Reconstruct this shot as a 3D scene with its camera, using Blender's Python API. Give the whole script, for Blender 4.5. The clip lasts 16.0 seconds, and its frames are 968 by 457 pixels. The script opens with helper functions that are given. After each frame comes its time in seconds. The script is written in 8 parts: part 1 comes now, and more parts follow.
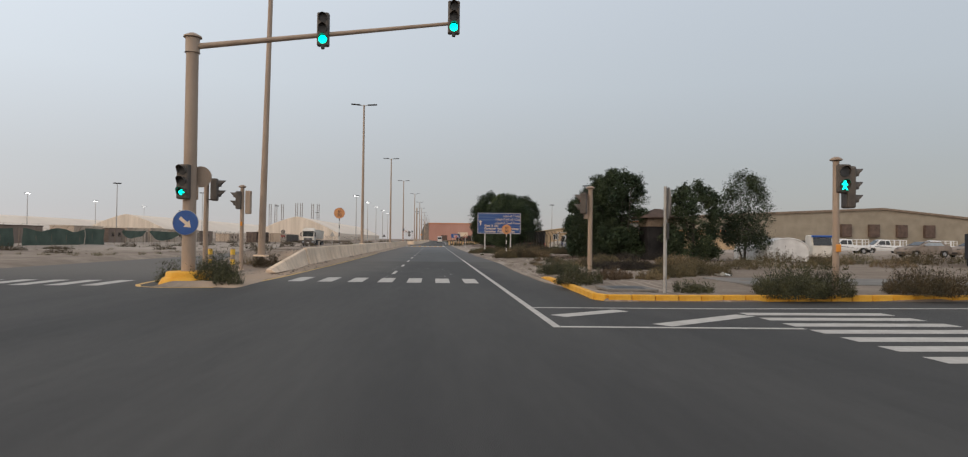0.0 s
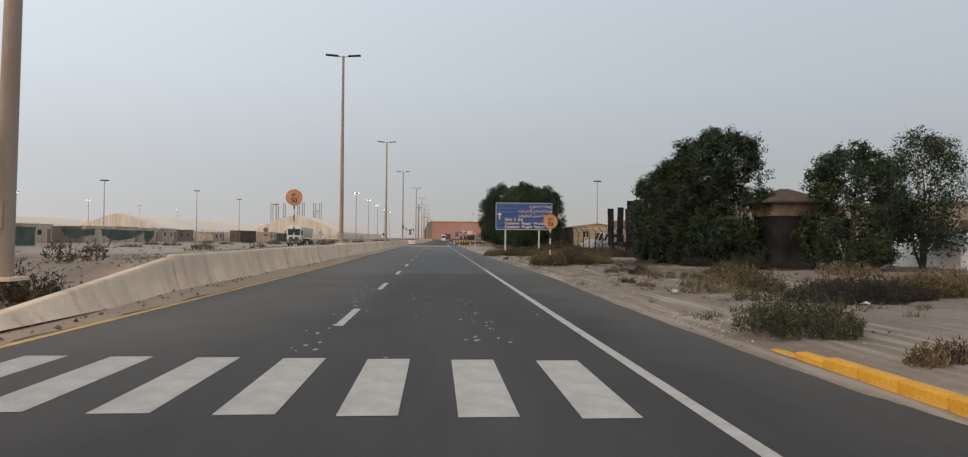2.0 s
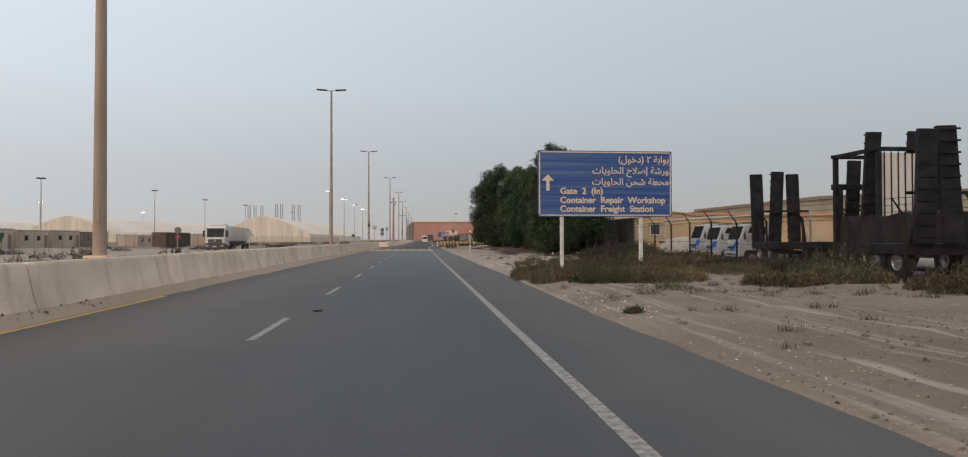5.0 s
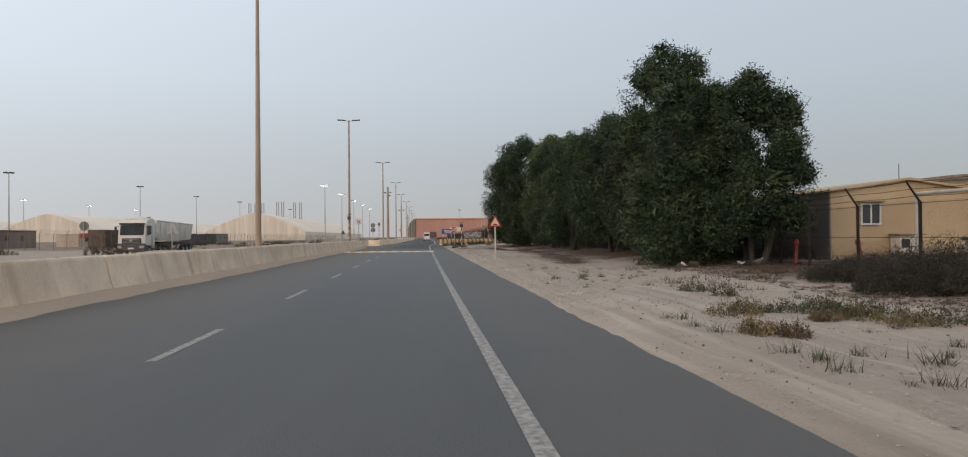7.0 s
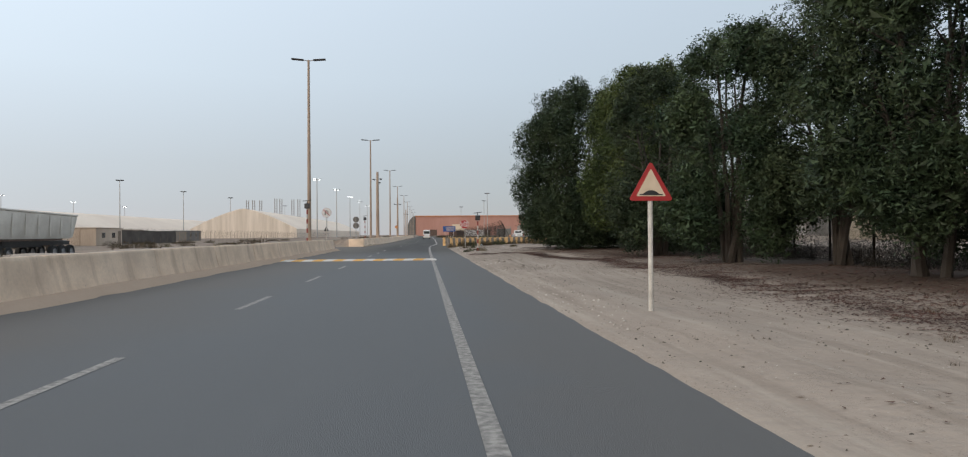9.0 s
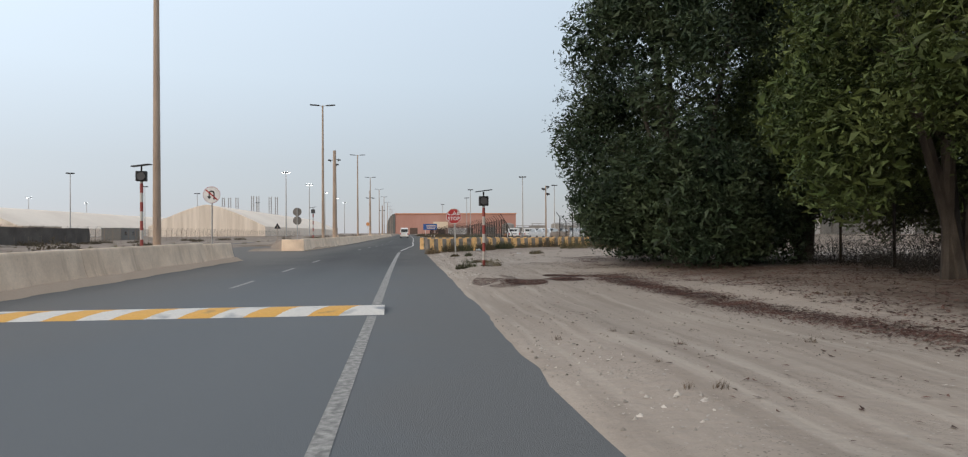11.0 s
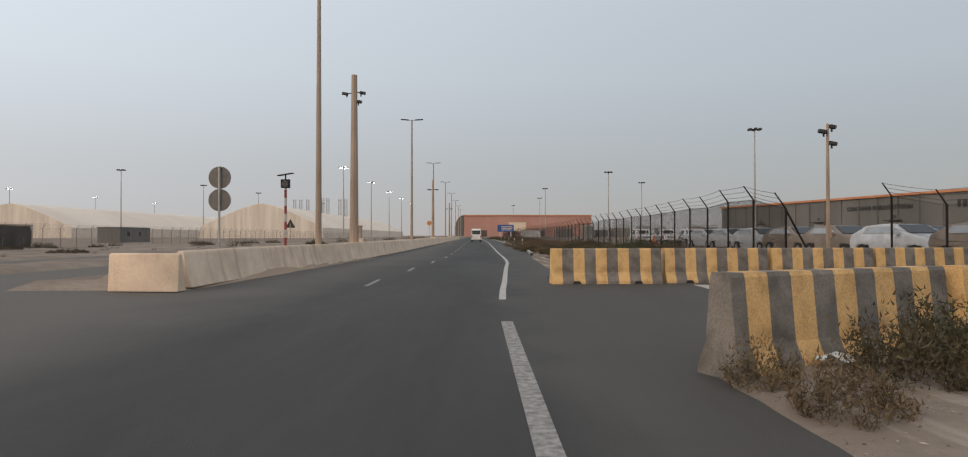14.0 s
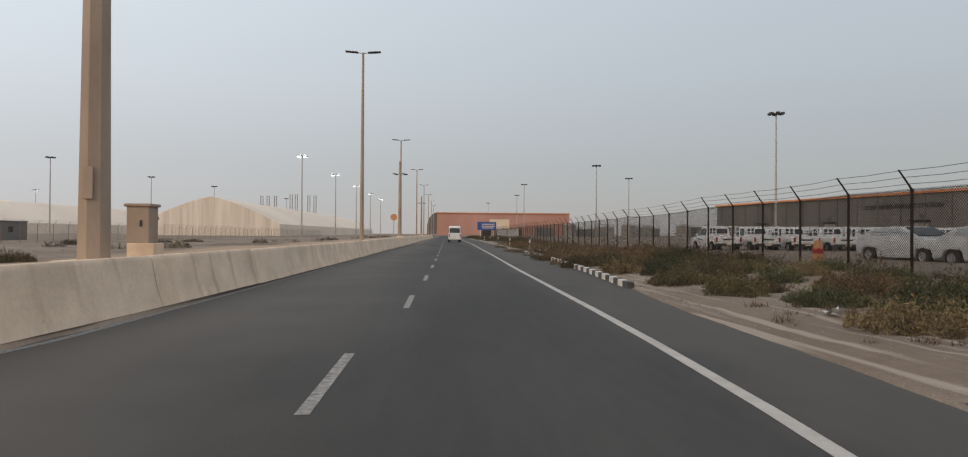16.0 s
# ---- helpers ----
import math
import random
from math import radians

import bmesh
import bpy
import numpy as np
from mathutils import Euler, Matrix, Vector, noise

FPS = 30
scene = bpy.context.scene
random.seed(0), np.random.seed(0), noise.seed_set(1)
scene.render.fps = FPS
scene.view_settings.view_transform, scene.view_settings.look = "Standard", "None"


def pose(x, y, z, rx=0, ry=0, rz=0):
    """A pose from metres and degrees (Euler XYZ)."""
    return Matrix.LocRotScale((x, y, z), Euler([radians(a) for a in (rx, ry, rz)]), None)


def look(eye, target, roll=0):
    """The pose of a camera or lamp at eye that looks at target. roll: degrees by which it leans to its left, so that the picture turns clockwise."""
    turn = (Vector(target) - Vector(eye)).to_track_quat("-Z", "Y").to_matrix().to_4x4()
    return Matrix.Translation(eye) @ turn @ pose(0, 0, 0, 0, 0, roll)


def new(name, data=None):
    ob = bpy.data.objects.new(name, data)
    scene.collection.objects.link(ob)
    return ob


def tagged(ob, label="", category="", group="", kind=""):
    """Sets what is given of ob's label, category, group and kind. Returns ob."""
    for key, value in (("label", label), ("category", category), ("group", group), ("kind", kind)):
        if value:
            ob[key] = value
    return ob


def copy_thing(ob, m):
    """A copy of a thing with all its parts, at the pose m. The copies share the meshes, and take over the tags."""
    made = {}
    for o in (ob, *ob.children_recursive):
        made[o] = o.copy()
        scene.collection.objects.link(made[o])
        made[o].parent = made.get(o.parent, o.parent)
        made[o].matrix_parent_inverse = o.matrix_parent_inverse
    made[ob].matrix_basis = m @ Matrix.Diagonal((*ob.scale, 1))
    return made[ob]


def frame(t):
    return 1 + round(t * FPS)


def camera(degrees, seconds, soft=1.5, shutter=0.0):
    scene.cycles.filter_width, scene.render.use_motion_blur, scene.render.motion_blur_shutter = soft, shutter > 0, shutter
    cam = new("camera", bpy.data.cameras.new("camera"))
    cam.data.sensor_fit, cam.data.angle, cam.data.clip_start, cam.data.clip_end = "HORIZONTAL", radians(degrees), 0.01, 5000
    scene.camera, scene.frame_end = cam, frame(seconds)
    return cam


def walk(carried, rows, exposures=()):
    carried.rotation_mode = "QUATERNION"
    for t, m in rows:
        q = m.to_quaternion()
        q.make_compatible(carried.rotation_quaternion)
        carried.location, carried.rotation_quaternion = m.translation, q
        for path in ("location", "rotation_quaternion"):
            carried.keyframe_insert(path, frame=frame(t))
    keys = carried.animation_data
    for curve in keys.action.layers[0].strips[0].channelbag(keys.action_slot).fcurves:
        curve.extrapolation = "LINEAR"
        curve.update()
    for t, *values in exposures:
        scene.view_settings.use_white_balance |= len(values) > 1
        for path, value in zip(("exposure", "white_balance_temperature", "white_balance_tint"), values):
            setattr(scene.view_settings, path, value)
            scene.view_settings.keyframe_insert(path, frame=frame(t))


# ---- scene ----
import collections
cam = camera(71.7, 16.0, soft=1.15)
PATH = [
    (0, (-0.041, -0.14, 1.377), (0.11, 1.854, 1.411), 0.7),
    (0.5, (-0.048, 3.712, 1.371), (0.102, 5.706, 1.402), 0.5),
    (1, (-0.023, 7.674, 1.339), (0.124, 9.669, 1.368), 0.3),
    (1.5, (-0.081, 11.777, 1.335), (0.062, 13.772, 1.367), 0.4),
    (2, (-0.127, 16.047, 1.332), (0.015, 18.042, 1.362), 0.5),
    (2.5, (-0.073, 20.508, 1.324), (0.087, 22.502, 1.358), 0.6),
    (3, (0.054, 25.215, 1.323), (0.22, 27.208, 1.353), 0.3),
    (3.2, (0.099, 27.213, 1.319), (0.274, 29.205, 1.353), 0.3),
    (5.5, (0.763, 51.632, 1.277), (0.958, 53.623, 1.309), -0.1),
    (6, (0.932, 57.303, 1.272), (1.13, 59.293, 1.302), -0.1),
    (6.5, (1.118, 63.031, 1.267), (1.31, 65.022, 1.29), -0.6),
    (7, (1.253, 68.792, 1.265), (1.437, 70.784, 1.288), -0.5),
    (7.5, (1.332, 74.642, 1.238), (1.508, 76.634, 1.264), -0.8),
    (8, (1.397, 80.507, 1.235), (1.571, 82.499, 1.258), -0.3),
    (8.5, (1.405, 86.306, 1.235), (1.579, 88.298, 1.255), -0.1),
    (9, (1.538, 92.074, 1.253), (1.721, 94.066, 1.27), -0.4),
    (11.3, (2.634, 117.46, 1.282), (2.875, 119.445, 1.294), -0.3),
    (11.5, (2.695, 119.682, 1.277), (2.93, 121.668, 1.289), -0.5),
    (12, (2.758, 125.299, 1.242), (2.926, 127.292, 1.262), -1.3),
    (12.5, (2.586, 131.052, 1.255), (2.7, 133.049, 1.264), -0.7),
    (13, (2.313, 136.99, 1.276), (2.377, 138.989, 1.288), -0.3),
    (13.5, (2.042, 143.037, 1.258), (2.086, 145.036, 1.277), -0.2),
    (14, (1.725, 149.208, 1.243), (1.763, 151.207, 1.264), 0.0),
    (14.5, (1.397, 155.482, 1.243), (1.444, 157.481, 1.272), 0.2),
    (15, (1.182, 161.812, 1.264), (1.252, 163.811, 1.287), 0.1),
    (15.5, (1.019, 168.17, 1.276), (1.121, 170.168, 1.298), 0.2),
    (16, (0.926, 174.576, 1.292), (1.047, 176.572, 1.309), 0.4),
]
walk(cam, [(t, look(eye, target, roll)) for t, eye, target, roll in PATH], [(0, 0.25, 6400, 10), (3, 0.25, 6400, 10), (7, 0.30, 6250, 9), (9, 0.40, 6050, 7), (11.5, 0.5, 6000, 7), (12.0, 0.5, 6000, 7), (12.5, 0.42, 6050, 8), (13.0, 0.24, 6250, 9), (13.5, 0.18, 6350, 10), (16, 0.22, 6450, 10)])

# ---- world, sun, exposure ----
world = bpy.data.worlds.new("dusk_sky")
scene.world = world
world.use_nodes = True
wn = world.node_tree.nodes
wl = world.node_tree.links
sky = wn.new("ShaderNodeTexSky")
sky.sky_type = "NISHITA"
sky.sun_disc = False
SUN_ELEV, SUN_AZ = radians(6.0), radians(235.0)
sky.sun_elevation, sky.sun_rotation = SUN_ELEV, SUN_AZ
sky.altitude, sky.air_density, sky.dust_density, sky.ozone_density = 0.0, 1.0, 0.6, 2.0
# dusty evening haze over the clear sky: warm grey at the horizon, pale blue above, brighter towards the low sun
tc = wn.new("ShaderNodeTexCoord")
sep = wn.new("ShaderNodeSeparateXYZ")
wl.new(tc.outputs["Generated"], sep.inputs["Vector"])
haze = wn.new("ShaderNodeValToRGB")
stops = haze.color_ramp.elements
stops[0].position, stops[0].color = 0.0, (0.475, 0.455, 0.46, 1)
stops[1].position, stops[1].color = 1.0, (0.42, 0.44, 0.47, 1)
for at_, c_ in ((0.42, (0.662, 0.714, 0.775)), (0.65, (0.50, 0.55, 0.60)), (0.04, (0.462, 0.46, 0.475)), (0.10, (0.49, 0.497, 0.513)), (0.22, (0.585, 0.62, 0.655))):
    stops.new(at_).color = (*c_, 1)
wl.new(sep.outputs["Z"], haze.inputs["Fac"])
glow = wn.new("ShaderNodeVectorMath")
glow.operation = "DOT_PRODUCT"
glow.inputs[1].default_value = (-0.6, -0.6, 0.0)
wl.new(tc.outputs["Generated"], glow.inputs[0])
gain = wn.new("ShaderNodeMapRange")
gain.inputs["From Min"].default_value, gain.inputs["From Max"].default_value = -1.0, 0.2
gain.inputs["To Min"].default_value, gain.inputs["To Max"].default_value = 0.64, 1.29
wl.new(glow.outputs["Value"], gain.inputs["Value"])
lit = wn.new("ShaderNodeMix")
lit.data_type, lit.blend_type = "RGBA", "MULTIPLY"
lit.inputs["Factor"].default_value = 1.0
wl.new(haze.outputs["Color"], lit.inputs["A"])
wl.new(gain.outputs["Result"], lit.inputs["B"])
dim = wn.new("ShaderNodeMix")
dim.data_type, dim.blend_type = "RGBA", "MULTIPLY"
dim.inputs["Factor"].default_value = 1.0
dim.inputs["B"].default_value = (0.15, 0.15, 0.15, 1)
wl.new(sky.outputs["Color"], dim.inputs["A"])
air = wn.new("ShaderNodeMix")
air.data_type = "RGBA"
air.inputs["Factor"].default_value = 0.9
wl.new(dim.outputs["Result"], air.inputs["A"])
warm = wn.new("ShaderNodeMix")  # sunset colour low in the west
warm.data_type, warm.blend_type = "RGBA", "MULTIPLY"
warm.inputs["B"].default_value = (1.5, 1.18, 0.9, 1)
west = wn.new("ShaderNodeMapRange")
west.inputs["From Min"].default_value, west.inputs["From Max"].default_value = 0.05, 0.95
wl.new(glow.outputs["Value"], west.inputs["Value"])
wl.new(west.outputs["Result"], warm.inputs["Factor"])
wl.new(lit.outputs["Result"], warm.inputs["A"])
wl.new(warm.outputs["Result"], air.inputs["B"])
wl.new(air.outputs["Result"], wn["Background"].inputs["Color"])
wn["Background"].inputs["Strength"].default_value = 1.0
sun = new("sun", bpy.data.lights.new("sun", "SUN"))
sun.data.energy, sun.data.angle, sun.data.color = 0.75, radians(40), (1.0, 0.78, 0.58)
sun.matrix_world = look((0, 0, 50), (-50 * math.sin(SUN_AZ), -50 * math.cos(SUN_AZ), 50 - 50 * math.tan(radians(28))))


# ---- materials ----
def mat(name, c1, c2=None, scale=3.0, rough=0.7, bump=0.0, metal=0.0, fine=0.0, island=0.0, emit=None, strength=0.0, spread=(0.35, 0.65), bump_scale=None, stretch=(1, 1, 1), spec=0.5, coat=0.0, each=0.0):
    m = bpy.data.materials.new(name)
    m.use_nodes = True
    nt = m.node_tree
    n, l = nt.nodes, nt.links
    p = n["Principled BSDF"]
    p.inputs["Roughness"].default_value, p.inputs["Metallic"].default_value = rough, metal
    p.inputs["Specular IOR Level"].default_value = spec
    p.inputs["Coat Weight"].default_value = coat
    c2 = c2 or c1
    pos = n.new("ShaderNodeTexCoord")
    mp = n.new("ShaderNodeMapping")
    mp.inputs["Scale"].default_value = stretch
    l.new(pos.outputs["Object"], mp.inputs["Vector"])
    noi = n.new("ShaderNodeTexNoise")
    noi.inputs["Scale"].default_value, noi.inputs["Detail"].default_value = scale, 6.0
    l.new(mp.outputs["Vector"], noi.inputs["Vector"])
    ramp = n.new("ShaderNodeValToRGB")
    ramp.color_ramp.elements[0].position, ramp.color_ramp.elements[1].position = spread
    ramp.color_ramp.elements[0].color, ramp.color_ramp.elements[1].color = (*c1, 1), (*c2, 1)
    l.new(noi.outputs["Fac"], ramp.inputs["Fac"])
    col = ramp.outputs["Color"]
    if fine:
        f = n.new("ShaderNodeTexNoise")
        f.inputs["Scale"].default_value, f.inputs["Detail"].default_value = scale * 14, 4.0
        l.new(mp.outputs["Vector"], f.inputs["Vector"])
        hsv = n.new("ShaderNodeHueSaturation")
        mr = n.new("ShaderNodeMapRange")
        mr.inputs["From Min"].default_value, mr.inputs["From Max"].default_value = 0.25, 0.75
        mr.inputs["To Min"].default_value, mr.inputs["To Max"].default_value = 1 - fine, 1 + fine
        l.new(f.outputs["Fac"], mr.inputs["Value"])
        l.new(mr.outputs["Result"], hsv.inputs["Value"])
        l.new(col, hsv.inputs["Color"])
        col = hsv.outputs["Color"]
    if island:
        g = n.new("ShaderNodeNewGeometry")
        hv = n.new("ShaderNodeHueSaturation")
        mr = n.new("ShaderNodeMapRange")
        mr.inputs["To Min"].default_value, mr.inputs["To Max"].default_value = 1 - island, 1 + island
        l.new(g.outputs["Random Per Island"], mr.inputs["Value"])
        l.new(mr.outputs["Result"], hv.inputs["Value"])
        l.new(col, hv.inputs["Color"])
        col = hv.outputs["Color"]
    if each:
        oi = n.new("ShaderNodeObjectInfo")
        hv = n.new("ShaderNodeHueSaturation")
        for sock, lo, hi in (("Hue", 0.5 - each * 0.02, 0.5 + each * 0.08), ("Value", 1 - each, 1 + each)):
            mr = n.new("ShaderNodeMapRange")
            mr.inputs["To Min"].default_value, mr.inputs["To Max"].default_value = lo, hi
            l.new(oi.outputs["Random"], mr.inputs["Value"])
            l.new(mr.outputs["Result"], hv.inputs[sock])
        l.new(col, hv.inputs["Color"])
        col = hv.outputs["Color"]
    l.new(col, p.inputs["Base Color"])
    if bump:
        b = n.new("ShaderNodeBump")
        b.inputs["Strength"].default_value, b.inputs["Distance"].default_value = bump, 0.02
        bn = n.new("ShaderNodeTexNoise")
        bn.inputs["Scale"].default_value, bn.inputs["Detail"].default_value = bump_scale or scale * 8, 6.0
        l.new(mp.outputs["Vector"], bn.inputs["Vector"])
        l.new(bn.outputs["Fac"], b.inputs["Height"])
        l.new(b.outputs["Normal"], p.inputs["Normal"])
    if emit:
        p.inputs["Emission Color"].default_value = (*emit, 1)
        p.inputs["Emission Strength"].default_value = strength
    return m


M = {}
M["asphalt"] = mat("asphalt", (0.038, 0.0365, 0.0355), (0.062, 0.059, 0.056), 0.30, 0.82, 0.3, fine=0.10, bump_scale=110, stretch=(1.6, 0.22, 1), spec=0.35)
an, al = M["asphalt"].node_tree.nodes, M["asphalt"].node_tree.links
ap = an["Principled BSDF"]
before = ap.inputs["Base Color"].links[0].from_socket
tco = an.new("ShaderNodeTexCoord")
chip = an.new("ShaderNodeTexVoronoi")  # pale stone chips in the surface
chip.inputs["Scale"].default_value = 34.0
al.new(tco.outputs["Object"], chip.inputs["Vector"])
worn = an.new("ShaderNodeTexNoise")  # patches where the binder has worn away
worn.inputs["Scale"].default_value, worn.inputs["Detail"].default_value = 0.35, 5.0
al.new(tco.outputs["Object"], worn.inputs["Vector"])
sel = an.new("ShaderNodeMapRange")
sel.inputs["From Min"].default_value, sel.inputs["From Max"].default_value = 0.16, 0.05
sel.inputs["To Max"].default_value = 0.6
al.new(chip.outputs["Distance"], sel.inputs["Value"])
selw = an.new("ShaderNodeMapRange")
selw.inputs["From Min"].default_value, selw.inputs["From Max"].default_value = 0.42, 0.7
al.new(worn.outputs["Fac"], selw.inputs["Value"])
mul = an.new("ShaderNodeMath")
mul.operation = "MULTIPLY"
al.new(sel.outputs["Result"], mul.inputs[0])
al.new(selw.outputs["Result"], mul.inputs[1])
mixc = an.new("ShaderNodeMix")
mixc.data_type = "RGBA"
mixc.inputs["B"].default_value = (0.21, 0.20, 0.185, 1)
al.new(mul.outputs["Value"], mixc.inputs["Factor"])
al.new(before, mixc.inputs["A"])

# dust blown to both sides of the road, paled on the left for sky sheen
apos = an.new("ShaderNodeSeparateXYZ")
al.new(tco.outputs["Object"], apos.inputs["Vector"])


def ease(nodes, links, source, a, b, lo=0.0, hi=1.0):
    r = nodes.new("ShaderNodeMapRange")
    r.interpolation_type = "SMOOTHSTEP"
    for key, val in (("From Min", a), ("From Max", b), ("To Min", lo), ("To Max", hi)):
        r.inputs[key].default_value = val
    links.new(source, r.inputs["Value"])
    return r.outputs["Result"]


def calc(nodes, links, op, a, b):
    m = nodes.new("ShaderNodeMath")
    m.operation = op
    for k, v in enumerate((a, b)):
        if isinstance(v, (int, float)):
            m.inputs[k].default_value = v
        else:
            links.new(v, m.inputs[k])
    return m.outputs["Value"]


def blend(nodes, links, fac, a, color):
    m = nodes.new("ShaderNodeMix")
    m.data_type = "RGBA"
    m.inputs["B"].default_value = (*color, 1)
    links.new(fac, m.inputs["Factor"])
    links.new(a, m.inputs["A"])
    return m.outputs["Result"]


across = calc(an, al, "SUBTRACT", apos.outputs["X"], ease(an, al, apos.outputs["Y"], 156, 187, 0, 1.45))
across = calc(an, al, "ADD", across, ease(an, al, worn.outputs["Fac"], 0.3, 0.7, -0.5, 0.5))
dusty = calc(an, al, "MAXIMUM", ease(an, al, across, 1.8, 3.0, 0, 0.3), ease(an, al, across, -0.4, -5.0, 0, 0.8))
old_haze = calc(an, al, "ADD", ease(an, al, apos.outputs["Y"], 41.0, 41.7, 0, 0.38), ease(an, al, apos.outputs["Y"], 55, 108, 0, 0.62))  # fresh surface ends in a straight joint
old_haze = calc(an, al, "SUBTRACT", old_haze, ease(an, al, apos.outputs["Y"], 126, 148))
# older surface, with haze put in as a paler, bluer tone round the hump
tone = blend(an, al, calc(an, al, "MULTIPLY", old_haze, 0.74), mixc.outputs["Result"], (0.152, 0.163, 0.174))
dusty = calc(an, al, "MULTIPLY", dusty, ease(an, al, apos.outputs["Y"], 14, 30))
tone = blend(an, al, dusty, tone, (0.138, 0.124, 0.109))
al.new(tone, ap.inputs["Base Color"])
M["sand"] = mat("sand", (0.215, 0.172, 0.138), (0.345, 0.288, 0.238), 0.55, 0.95, 0.9, fine=0.16, bump_scale=9, spread=(0.3, 0.7), spec=0.15)
M["line"] = mat("worn_white_paint", (0.40, 0.375, 0.345), (0.50, 0.475, 0.44), 3.0, 0.75, 0.2, fine=0.10)
M["line_worn"] = mat("thin_white_paint", (0.17, 0.165, 0.157), (0.37, 0.352, 0.33), 14.0, 0.8, 0.2, fine=0.2)
M["splash"] = mat("white_paint_splash", (0.30, 0.29, 0.28), (0.42, 0.41, 0.40), 9.0, 0.8)
M["line_yellow"] = mat("road_yellow_paint", (0.54, 0.33, 0.09), (0.68, 0.44, 0.15), 4.0, 0.75, 0.2, fine=0.15)
M["concrete"] = mat("weathered_concrete", (0.66, 0.505, 0.37), (0.82, 0.645, 0.485), 1.1, 0.9, 0.2, fine=0.07, bump_scale=25)
cn, cl = M["concrete"].node_tree.nodes, M["concrete"].node_tree.links
cp_ = cn["Principled BSDF"]
tone = cp_.inputs["Base Color"].links[0].from_socket
tco = cn.new("ShaderNodeTexCoord")
for size_, color_, lo_, hi_, amount_ in (((1.0, 2.6, 0.35), (0.40, 0.28, 0.19), 0.52, 0.72, 0.5), ((1.0, 0.22, 0.8), (0.52, 0.42, 0.33), 0.5, 0.7, 0.4), ((14, 14, 14), (0.34, 0.27, 0.21), 0.62, 0.75, 0.35)):
    lie = cn.new("ShaderNodeMapping")  # runs of dirty water, long damp patches, pits
    lie.inputs["Scale"].default_value = size_
    cl.new(tco.outputs["Object"], lie.inputs["Vector"])
    stain = cn.new("ShaderNodeTexNoise")
    stain.inputs["Scale"].default_value, stain.inputs["Detail"].default_value = 1.0, 5.0
    cl.new(lie.outputs["Vector"], stain.inputs["Vector"])
    tone = blend(cn, cl, ease(cn, cl, stain.outputs["Fac"], lo_, hi_, 0, amount_), tone, color_)
cl.new(tone, cp_.inputs["Base Color"])
M["kerb_yellow"] = mat("kerb_yellow_paint", (0.62, 0.30, 0.015), (0.72, 0.40, 0.05), 3.0, 0.7, 0.3, fine=0.15)
M["kerb_black"] = mat("kerb_black_paint", (0.035, 0.035, 0.035), (0.09, 0.085, 0.08), 4.0, 0.8, 0.3, fine=0.2)
M["kerb_white"] = mat("kerb_white_paint", (0.48, 0.46, 0.43), (0.68, 0.66, 0.62), 4.0, 0.8, 0.3, fine=0.15)
M["jersey_grey"] = mat("barrier_grey_paint", (0.12, 0.108, 0.096), (0.235, 0.21, 0.185), 3.5, 0.9, 0.5, fine=0.2)
M["jersey_yellow"] = mat("barrier_yellow_paint", (0.48, 0.285, 0.12), (0.70, 0.445, 0.19), 3.5, 0.85, 0.5, fine=0.22, spread=(0.3, 0.55))
M["pole"] = mat("beige_painted_steel", (0.29, 0.215, 0.16), (0.38, 0.29, 0.22), 1.5, 0.6, 0.1, fine=0.06, stretch=(1, 1, 0.3))
M["pole_grey"] = mat("galvanised_steel", (0.30, 0.29, 0.28), (0.44, 0.43, 0.41), 4.0, 0.5, 0.1, 0.3, fine=0.08)
M["dark"] = mat("dark_plastic", (0.018, 0.018, 0.02), (0.035, 0.034, 0.034), 4.0, 0.55, fine=0.1)
M["darkbrown"] = mat("dusty_dark_housing", (0.055, 0.045, 0.039), (0.10, 0.083, 0.069), 4.0, 0.6, fine=0.1)
M["green_lamp"] = mat("green_signal_lens", (0.02, 0.4, 0.3), emit=(0.0, 1.0, 0.62), strength=2.6)
M["red_lamp"] = mat("red_signal_lens", (0.4, 0.02, 0.01), emit=(1.0, 0.05, 0.02), strength=0.25)
M["flood"] = mat("floodlight_lens", (0.8, 0.8, 0.8), emit=(1.0, 0.98, 0.95), strength=7.0)
M["blue"] = mat("faded_blue_sheeting", (0.012, 0.055, 0.24), (0.07, 0.13, 0.27), 1.6, 0.5, fine=0.06, stretch=(0.12, 1, 7.0), spread=(0.40, 0.66))
M["blue_disc"] = mat("blue_sheeting", (0.01, 0.06, 0.24), (0.025, 0.09, 0.30), 3.0, 0.5, fine=0.05)
M["cream"] = mat("cream_reflective_lettering", (0.62, 0.50, 0.36), (0.72, 0.60, 0.46), 5.0, 0.6)
M["white"] = mat("white_paint", (0.62, 0.61, 0.60), (0.76, 0.75, 0.74), 2.0, 0.5, fine=0.03)
M["red_worn"] = mat("faded_red_band", (0.20, 0.035, 0.03), (0.28, 0.055, 0.045), 3.0, 0.6, fine=0.1)
M["white_worn"] = mat("dusty_white_band", (0.38, 0.36, 0.33), (0.50, 0.48, 0.45), 3.0, 0.6, fine=0.1)
M["kiosk_dark"] = mat("dark_screened_base", (0.018, 0.018, 0.02), (0.035, 0.034, 0.035), 1.0, 0.95, 0.2, fine=0.15, spec=0.1)
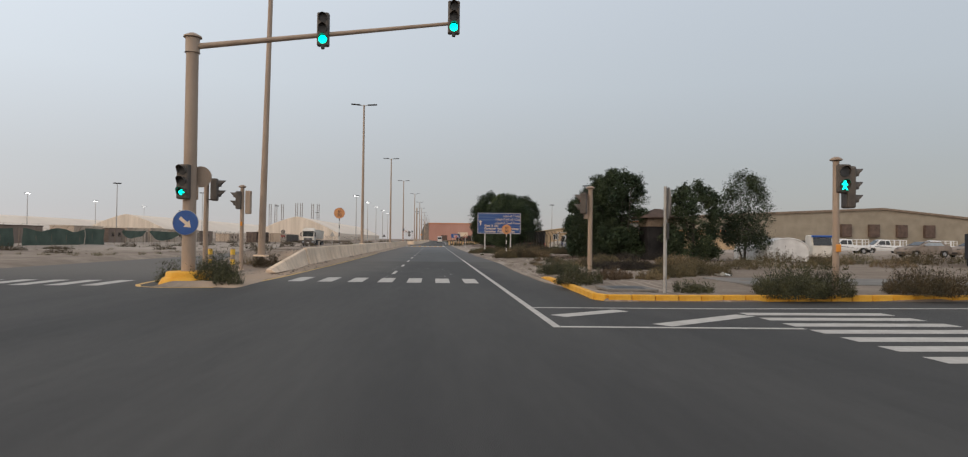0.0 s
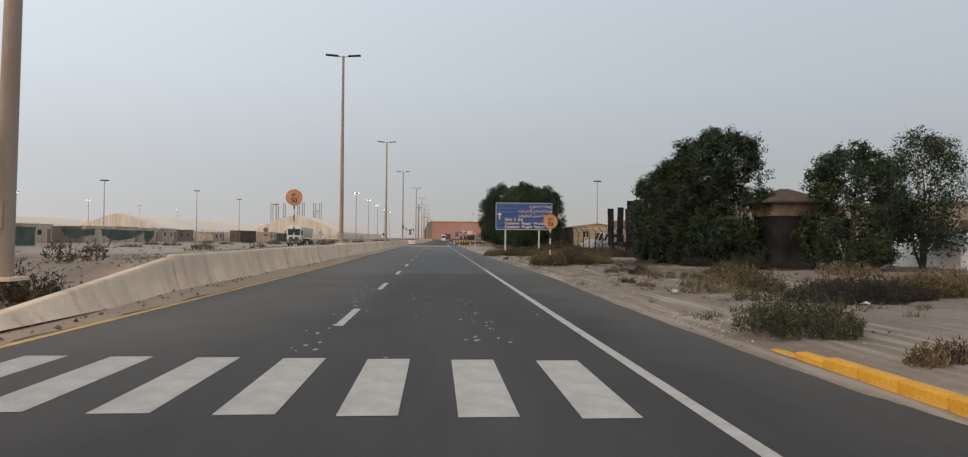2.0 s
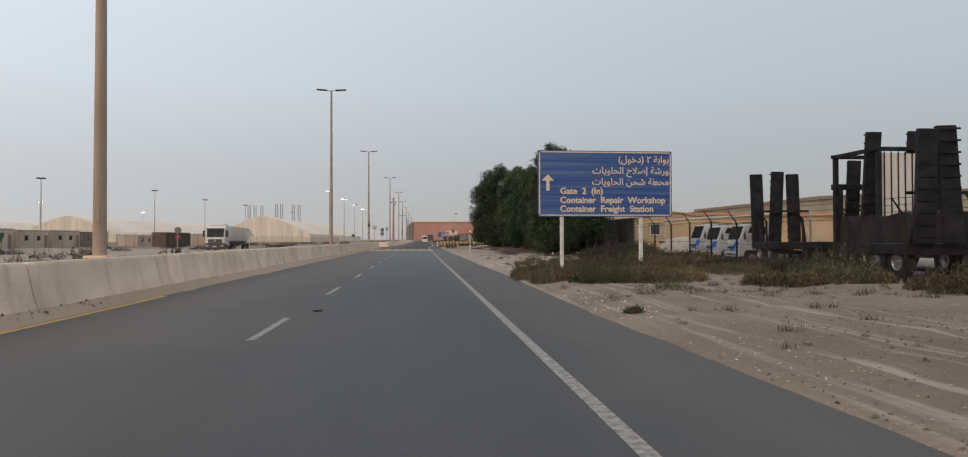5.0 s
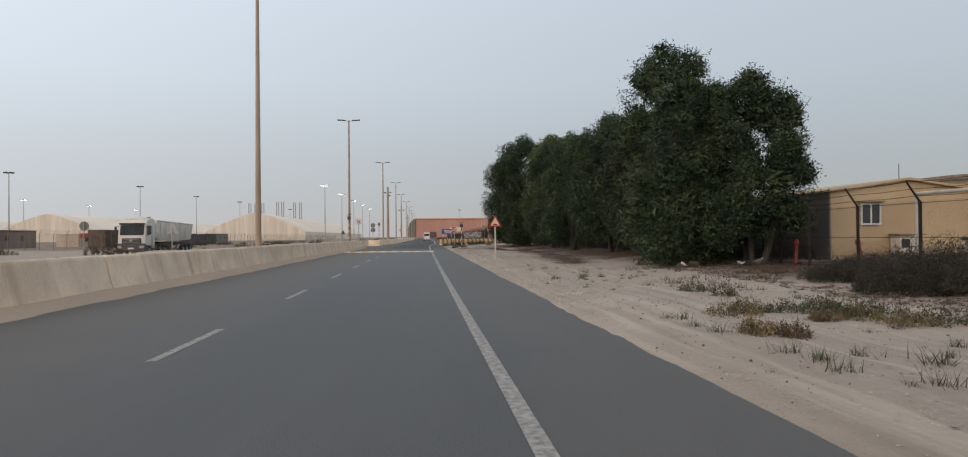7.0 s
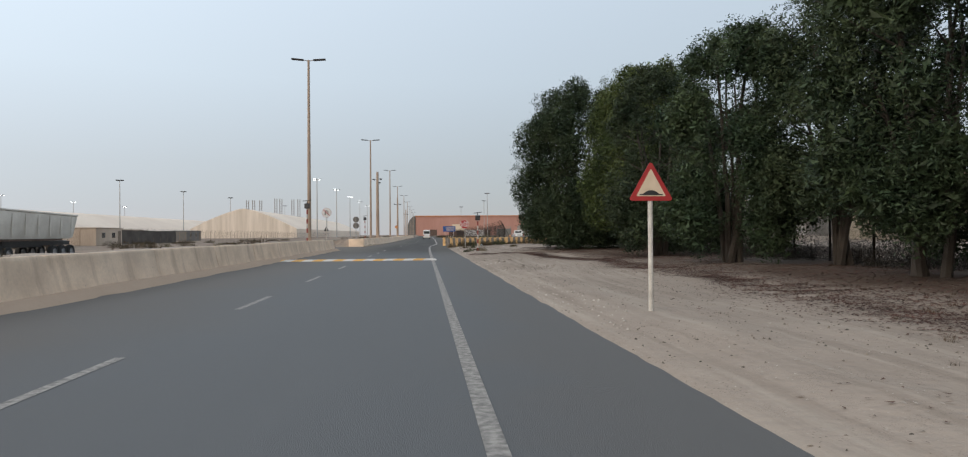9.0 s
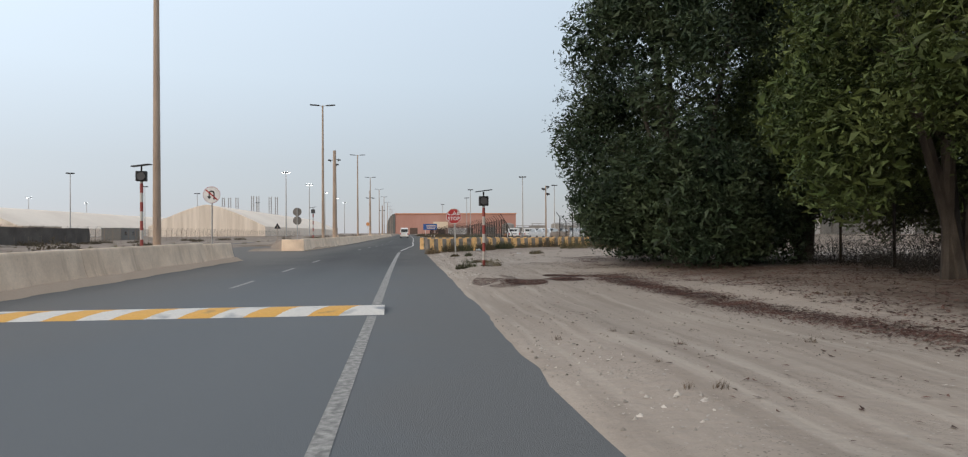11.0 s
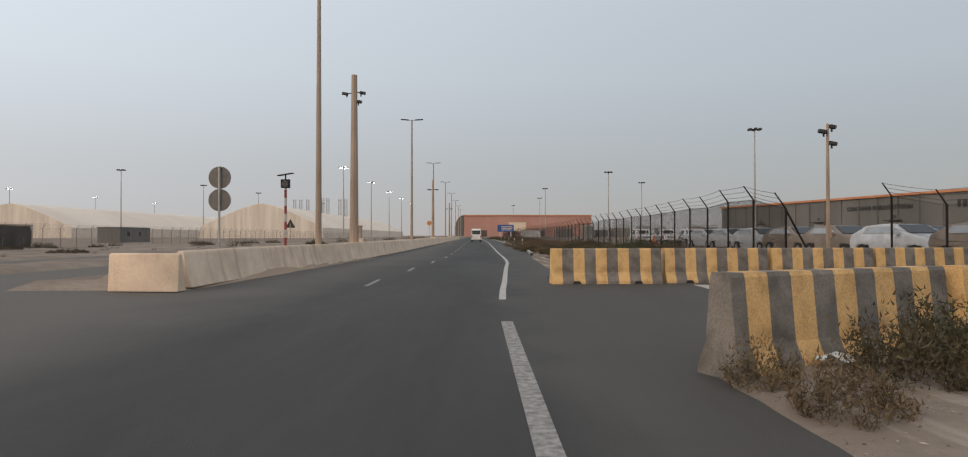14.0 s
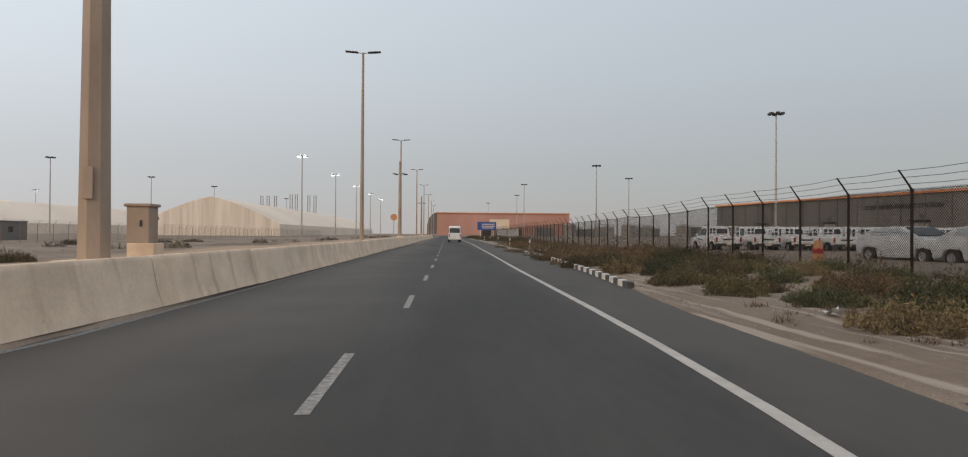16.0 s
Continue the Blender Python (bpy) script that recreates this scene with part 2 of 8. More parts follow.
M["red"] = mat("red_sheeting", (0.33, 0.02, 0.022), (0.42, 0.032, 0.03), 3.0, 0.5, fine=0.05)
M["orange_sign"] = mat("faded_orange_sheeting", (0.50, 0.22, 0.09), (0.60, 0.30, 0.13), 3.0, 0.6, fine=0.05)
M["black"] = mat("black_sheeting", (0.02, 0.02, 0.022), (0.035, 0.034, 0.036), 4.0, 0.6)
M["bark"] = mat("grey_brown_bark", (0.038, 0.031, 0.026), (0.078, 0.066, 0.054), 6.0, 0.9, 0.6, fine=0.2, stretch=(1, 1, 0.3))
M["leaf"] = mat("dark_green_leaves", (0.020, 0.035, 0.019), (0.050, 0.068, 0.033), 0.8, 0.55, island=0.5, each=0.22, spec=0.22)
M["leaf3"] = mat("yellow_green_leaves", (0.036, 0.054, 0.016), (0.085, 0.105, 0.034), 0.8, 0.55, island=0.5, each=0.1, spec=0.22)
M["leaf2"] = mat("grey_green_leaves", (0.023, 0.038, 0.021), (0.056, 0.072, 0.036), 0.9, 0.6, island=0.5, each=0.2, spec=0.22)
M["scrub"] = mat("olive_scrub", (0.054, 0.045, 0.022), (0.118, 0.086, 0.042), 2.2, 0.8, island=0.5, each=0.3)
M["scrub_green"] = mat("green_scrub", (0.036, 0.040, 0.018), (0.080, 0.078, 0.034), 2.2, 0.8, island=0.5, each=0.25)
M["scrub_dark"] = mat("dark_brush", (0.020, 0.017, 0.014), (0.042, 0.036, 0.029), 2.2, 0.9, island=0.5, each=0.25)
M["scrub_dry"] = mat("dry_brown_scrub", (0.085, 0.058, 0.034), (0.175, 0.118, 0.066), 2.2, 0.85, island=0.5, each=0.3)
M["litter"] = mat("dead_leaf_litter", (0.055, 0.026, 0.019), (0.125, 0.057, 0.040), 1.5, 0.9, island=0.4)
M["clod"] = mat("brown_clods", (0.075, 0.06, 0.048), (0.20, 0.165, 0.13), 1.5, 0.95, island=0.5)
M["pebble"] = mat("pebbles", (0.28, 0.24, 0.2), (0.5, 0.45, 0.4), 1.5, 0.9, island=0.4)
M["tent"] = mat("dusty_cream_fabric", (0.60, 0.52, 0.435), (0.76, 0.67, 0.575), 0.5, 0.85, fine=0.05, stretch=(1, 1, 0.06))
M["tent_roof"] = mat("dusty_fabric_roof", (0.74, 0.63, 0.53), (0.82, 0.71, 0.60), 0.03, 0.9, fine=0.03, spec=0.1)
# red paled in its base colour for the haze of distance
M["red_clad"] = mat("hazy_red_cladding", (0.40, 0.205, 0.16), (0.47, 0.26, 0.21), 0.05, 0.7, fine=0.05, stretch=(1, 1, 0.2))
M["sign_back"] = mat("dull_sign_back", (0.13, 0.12, 0.11), (0.19, 0.175, 0.16), 3.0, 0.6, metal=0.2, fine=0.06)
M["grey_clad"] = mat("grey_cladding", (0.112, 0.11, 0.104), (0.165, 0.16, 0.152), 0.08, 0.7, fine=0.06, stretch=(1, 1, 0.25))
M["tan_wall"] = mat("tan_cladding", (0.25, 0.215, 0.165), (0.31, 0.27, 0.21), 0.5, 0.8, fine=0.05)
M["hump_yellow"] = mat("hump_yellow_paint", (0.30, 0.20, 0.09), (0.66, 0.36, 0.07), 2.6, 0.75, 0.2, fine=0.15, spread=(0.28, 0.42))
M["hump_white"] = mat("hump_white_paint", (0.28, 0.29, 0.31), (0.62, 0.59, 0.55), 2.2, 0.75, 0.2, fine=0.12, spread=(0.30, 0.46))
M["path"] = mat("worn_grey_paving", (0.13, 0.12, 0.108), (0.19, 0.175, 0.16), 0.8, 0.9, 0.4, fine=0.12)
M["orange_trim"] = mat("orange_roof_trim", (0.45, 0.18, 0.08), (0.55, 0.24, 0.11), 0.2, 0.7, fine=0.05)
M["cream_wall"] = mat("cream_render", (0.45, 0.325, 0.195), (0.56, 0.415, 0.26), 0.5, 0.85, 0.15, fine=0.05)
M["hut_wall"] = mat("dusty_beige_hut_wall", (0.42, 0.335, 0.26), (0.56, 0.46, 0.37), 0.4, 0.85, fine=0.06, stretch=(1, 1, 0.3))
M["hut_brown"] = mat("dusty_brown_hut_wall", (0.17, 0.125, 0.10), (0.25, 0.19, 0.155), 0.4, 0.85, fine=0.06, stretch=(1, 1, 0.3))
# white cab paint greyed for dust and for the shade of the yard
M["truck_white"] = mat("shaded_dusty_cab_paint", (0.33, 0.34, 0.35), (0.42, 0.43, 0.44), 1.0, 0.45, coat=0.15)
M["cab_glass"] = mat("shaded_cab_glass", (0.016, 0.022, 0.024), (0.03, 0.038, 0.04), 2.0, 0.12, spec=0.22)
M["brown_roof"] = mat("brown_corrugated_sheet", (0.075, 0.05, 0.04), (0.13, 0.088, 0.07), 1.2, 0.8, 0.2, fine=0.12)
M["mesh_dark"] = mat("dark_screen_panel", (0.055, 0.045, 0.04), (0.10, 0.085, 0.072), 0.4, 0.85, 0.2, fine=0.15)
M["fence_post"] = mat("dark_steel_post", (0.018, 0.015, 0.014), (0.036, 0.031, 0.028), 3.0, 0.9, fine=0.15, spec=0.08)
M["fence_rust"] = mat("rusty_tan_post", (0.16, 0.12, 0.09), (0.25, 0.19, 0.14), 3.0, 0.75, fine=0.15)
M["green_net"] = mat("green_shade_net", (0.050, 0.075, 0.058), (0.085, 0.115, 0.09), 0.5, 0.9, 0.3, fine=0.12)
M["glass"] = mat("dark_glass", (0.012, 0.014, 0.016), (0.02, 0.022, 0.025), 2.0, 0.08, spec=0.6)
M["car_white"] = mat("white_car_paint", (0.66, 0.67, 0.68), (0.72, 0.73, 0.74), 1.0, 0.3, coat=0.4)
M["film_blue"] = mat("bluish_film", (0.27, 0.31, 0.35), (0.36, 0.40, 0.44), 2.5, 0.45)
M["cover_tan"] = mat("dusty_car_paint", (0.17, 0.14, 0.115), (0.26, 0.215, 0.18), 1.5, 0.7, fine=0.05)
M["cover_white"] = mat("white_protective_film", (0.40, 0.42, 0.45), (0.54, 0.56, 0.58), 2.5, 0.55, 0.5, bump_scale=7)
M["tyre"] = mat("tyre_rubber", (0.014, 0.014, 0.014), (0.025, 0.024, 0.023), 6.0, 0.85)
M["rim"] = mat("grey_wheel_rim", (0.28, 0.28, 0.29), (0.38, 0.38, 0.39), 4.0, 0.4, metal=0.7)
M["black_steel"] = mat("black_painted_steel", (0.009, 0.009, 0.012), (0.022, 0.022, 0.027), 3.0, 0.8, fine=0.15, spec=0.2)
M["car_blue"] = mat("blue_cab_graphic", (0.01, 0.075, 0.33), (0.02, 0.11, 0.42), 2.0, 0.35, coat=0.3)
M["tipper"] = mat("dusty_white_tipper_body", (0.56, 0.52, 0.46), (0.68, 0.64, 0.575), 0.8, 0.6, fine=0.08)
M["tail_red"] = mat("red_tail_lens", (0.30, 0.012, 0.01), (0.36, 0.02, 0.015), 4.0, 0.25)
M["amber"] = mat("amber_lens", (0.6, 0.22, 0.02), (0.7, 0.28, 0.03), 4.0, 0.3)
M["yellow_bollard"] = mat("yellow_bollard_paint", (0.60, 0.36, 0.03), (0.70, 0.45, 0.06), 4.0, 0.6, fine=0.08)
M["cfs_text"] = mat("dark_grey_lettering", (0.030, 0.030, 0.030), (0.05, 0.05, 0.05), 2.0, 0.8)
M["distant"] = mat("hazy_distant_steel", (0.24, 0.225, 0.21), (0.30, 0.28, 0.26), 0.2, 0.9)
M["panel_blue"] = mat("solar_panel_face", (0.012, 0.014, 0.022), (0.02, 0.022, 0.035), 3.0, 0.25)
M["lens_dark"] = mat("dark_beacon_lens", (0.05, 0.05, 0.055), (0.08, 0.08, 0.085), 3.0, 0.35)
M["trash"] = mat("pale_plastic_scrap", (0.42, 0.45, 0.46), (0.6, 0.62, 0.62), 6.0, 0.6)
M["far_tree"] = mat("far_trees", (0.05, 0.06, 0.045), (0.09, 0.10, 0.075), 0.3, 0.9, island=0.35)


sn, sl = M["sand"].node_tree.nodes, M["sand"].node_tree.links
sp_ = sn["Principled BSDF"]
old = sp_.inputs["Base Color"].links[0].from_socket
big = sn.new("ShaderNodeTexNoise")
big.inputs["Scale"].default_value, big.inputs["Detail"].default_value = 0.11, 5.0
tco = sn.new("ShaderNodeTexCoord")
sl.new(tco.outputs["Object"], big.inputs["Vector"])
cut = sn.new("ShaderNodeMapRange")
cut.inputs["From Min"].default_value, cut.inputs["From Max"].default_value = 0.48, 0.68
cut.inputs["To Max"].default_value = 0.75
sl.new(big.outputs["Fac"], cut.inputs["Value"])
soil = sn.new("ShaderNodeMix")
soil.data_type = "RGBA"
soil.inputs["B"].default_value = (0.15, 0.115, 0.088, 1)
sl.new(cut.outputs["Result"], soil.inputs["Factor"])
sl.new(old, soil.inputs["A"])
spos = sn.new("ShaderNodeSeparateXYZ")
sl.new(tco.outputs["Object"], spos.inputs["Vector"])
# gravelly brown soil by the junction and the scrub, pale blown sand round the hump
clean = calc(sn, sl, "SUBTRACT", ease(sn, sl, spos.outputs["Y"], 58, 80), ease(sn, sl, spos.outputs["Y"], 138, 160))
rough_ = calc(sn, sl, "MULTIPLY", calc(sn, sl, "SUBTRACT", 1.0, clean), ease(sn, sl, spos.outputs["X"], 2.0, 5.0, 0.1, 0.42))
tone = blend(sn, sl, rough_, soil.outputs["Result"], (0.16, 0.125, 0.095))
tone = blend(sn, sl, calc(sn, sl, "MULTIPLY", clean, 0.55), tone, (0.43, 0.375, 0.325))
mould_shade = calc(sn, sl, "MULTIPLY", calc(sn, sl, "SUBTRACT", ease(sn, sl, spos.outputs["X"], 8.8, 10.4), ease(sn, sl, spos.outputs["X"], 22, 30)), calc(sn, sl, "SUBTRACT", ease(sn, sl, spos.outputs["Y"], 74, 86), ease(sn, sl, spos.outputs["Y"], 137, 142)))
mould_shade = calc(sn, sl, "MULTIPLY", mould_shade, ease(sn, sl, big.outputs["Fac"], 0.3, 0.55, 0.35, 0.9))
tone = blend(sn, sl, mould_shade, tone, (0.085, 0.058, 0.043))  # rotted leaves and the shade below the trees, both put into the soil colour
for scale_, far_, color_, amount_ in ((26.0, 0.26, (0.07, 0.058, 0.048), 0.55), (19.0, 0.2, (0.5, 0.46, 0.41), 0.5), (60.0, 0.3, (0.10, 0.08, 0.065), 0.45)):
    grit = sn.new("ShaderNodeTexVoronoi")  # gravel and grit
    grit.inputs["Scale"].default_value = scale_
    sl.new(tco.outputs["Object"], grit.inputs["Vector"])
    here = sn.new("ShaderNodeTexNoise")
    here.inputs["Scale"].default_value, here.inputs["Detail"].default_value = scale_ * 0.05, 4.0
    sl.new(tco.outputs["Object"], here.inputs["Vector"])
    fac = calc(sn, sl, "MULTIPLY", ease(sn, sl, grit.outputs["Distance"], far_, far_ * 0.6, 0, amount_), ease(sn, sl, here.outputs["Fac"], 0.45, 0.62))
    tone = blend(sn, sl, fac, tone, color_)
foot = calc(sn, sl, "MULTIPLY", ease(sn, sl, spos.outputs["X"], -3.4, -4.2), ease(sn, sl, spos.outputs["X"], -7.0, -5.9))
tone = blend(sn, sl, calc(sn, sl, "MULTIPLY", foot, 0.65), tone, (0.50, 0.365, 0.26))  # pale sand drifted against the median barrier
for turn_, color_, amount_ in ((0.0, (0.44, 0.385, 0.33), 0.6), (0.16, (0.19, 0.155, 0.125), 0.26), (-0.22, (0.20, 0.165, 0.135), 0.2)):
    lie = sn.new("ShaderNodeMapping")  # streaks worn by wheels along the verge
    lie.inputs["Rotation"].default_value = (0, 0, turn_)
    lie.inputs["Scale"].default_value = (4.2, 0.16, 1.0)
    sl.new(tco.outputs["Object"], lie.inputs["Vector"])
    streak = sn.new("ShaderNodeTexNoise")
    streak.inputs["Scale"].default_value, streak.inputs["Detail"].default_value = 1.0, 6.0
    sl.new(lie.outputs["Vector"], streak.inputs["Vector"])
    reach = calc(sn, sl, "MULTIPLY", ease(sn, sl, spos.outputs["X"], 8.5, 6.5), ease(sn, sl, spos.outputs["X"], 3.3, 3.9))
    tone = blend(sn, sl, calc(sn, sl, "MULTIPLY", reach, ease(sn, sl, streak.outputs["Fac"], 0.5, 0.66, 0, amount_)), tone, color_)
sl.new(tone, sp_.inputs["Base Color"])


# ---- mesh helpers ----
class Geo:
    """Collects vertices and faces for one mesh."""

    def __init__(self):
        self.v, self.f, self.smooth = [], [], False

    def add(self, verts, faces):
        n = len(self.v)
        self.v += [tuple(p) for p in verts]
        self.f += [tuple(i + n for i in q) for q in faces]
        return self

    def box(self, c, s, bev=0.0, rz=0.0, rx=0.0, ry=0.0, taper=(1, 1)):
        m = Matrix.Translation(c) @ Euler((radians(rx), radians(ry), radians(rz))).to_matrix().to_4x4()
        if bev:
            bm = bmesh.new()
            bmesh.ops.create_cube(bm, size=1.0)
            for p in bm.verts:
                k = taper if p.co.z > 0 else (1, 1)
                p.co = Vector((p.co.x * s[0] * k[0], p.co.y * s[1] * k[1], p.co.z * s[2]))
            bmesh.ops.bevel(bm, geom=bm.edges[:], offset=min(bev, 0.45 * min(s)), segments=2, affect="EDGES", profile=0.5)
            bm.verts.index_update()
            self.add([m @ p.co for p in bm.verts], [[p.index for p in q.verts] for q in bm.faces])
            bm.free()
        else:
            pts = []
            for z in (-0.5, 0.5):
                k = taper if z > 0 else (1, 1)
                for x, y in ((-0.5, -0.5), (0.5, -0.5), (0.5, 0.5), (-0.5, 0.5)):
                    pts.append(m @ Vector((x * s[0] * k[0], y * s[1] * k[1], z * s[2])))
            self.add(pts, [(3, 2, 1, 0), (4, 5, 6, 7), (0, 1, 5, 4), (1, 2, 6, 5), (2, 3, 7, 6), (3, 0, 4, 7)])
        return self

    def cyl(self, p0, p1, r0, r1=None, seg=12, caps=True):
        r1 = r0 if r1 is None else r1
        p0, p1 = Vector(p0), Vector(p1)
        q = (p1 - p0).to_track_quat("Z", "Y")
        pts = []
        for p, r in ((p0, r0), (p1, r1)):
            for i in range(seg):
                a = 2 * math.pi * i / seg
                pts.append(p + q @ Vector((r * math.cos(a), r * math.sin(a), 0)))
        fs = [(i, (i + 1) % seg, seg + (i + 1) % seg, seg + i) for i in range(seg)]
        if caps:
            fs += [tuple(range(seg))[::-1], tuple(range(seg, 2 * seg))]
        return self.add(pts, fs)

    def lathe(self, prof, c=(0, 0, 0), seg=20):
        pts, fs, n = [], [], len(prof)
        for i in range(seg):
            a = 2 * math.pi * i / seg
            pts += [(c[0] + r * math.cos(a), c[1] + r * math.sin(a), c[2] + z) for r, z in prof]
        for i in range(seg):
            j = (i + 1) % seg
            fs += [(i * n + k, j * n + k, j * n + k + 1, i * n + k + 1) for k in range(n - 1)]
        return self.add(pts, fs)

    def prism(self, pts, lo, hi, axis="y", shrink=1.0, cap=True):
        """A polygon in the plane across axis, drawn out from lo to hi. shrink: scale of both ends about the middle of the polygon."""
        n = len(pts)
        put = {"y": lambda a, b, t: (a, t, b), "x": lambda a, b, t: (t, a, b), "z": lambda a, b, t: (a, b, t)}[axis]
        vs = [put(a, b, lo) for a, b in pts] + [put(a, b, hi) for a, b in pts]
        fs = [(i, (i + 1) % n, n + (i + 1) % n, n + i) for i in range(n)]
        if cap:
            fs += [tuple(range(n))[::-1], tuple(range(n, 2 * n))]
        return self.add(vs, fs)

    def tube(self, pts, r, seg=6):
        for a, b in zip(pts, pts[1:]):
            self.cyl(a, b, r, r, seg)
        return self

    def mesh(self, name, material, fix=True):
        me = bpy.data.meshes.new(name)
        me.from_pydata(self.v, [], self.f)
        if fix:
            bm = bmesh.new()
            bm.from_mesh(me)
            bmesh.ops.recalc_face_normals(bm, faces=bm.faces[:])
            bm.to_mesh(me)
            bm.free()
        if self.smooth:
            me.shade_smooth()
            me.set_sharp_from_angle(angle=radians(40))
        me.materials.append(material)
        return me


def part(name, geo, material, parent, label=""):
    ob = new(name, geo if isinstance(geo, bpy.types.Mesh) else geo.mesh(name, material))
    ob.parent = parent
    return tagged(ob, label)


def thing(name, label, category, at=(0, 0, 0), rz=0.0, group="", kind=""):
    ob = new(name)
    ob.empty_display_size = 0.2
    ob.matrix_world = pose(*at, 0, 0, rz)
    return tagged(ob, label, category, group, kind)


def solid(name, geo, material, label="", category="", group="", kind="", at=(0, 0, 0), rz=0.0):
    ob = new(name, geo if isinstance(geo, bpy.types.Mesh) else geo.mesh(name, material))
    ob.matrix_world = pose(*at, 0, 0, rz)
    return tagged(ob, label, category, group, kind)


def round_geo():
    g = Geo()
    g.smooth = True
    return g


def fast_mesh(name, verts, quads, material, smooth=False):
    """A mesh from arrays: verts (n, 3), quads (m, 4)."""
    verts, quads = np.ascontiguousarray(verts, np.float32), np.ascontiguousarray(quads, np.int32)
    me = bpy.data.meshes.new(name)
    me.vertices.add(len(verts))
    me.vertices.foreach_set("co", verts.ravel())
    me.loops.add(quads.size)
    me.loops.foreach_set("vertex_index", quads.ravel())
    me.polygons.add(len(quads))
    me.polygons.foreach_set("loop_start", np.arange(0, quads.size, quads.shape[1], dtype=np.int32))
    me.update(calc_edges=True)
    me.validate()
    if smooth:
        me.shade_smooth()
    me.materials.append(material)
    return me


def vnoise(x, y, cell, seed=0):
    """Smooth value noise from 0 to 1."""
    x, y = np.asarray(x, float) / cell, np.asarray(y, float) / cell
    xi, yi = np.floor(x).astype(np.int64), np.floor(y).astype(np.int64)
    fx, fy = x - xi, y - yi
    fx, fy = fx * fx * (3 - 2 * fx), fy * fy * (3 - 2 * fy)

    def h(a, b):
        k = (a * 374761393 + b * 668265263 + seed * 1442695041) & 0xFFFFFFFF
        k = ((k ^ (k >> 13)) * 1274126177) & 0xFFFFFFFF
        return ((k ^ (k >> 16)) & 0xFFFF) / 65535.0

    return (h(xi, yi) * (1 - fx) + h(xi + 1, yi) * fx) * (1 - fy) + (h(xi, yi + 1) * (1 - fx) + h(xi + 1, yi + 1) * fx) * fy


def drop(x, y):
    """How far the land across the road lies below it."""
    return 0.3 * step(11.5, 30, -np.asarray(x, float)) * step(28, 62, y)


def step(a, b, v):
    t = np.clip((np.asarray(v, float) - a) / (b - a), 0, 1)
    return t * t * (3 - 2 * t)


# ---- plan of the ground ----
def shift(y):
    """How far the carriageway lies to the right of its first line, past the side road."""
    return 1.45 * step(156, 187, y) + 0.006 * np.maximum(np.asarray(y, float) - 186, 0)


def right_edge(y):
    y = np.asarray(y, float)
    return np.interp(y, [0, 19.5, 21.5, 23.8, 26.5, 30, 33, 40, 48, 56, 64, 68.5, 75, 100, 125, 140, 150, 160, 168, 171.7, 178.9, 182, 186, 190.5, 197, 208, 225, 258, 330, 400, 700], [3.86, 3.86, 3.56, 3.5, 3.5, 3.52, 3.62, 3.8, 3.7, 3.52, 3.56, 3.62, 3.57, 3.62, 3.69, 3.75, 3.74, 3.85, 4.0, 4.45, 4.72, 4.86, 4.98, 5.36, 5.83, 6.33, 6.68, 7.13, 7.93, 8.73, 12.0])


def left_road(y):
    """Middle of the opposite carriageway."""
    return -13.4 - 8.2 * step(45, 110, y)


def row_one(x):
    """The slanting row of barriers before the side road: its y for an x."""
    return 155.1 + 0.42 * (np.asarray(x, float) - 3.85)


def paved(x, y):
    """How far a place lies inside the asphalt; below zero outside."""
    x, y = np.asarray(x, float), np.asarray(y, float)
    left = np.interp(y, [30, 50, 147.4, 148.4, 163.6, 164.4, 170, 175, 181, 186, 192, 204, 240, 300, 400], [-5.3, -5.2, -5.14, -6.6, -6.6, -4.62, -4.45, -4.2, -3.86, -3.62, -3.5, -3.36, -3.08, -2.62, -2.08])
    a = np.minimum(x - left, right_edge(y) - x)
    cross = np.minimum(np.where(x < 3.5, 18.5, 15.06 + 0.066 * np.maximum(x - 5.2, 0)) - y, y + 60)
    left_x = np.minimum(x + 60, -7.4 - x)
    cross_left = np.minimum(np.minimum(27.0 - 0.0 * x - y, y - 10), left_x)
    far_left = np.minimum(4.0 - np.abs(x - left_road(y)), y - 20)
    side = np.minimum(np.minimum(x - 2.0, 60 - x), np.minimum(y - row_one(x) - 0.5, 168.6 + 0.1 * x - y))
    turn = np.minimum(np.minimum(x + 13.6, -5.0 - x), np.minimum(y - 148.0, np.where(x < -8.6, 184.0, 164.6) - y))
    return np.maximum.reduce([a, cross, cross_left, far_left, side, turn])


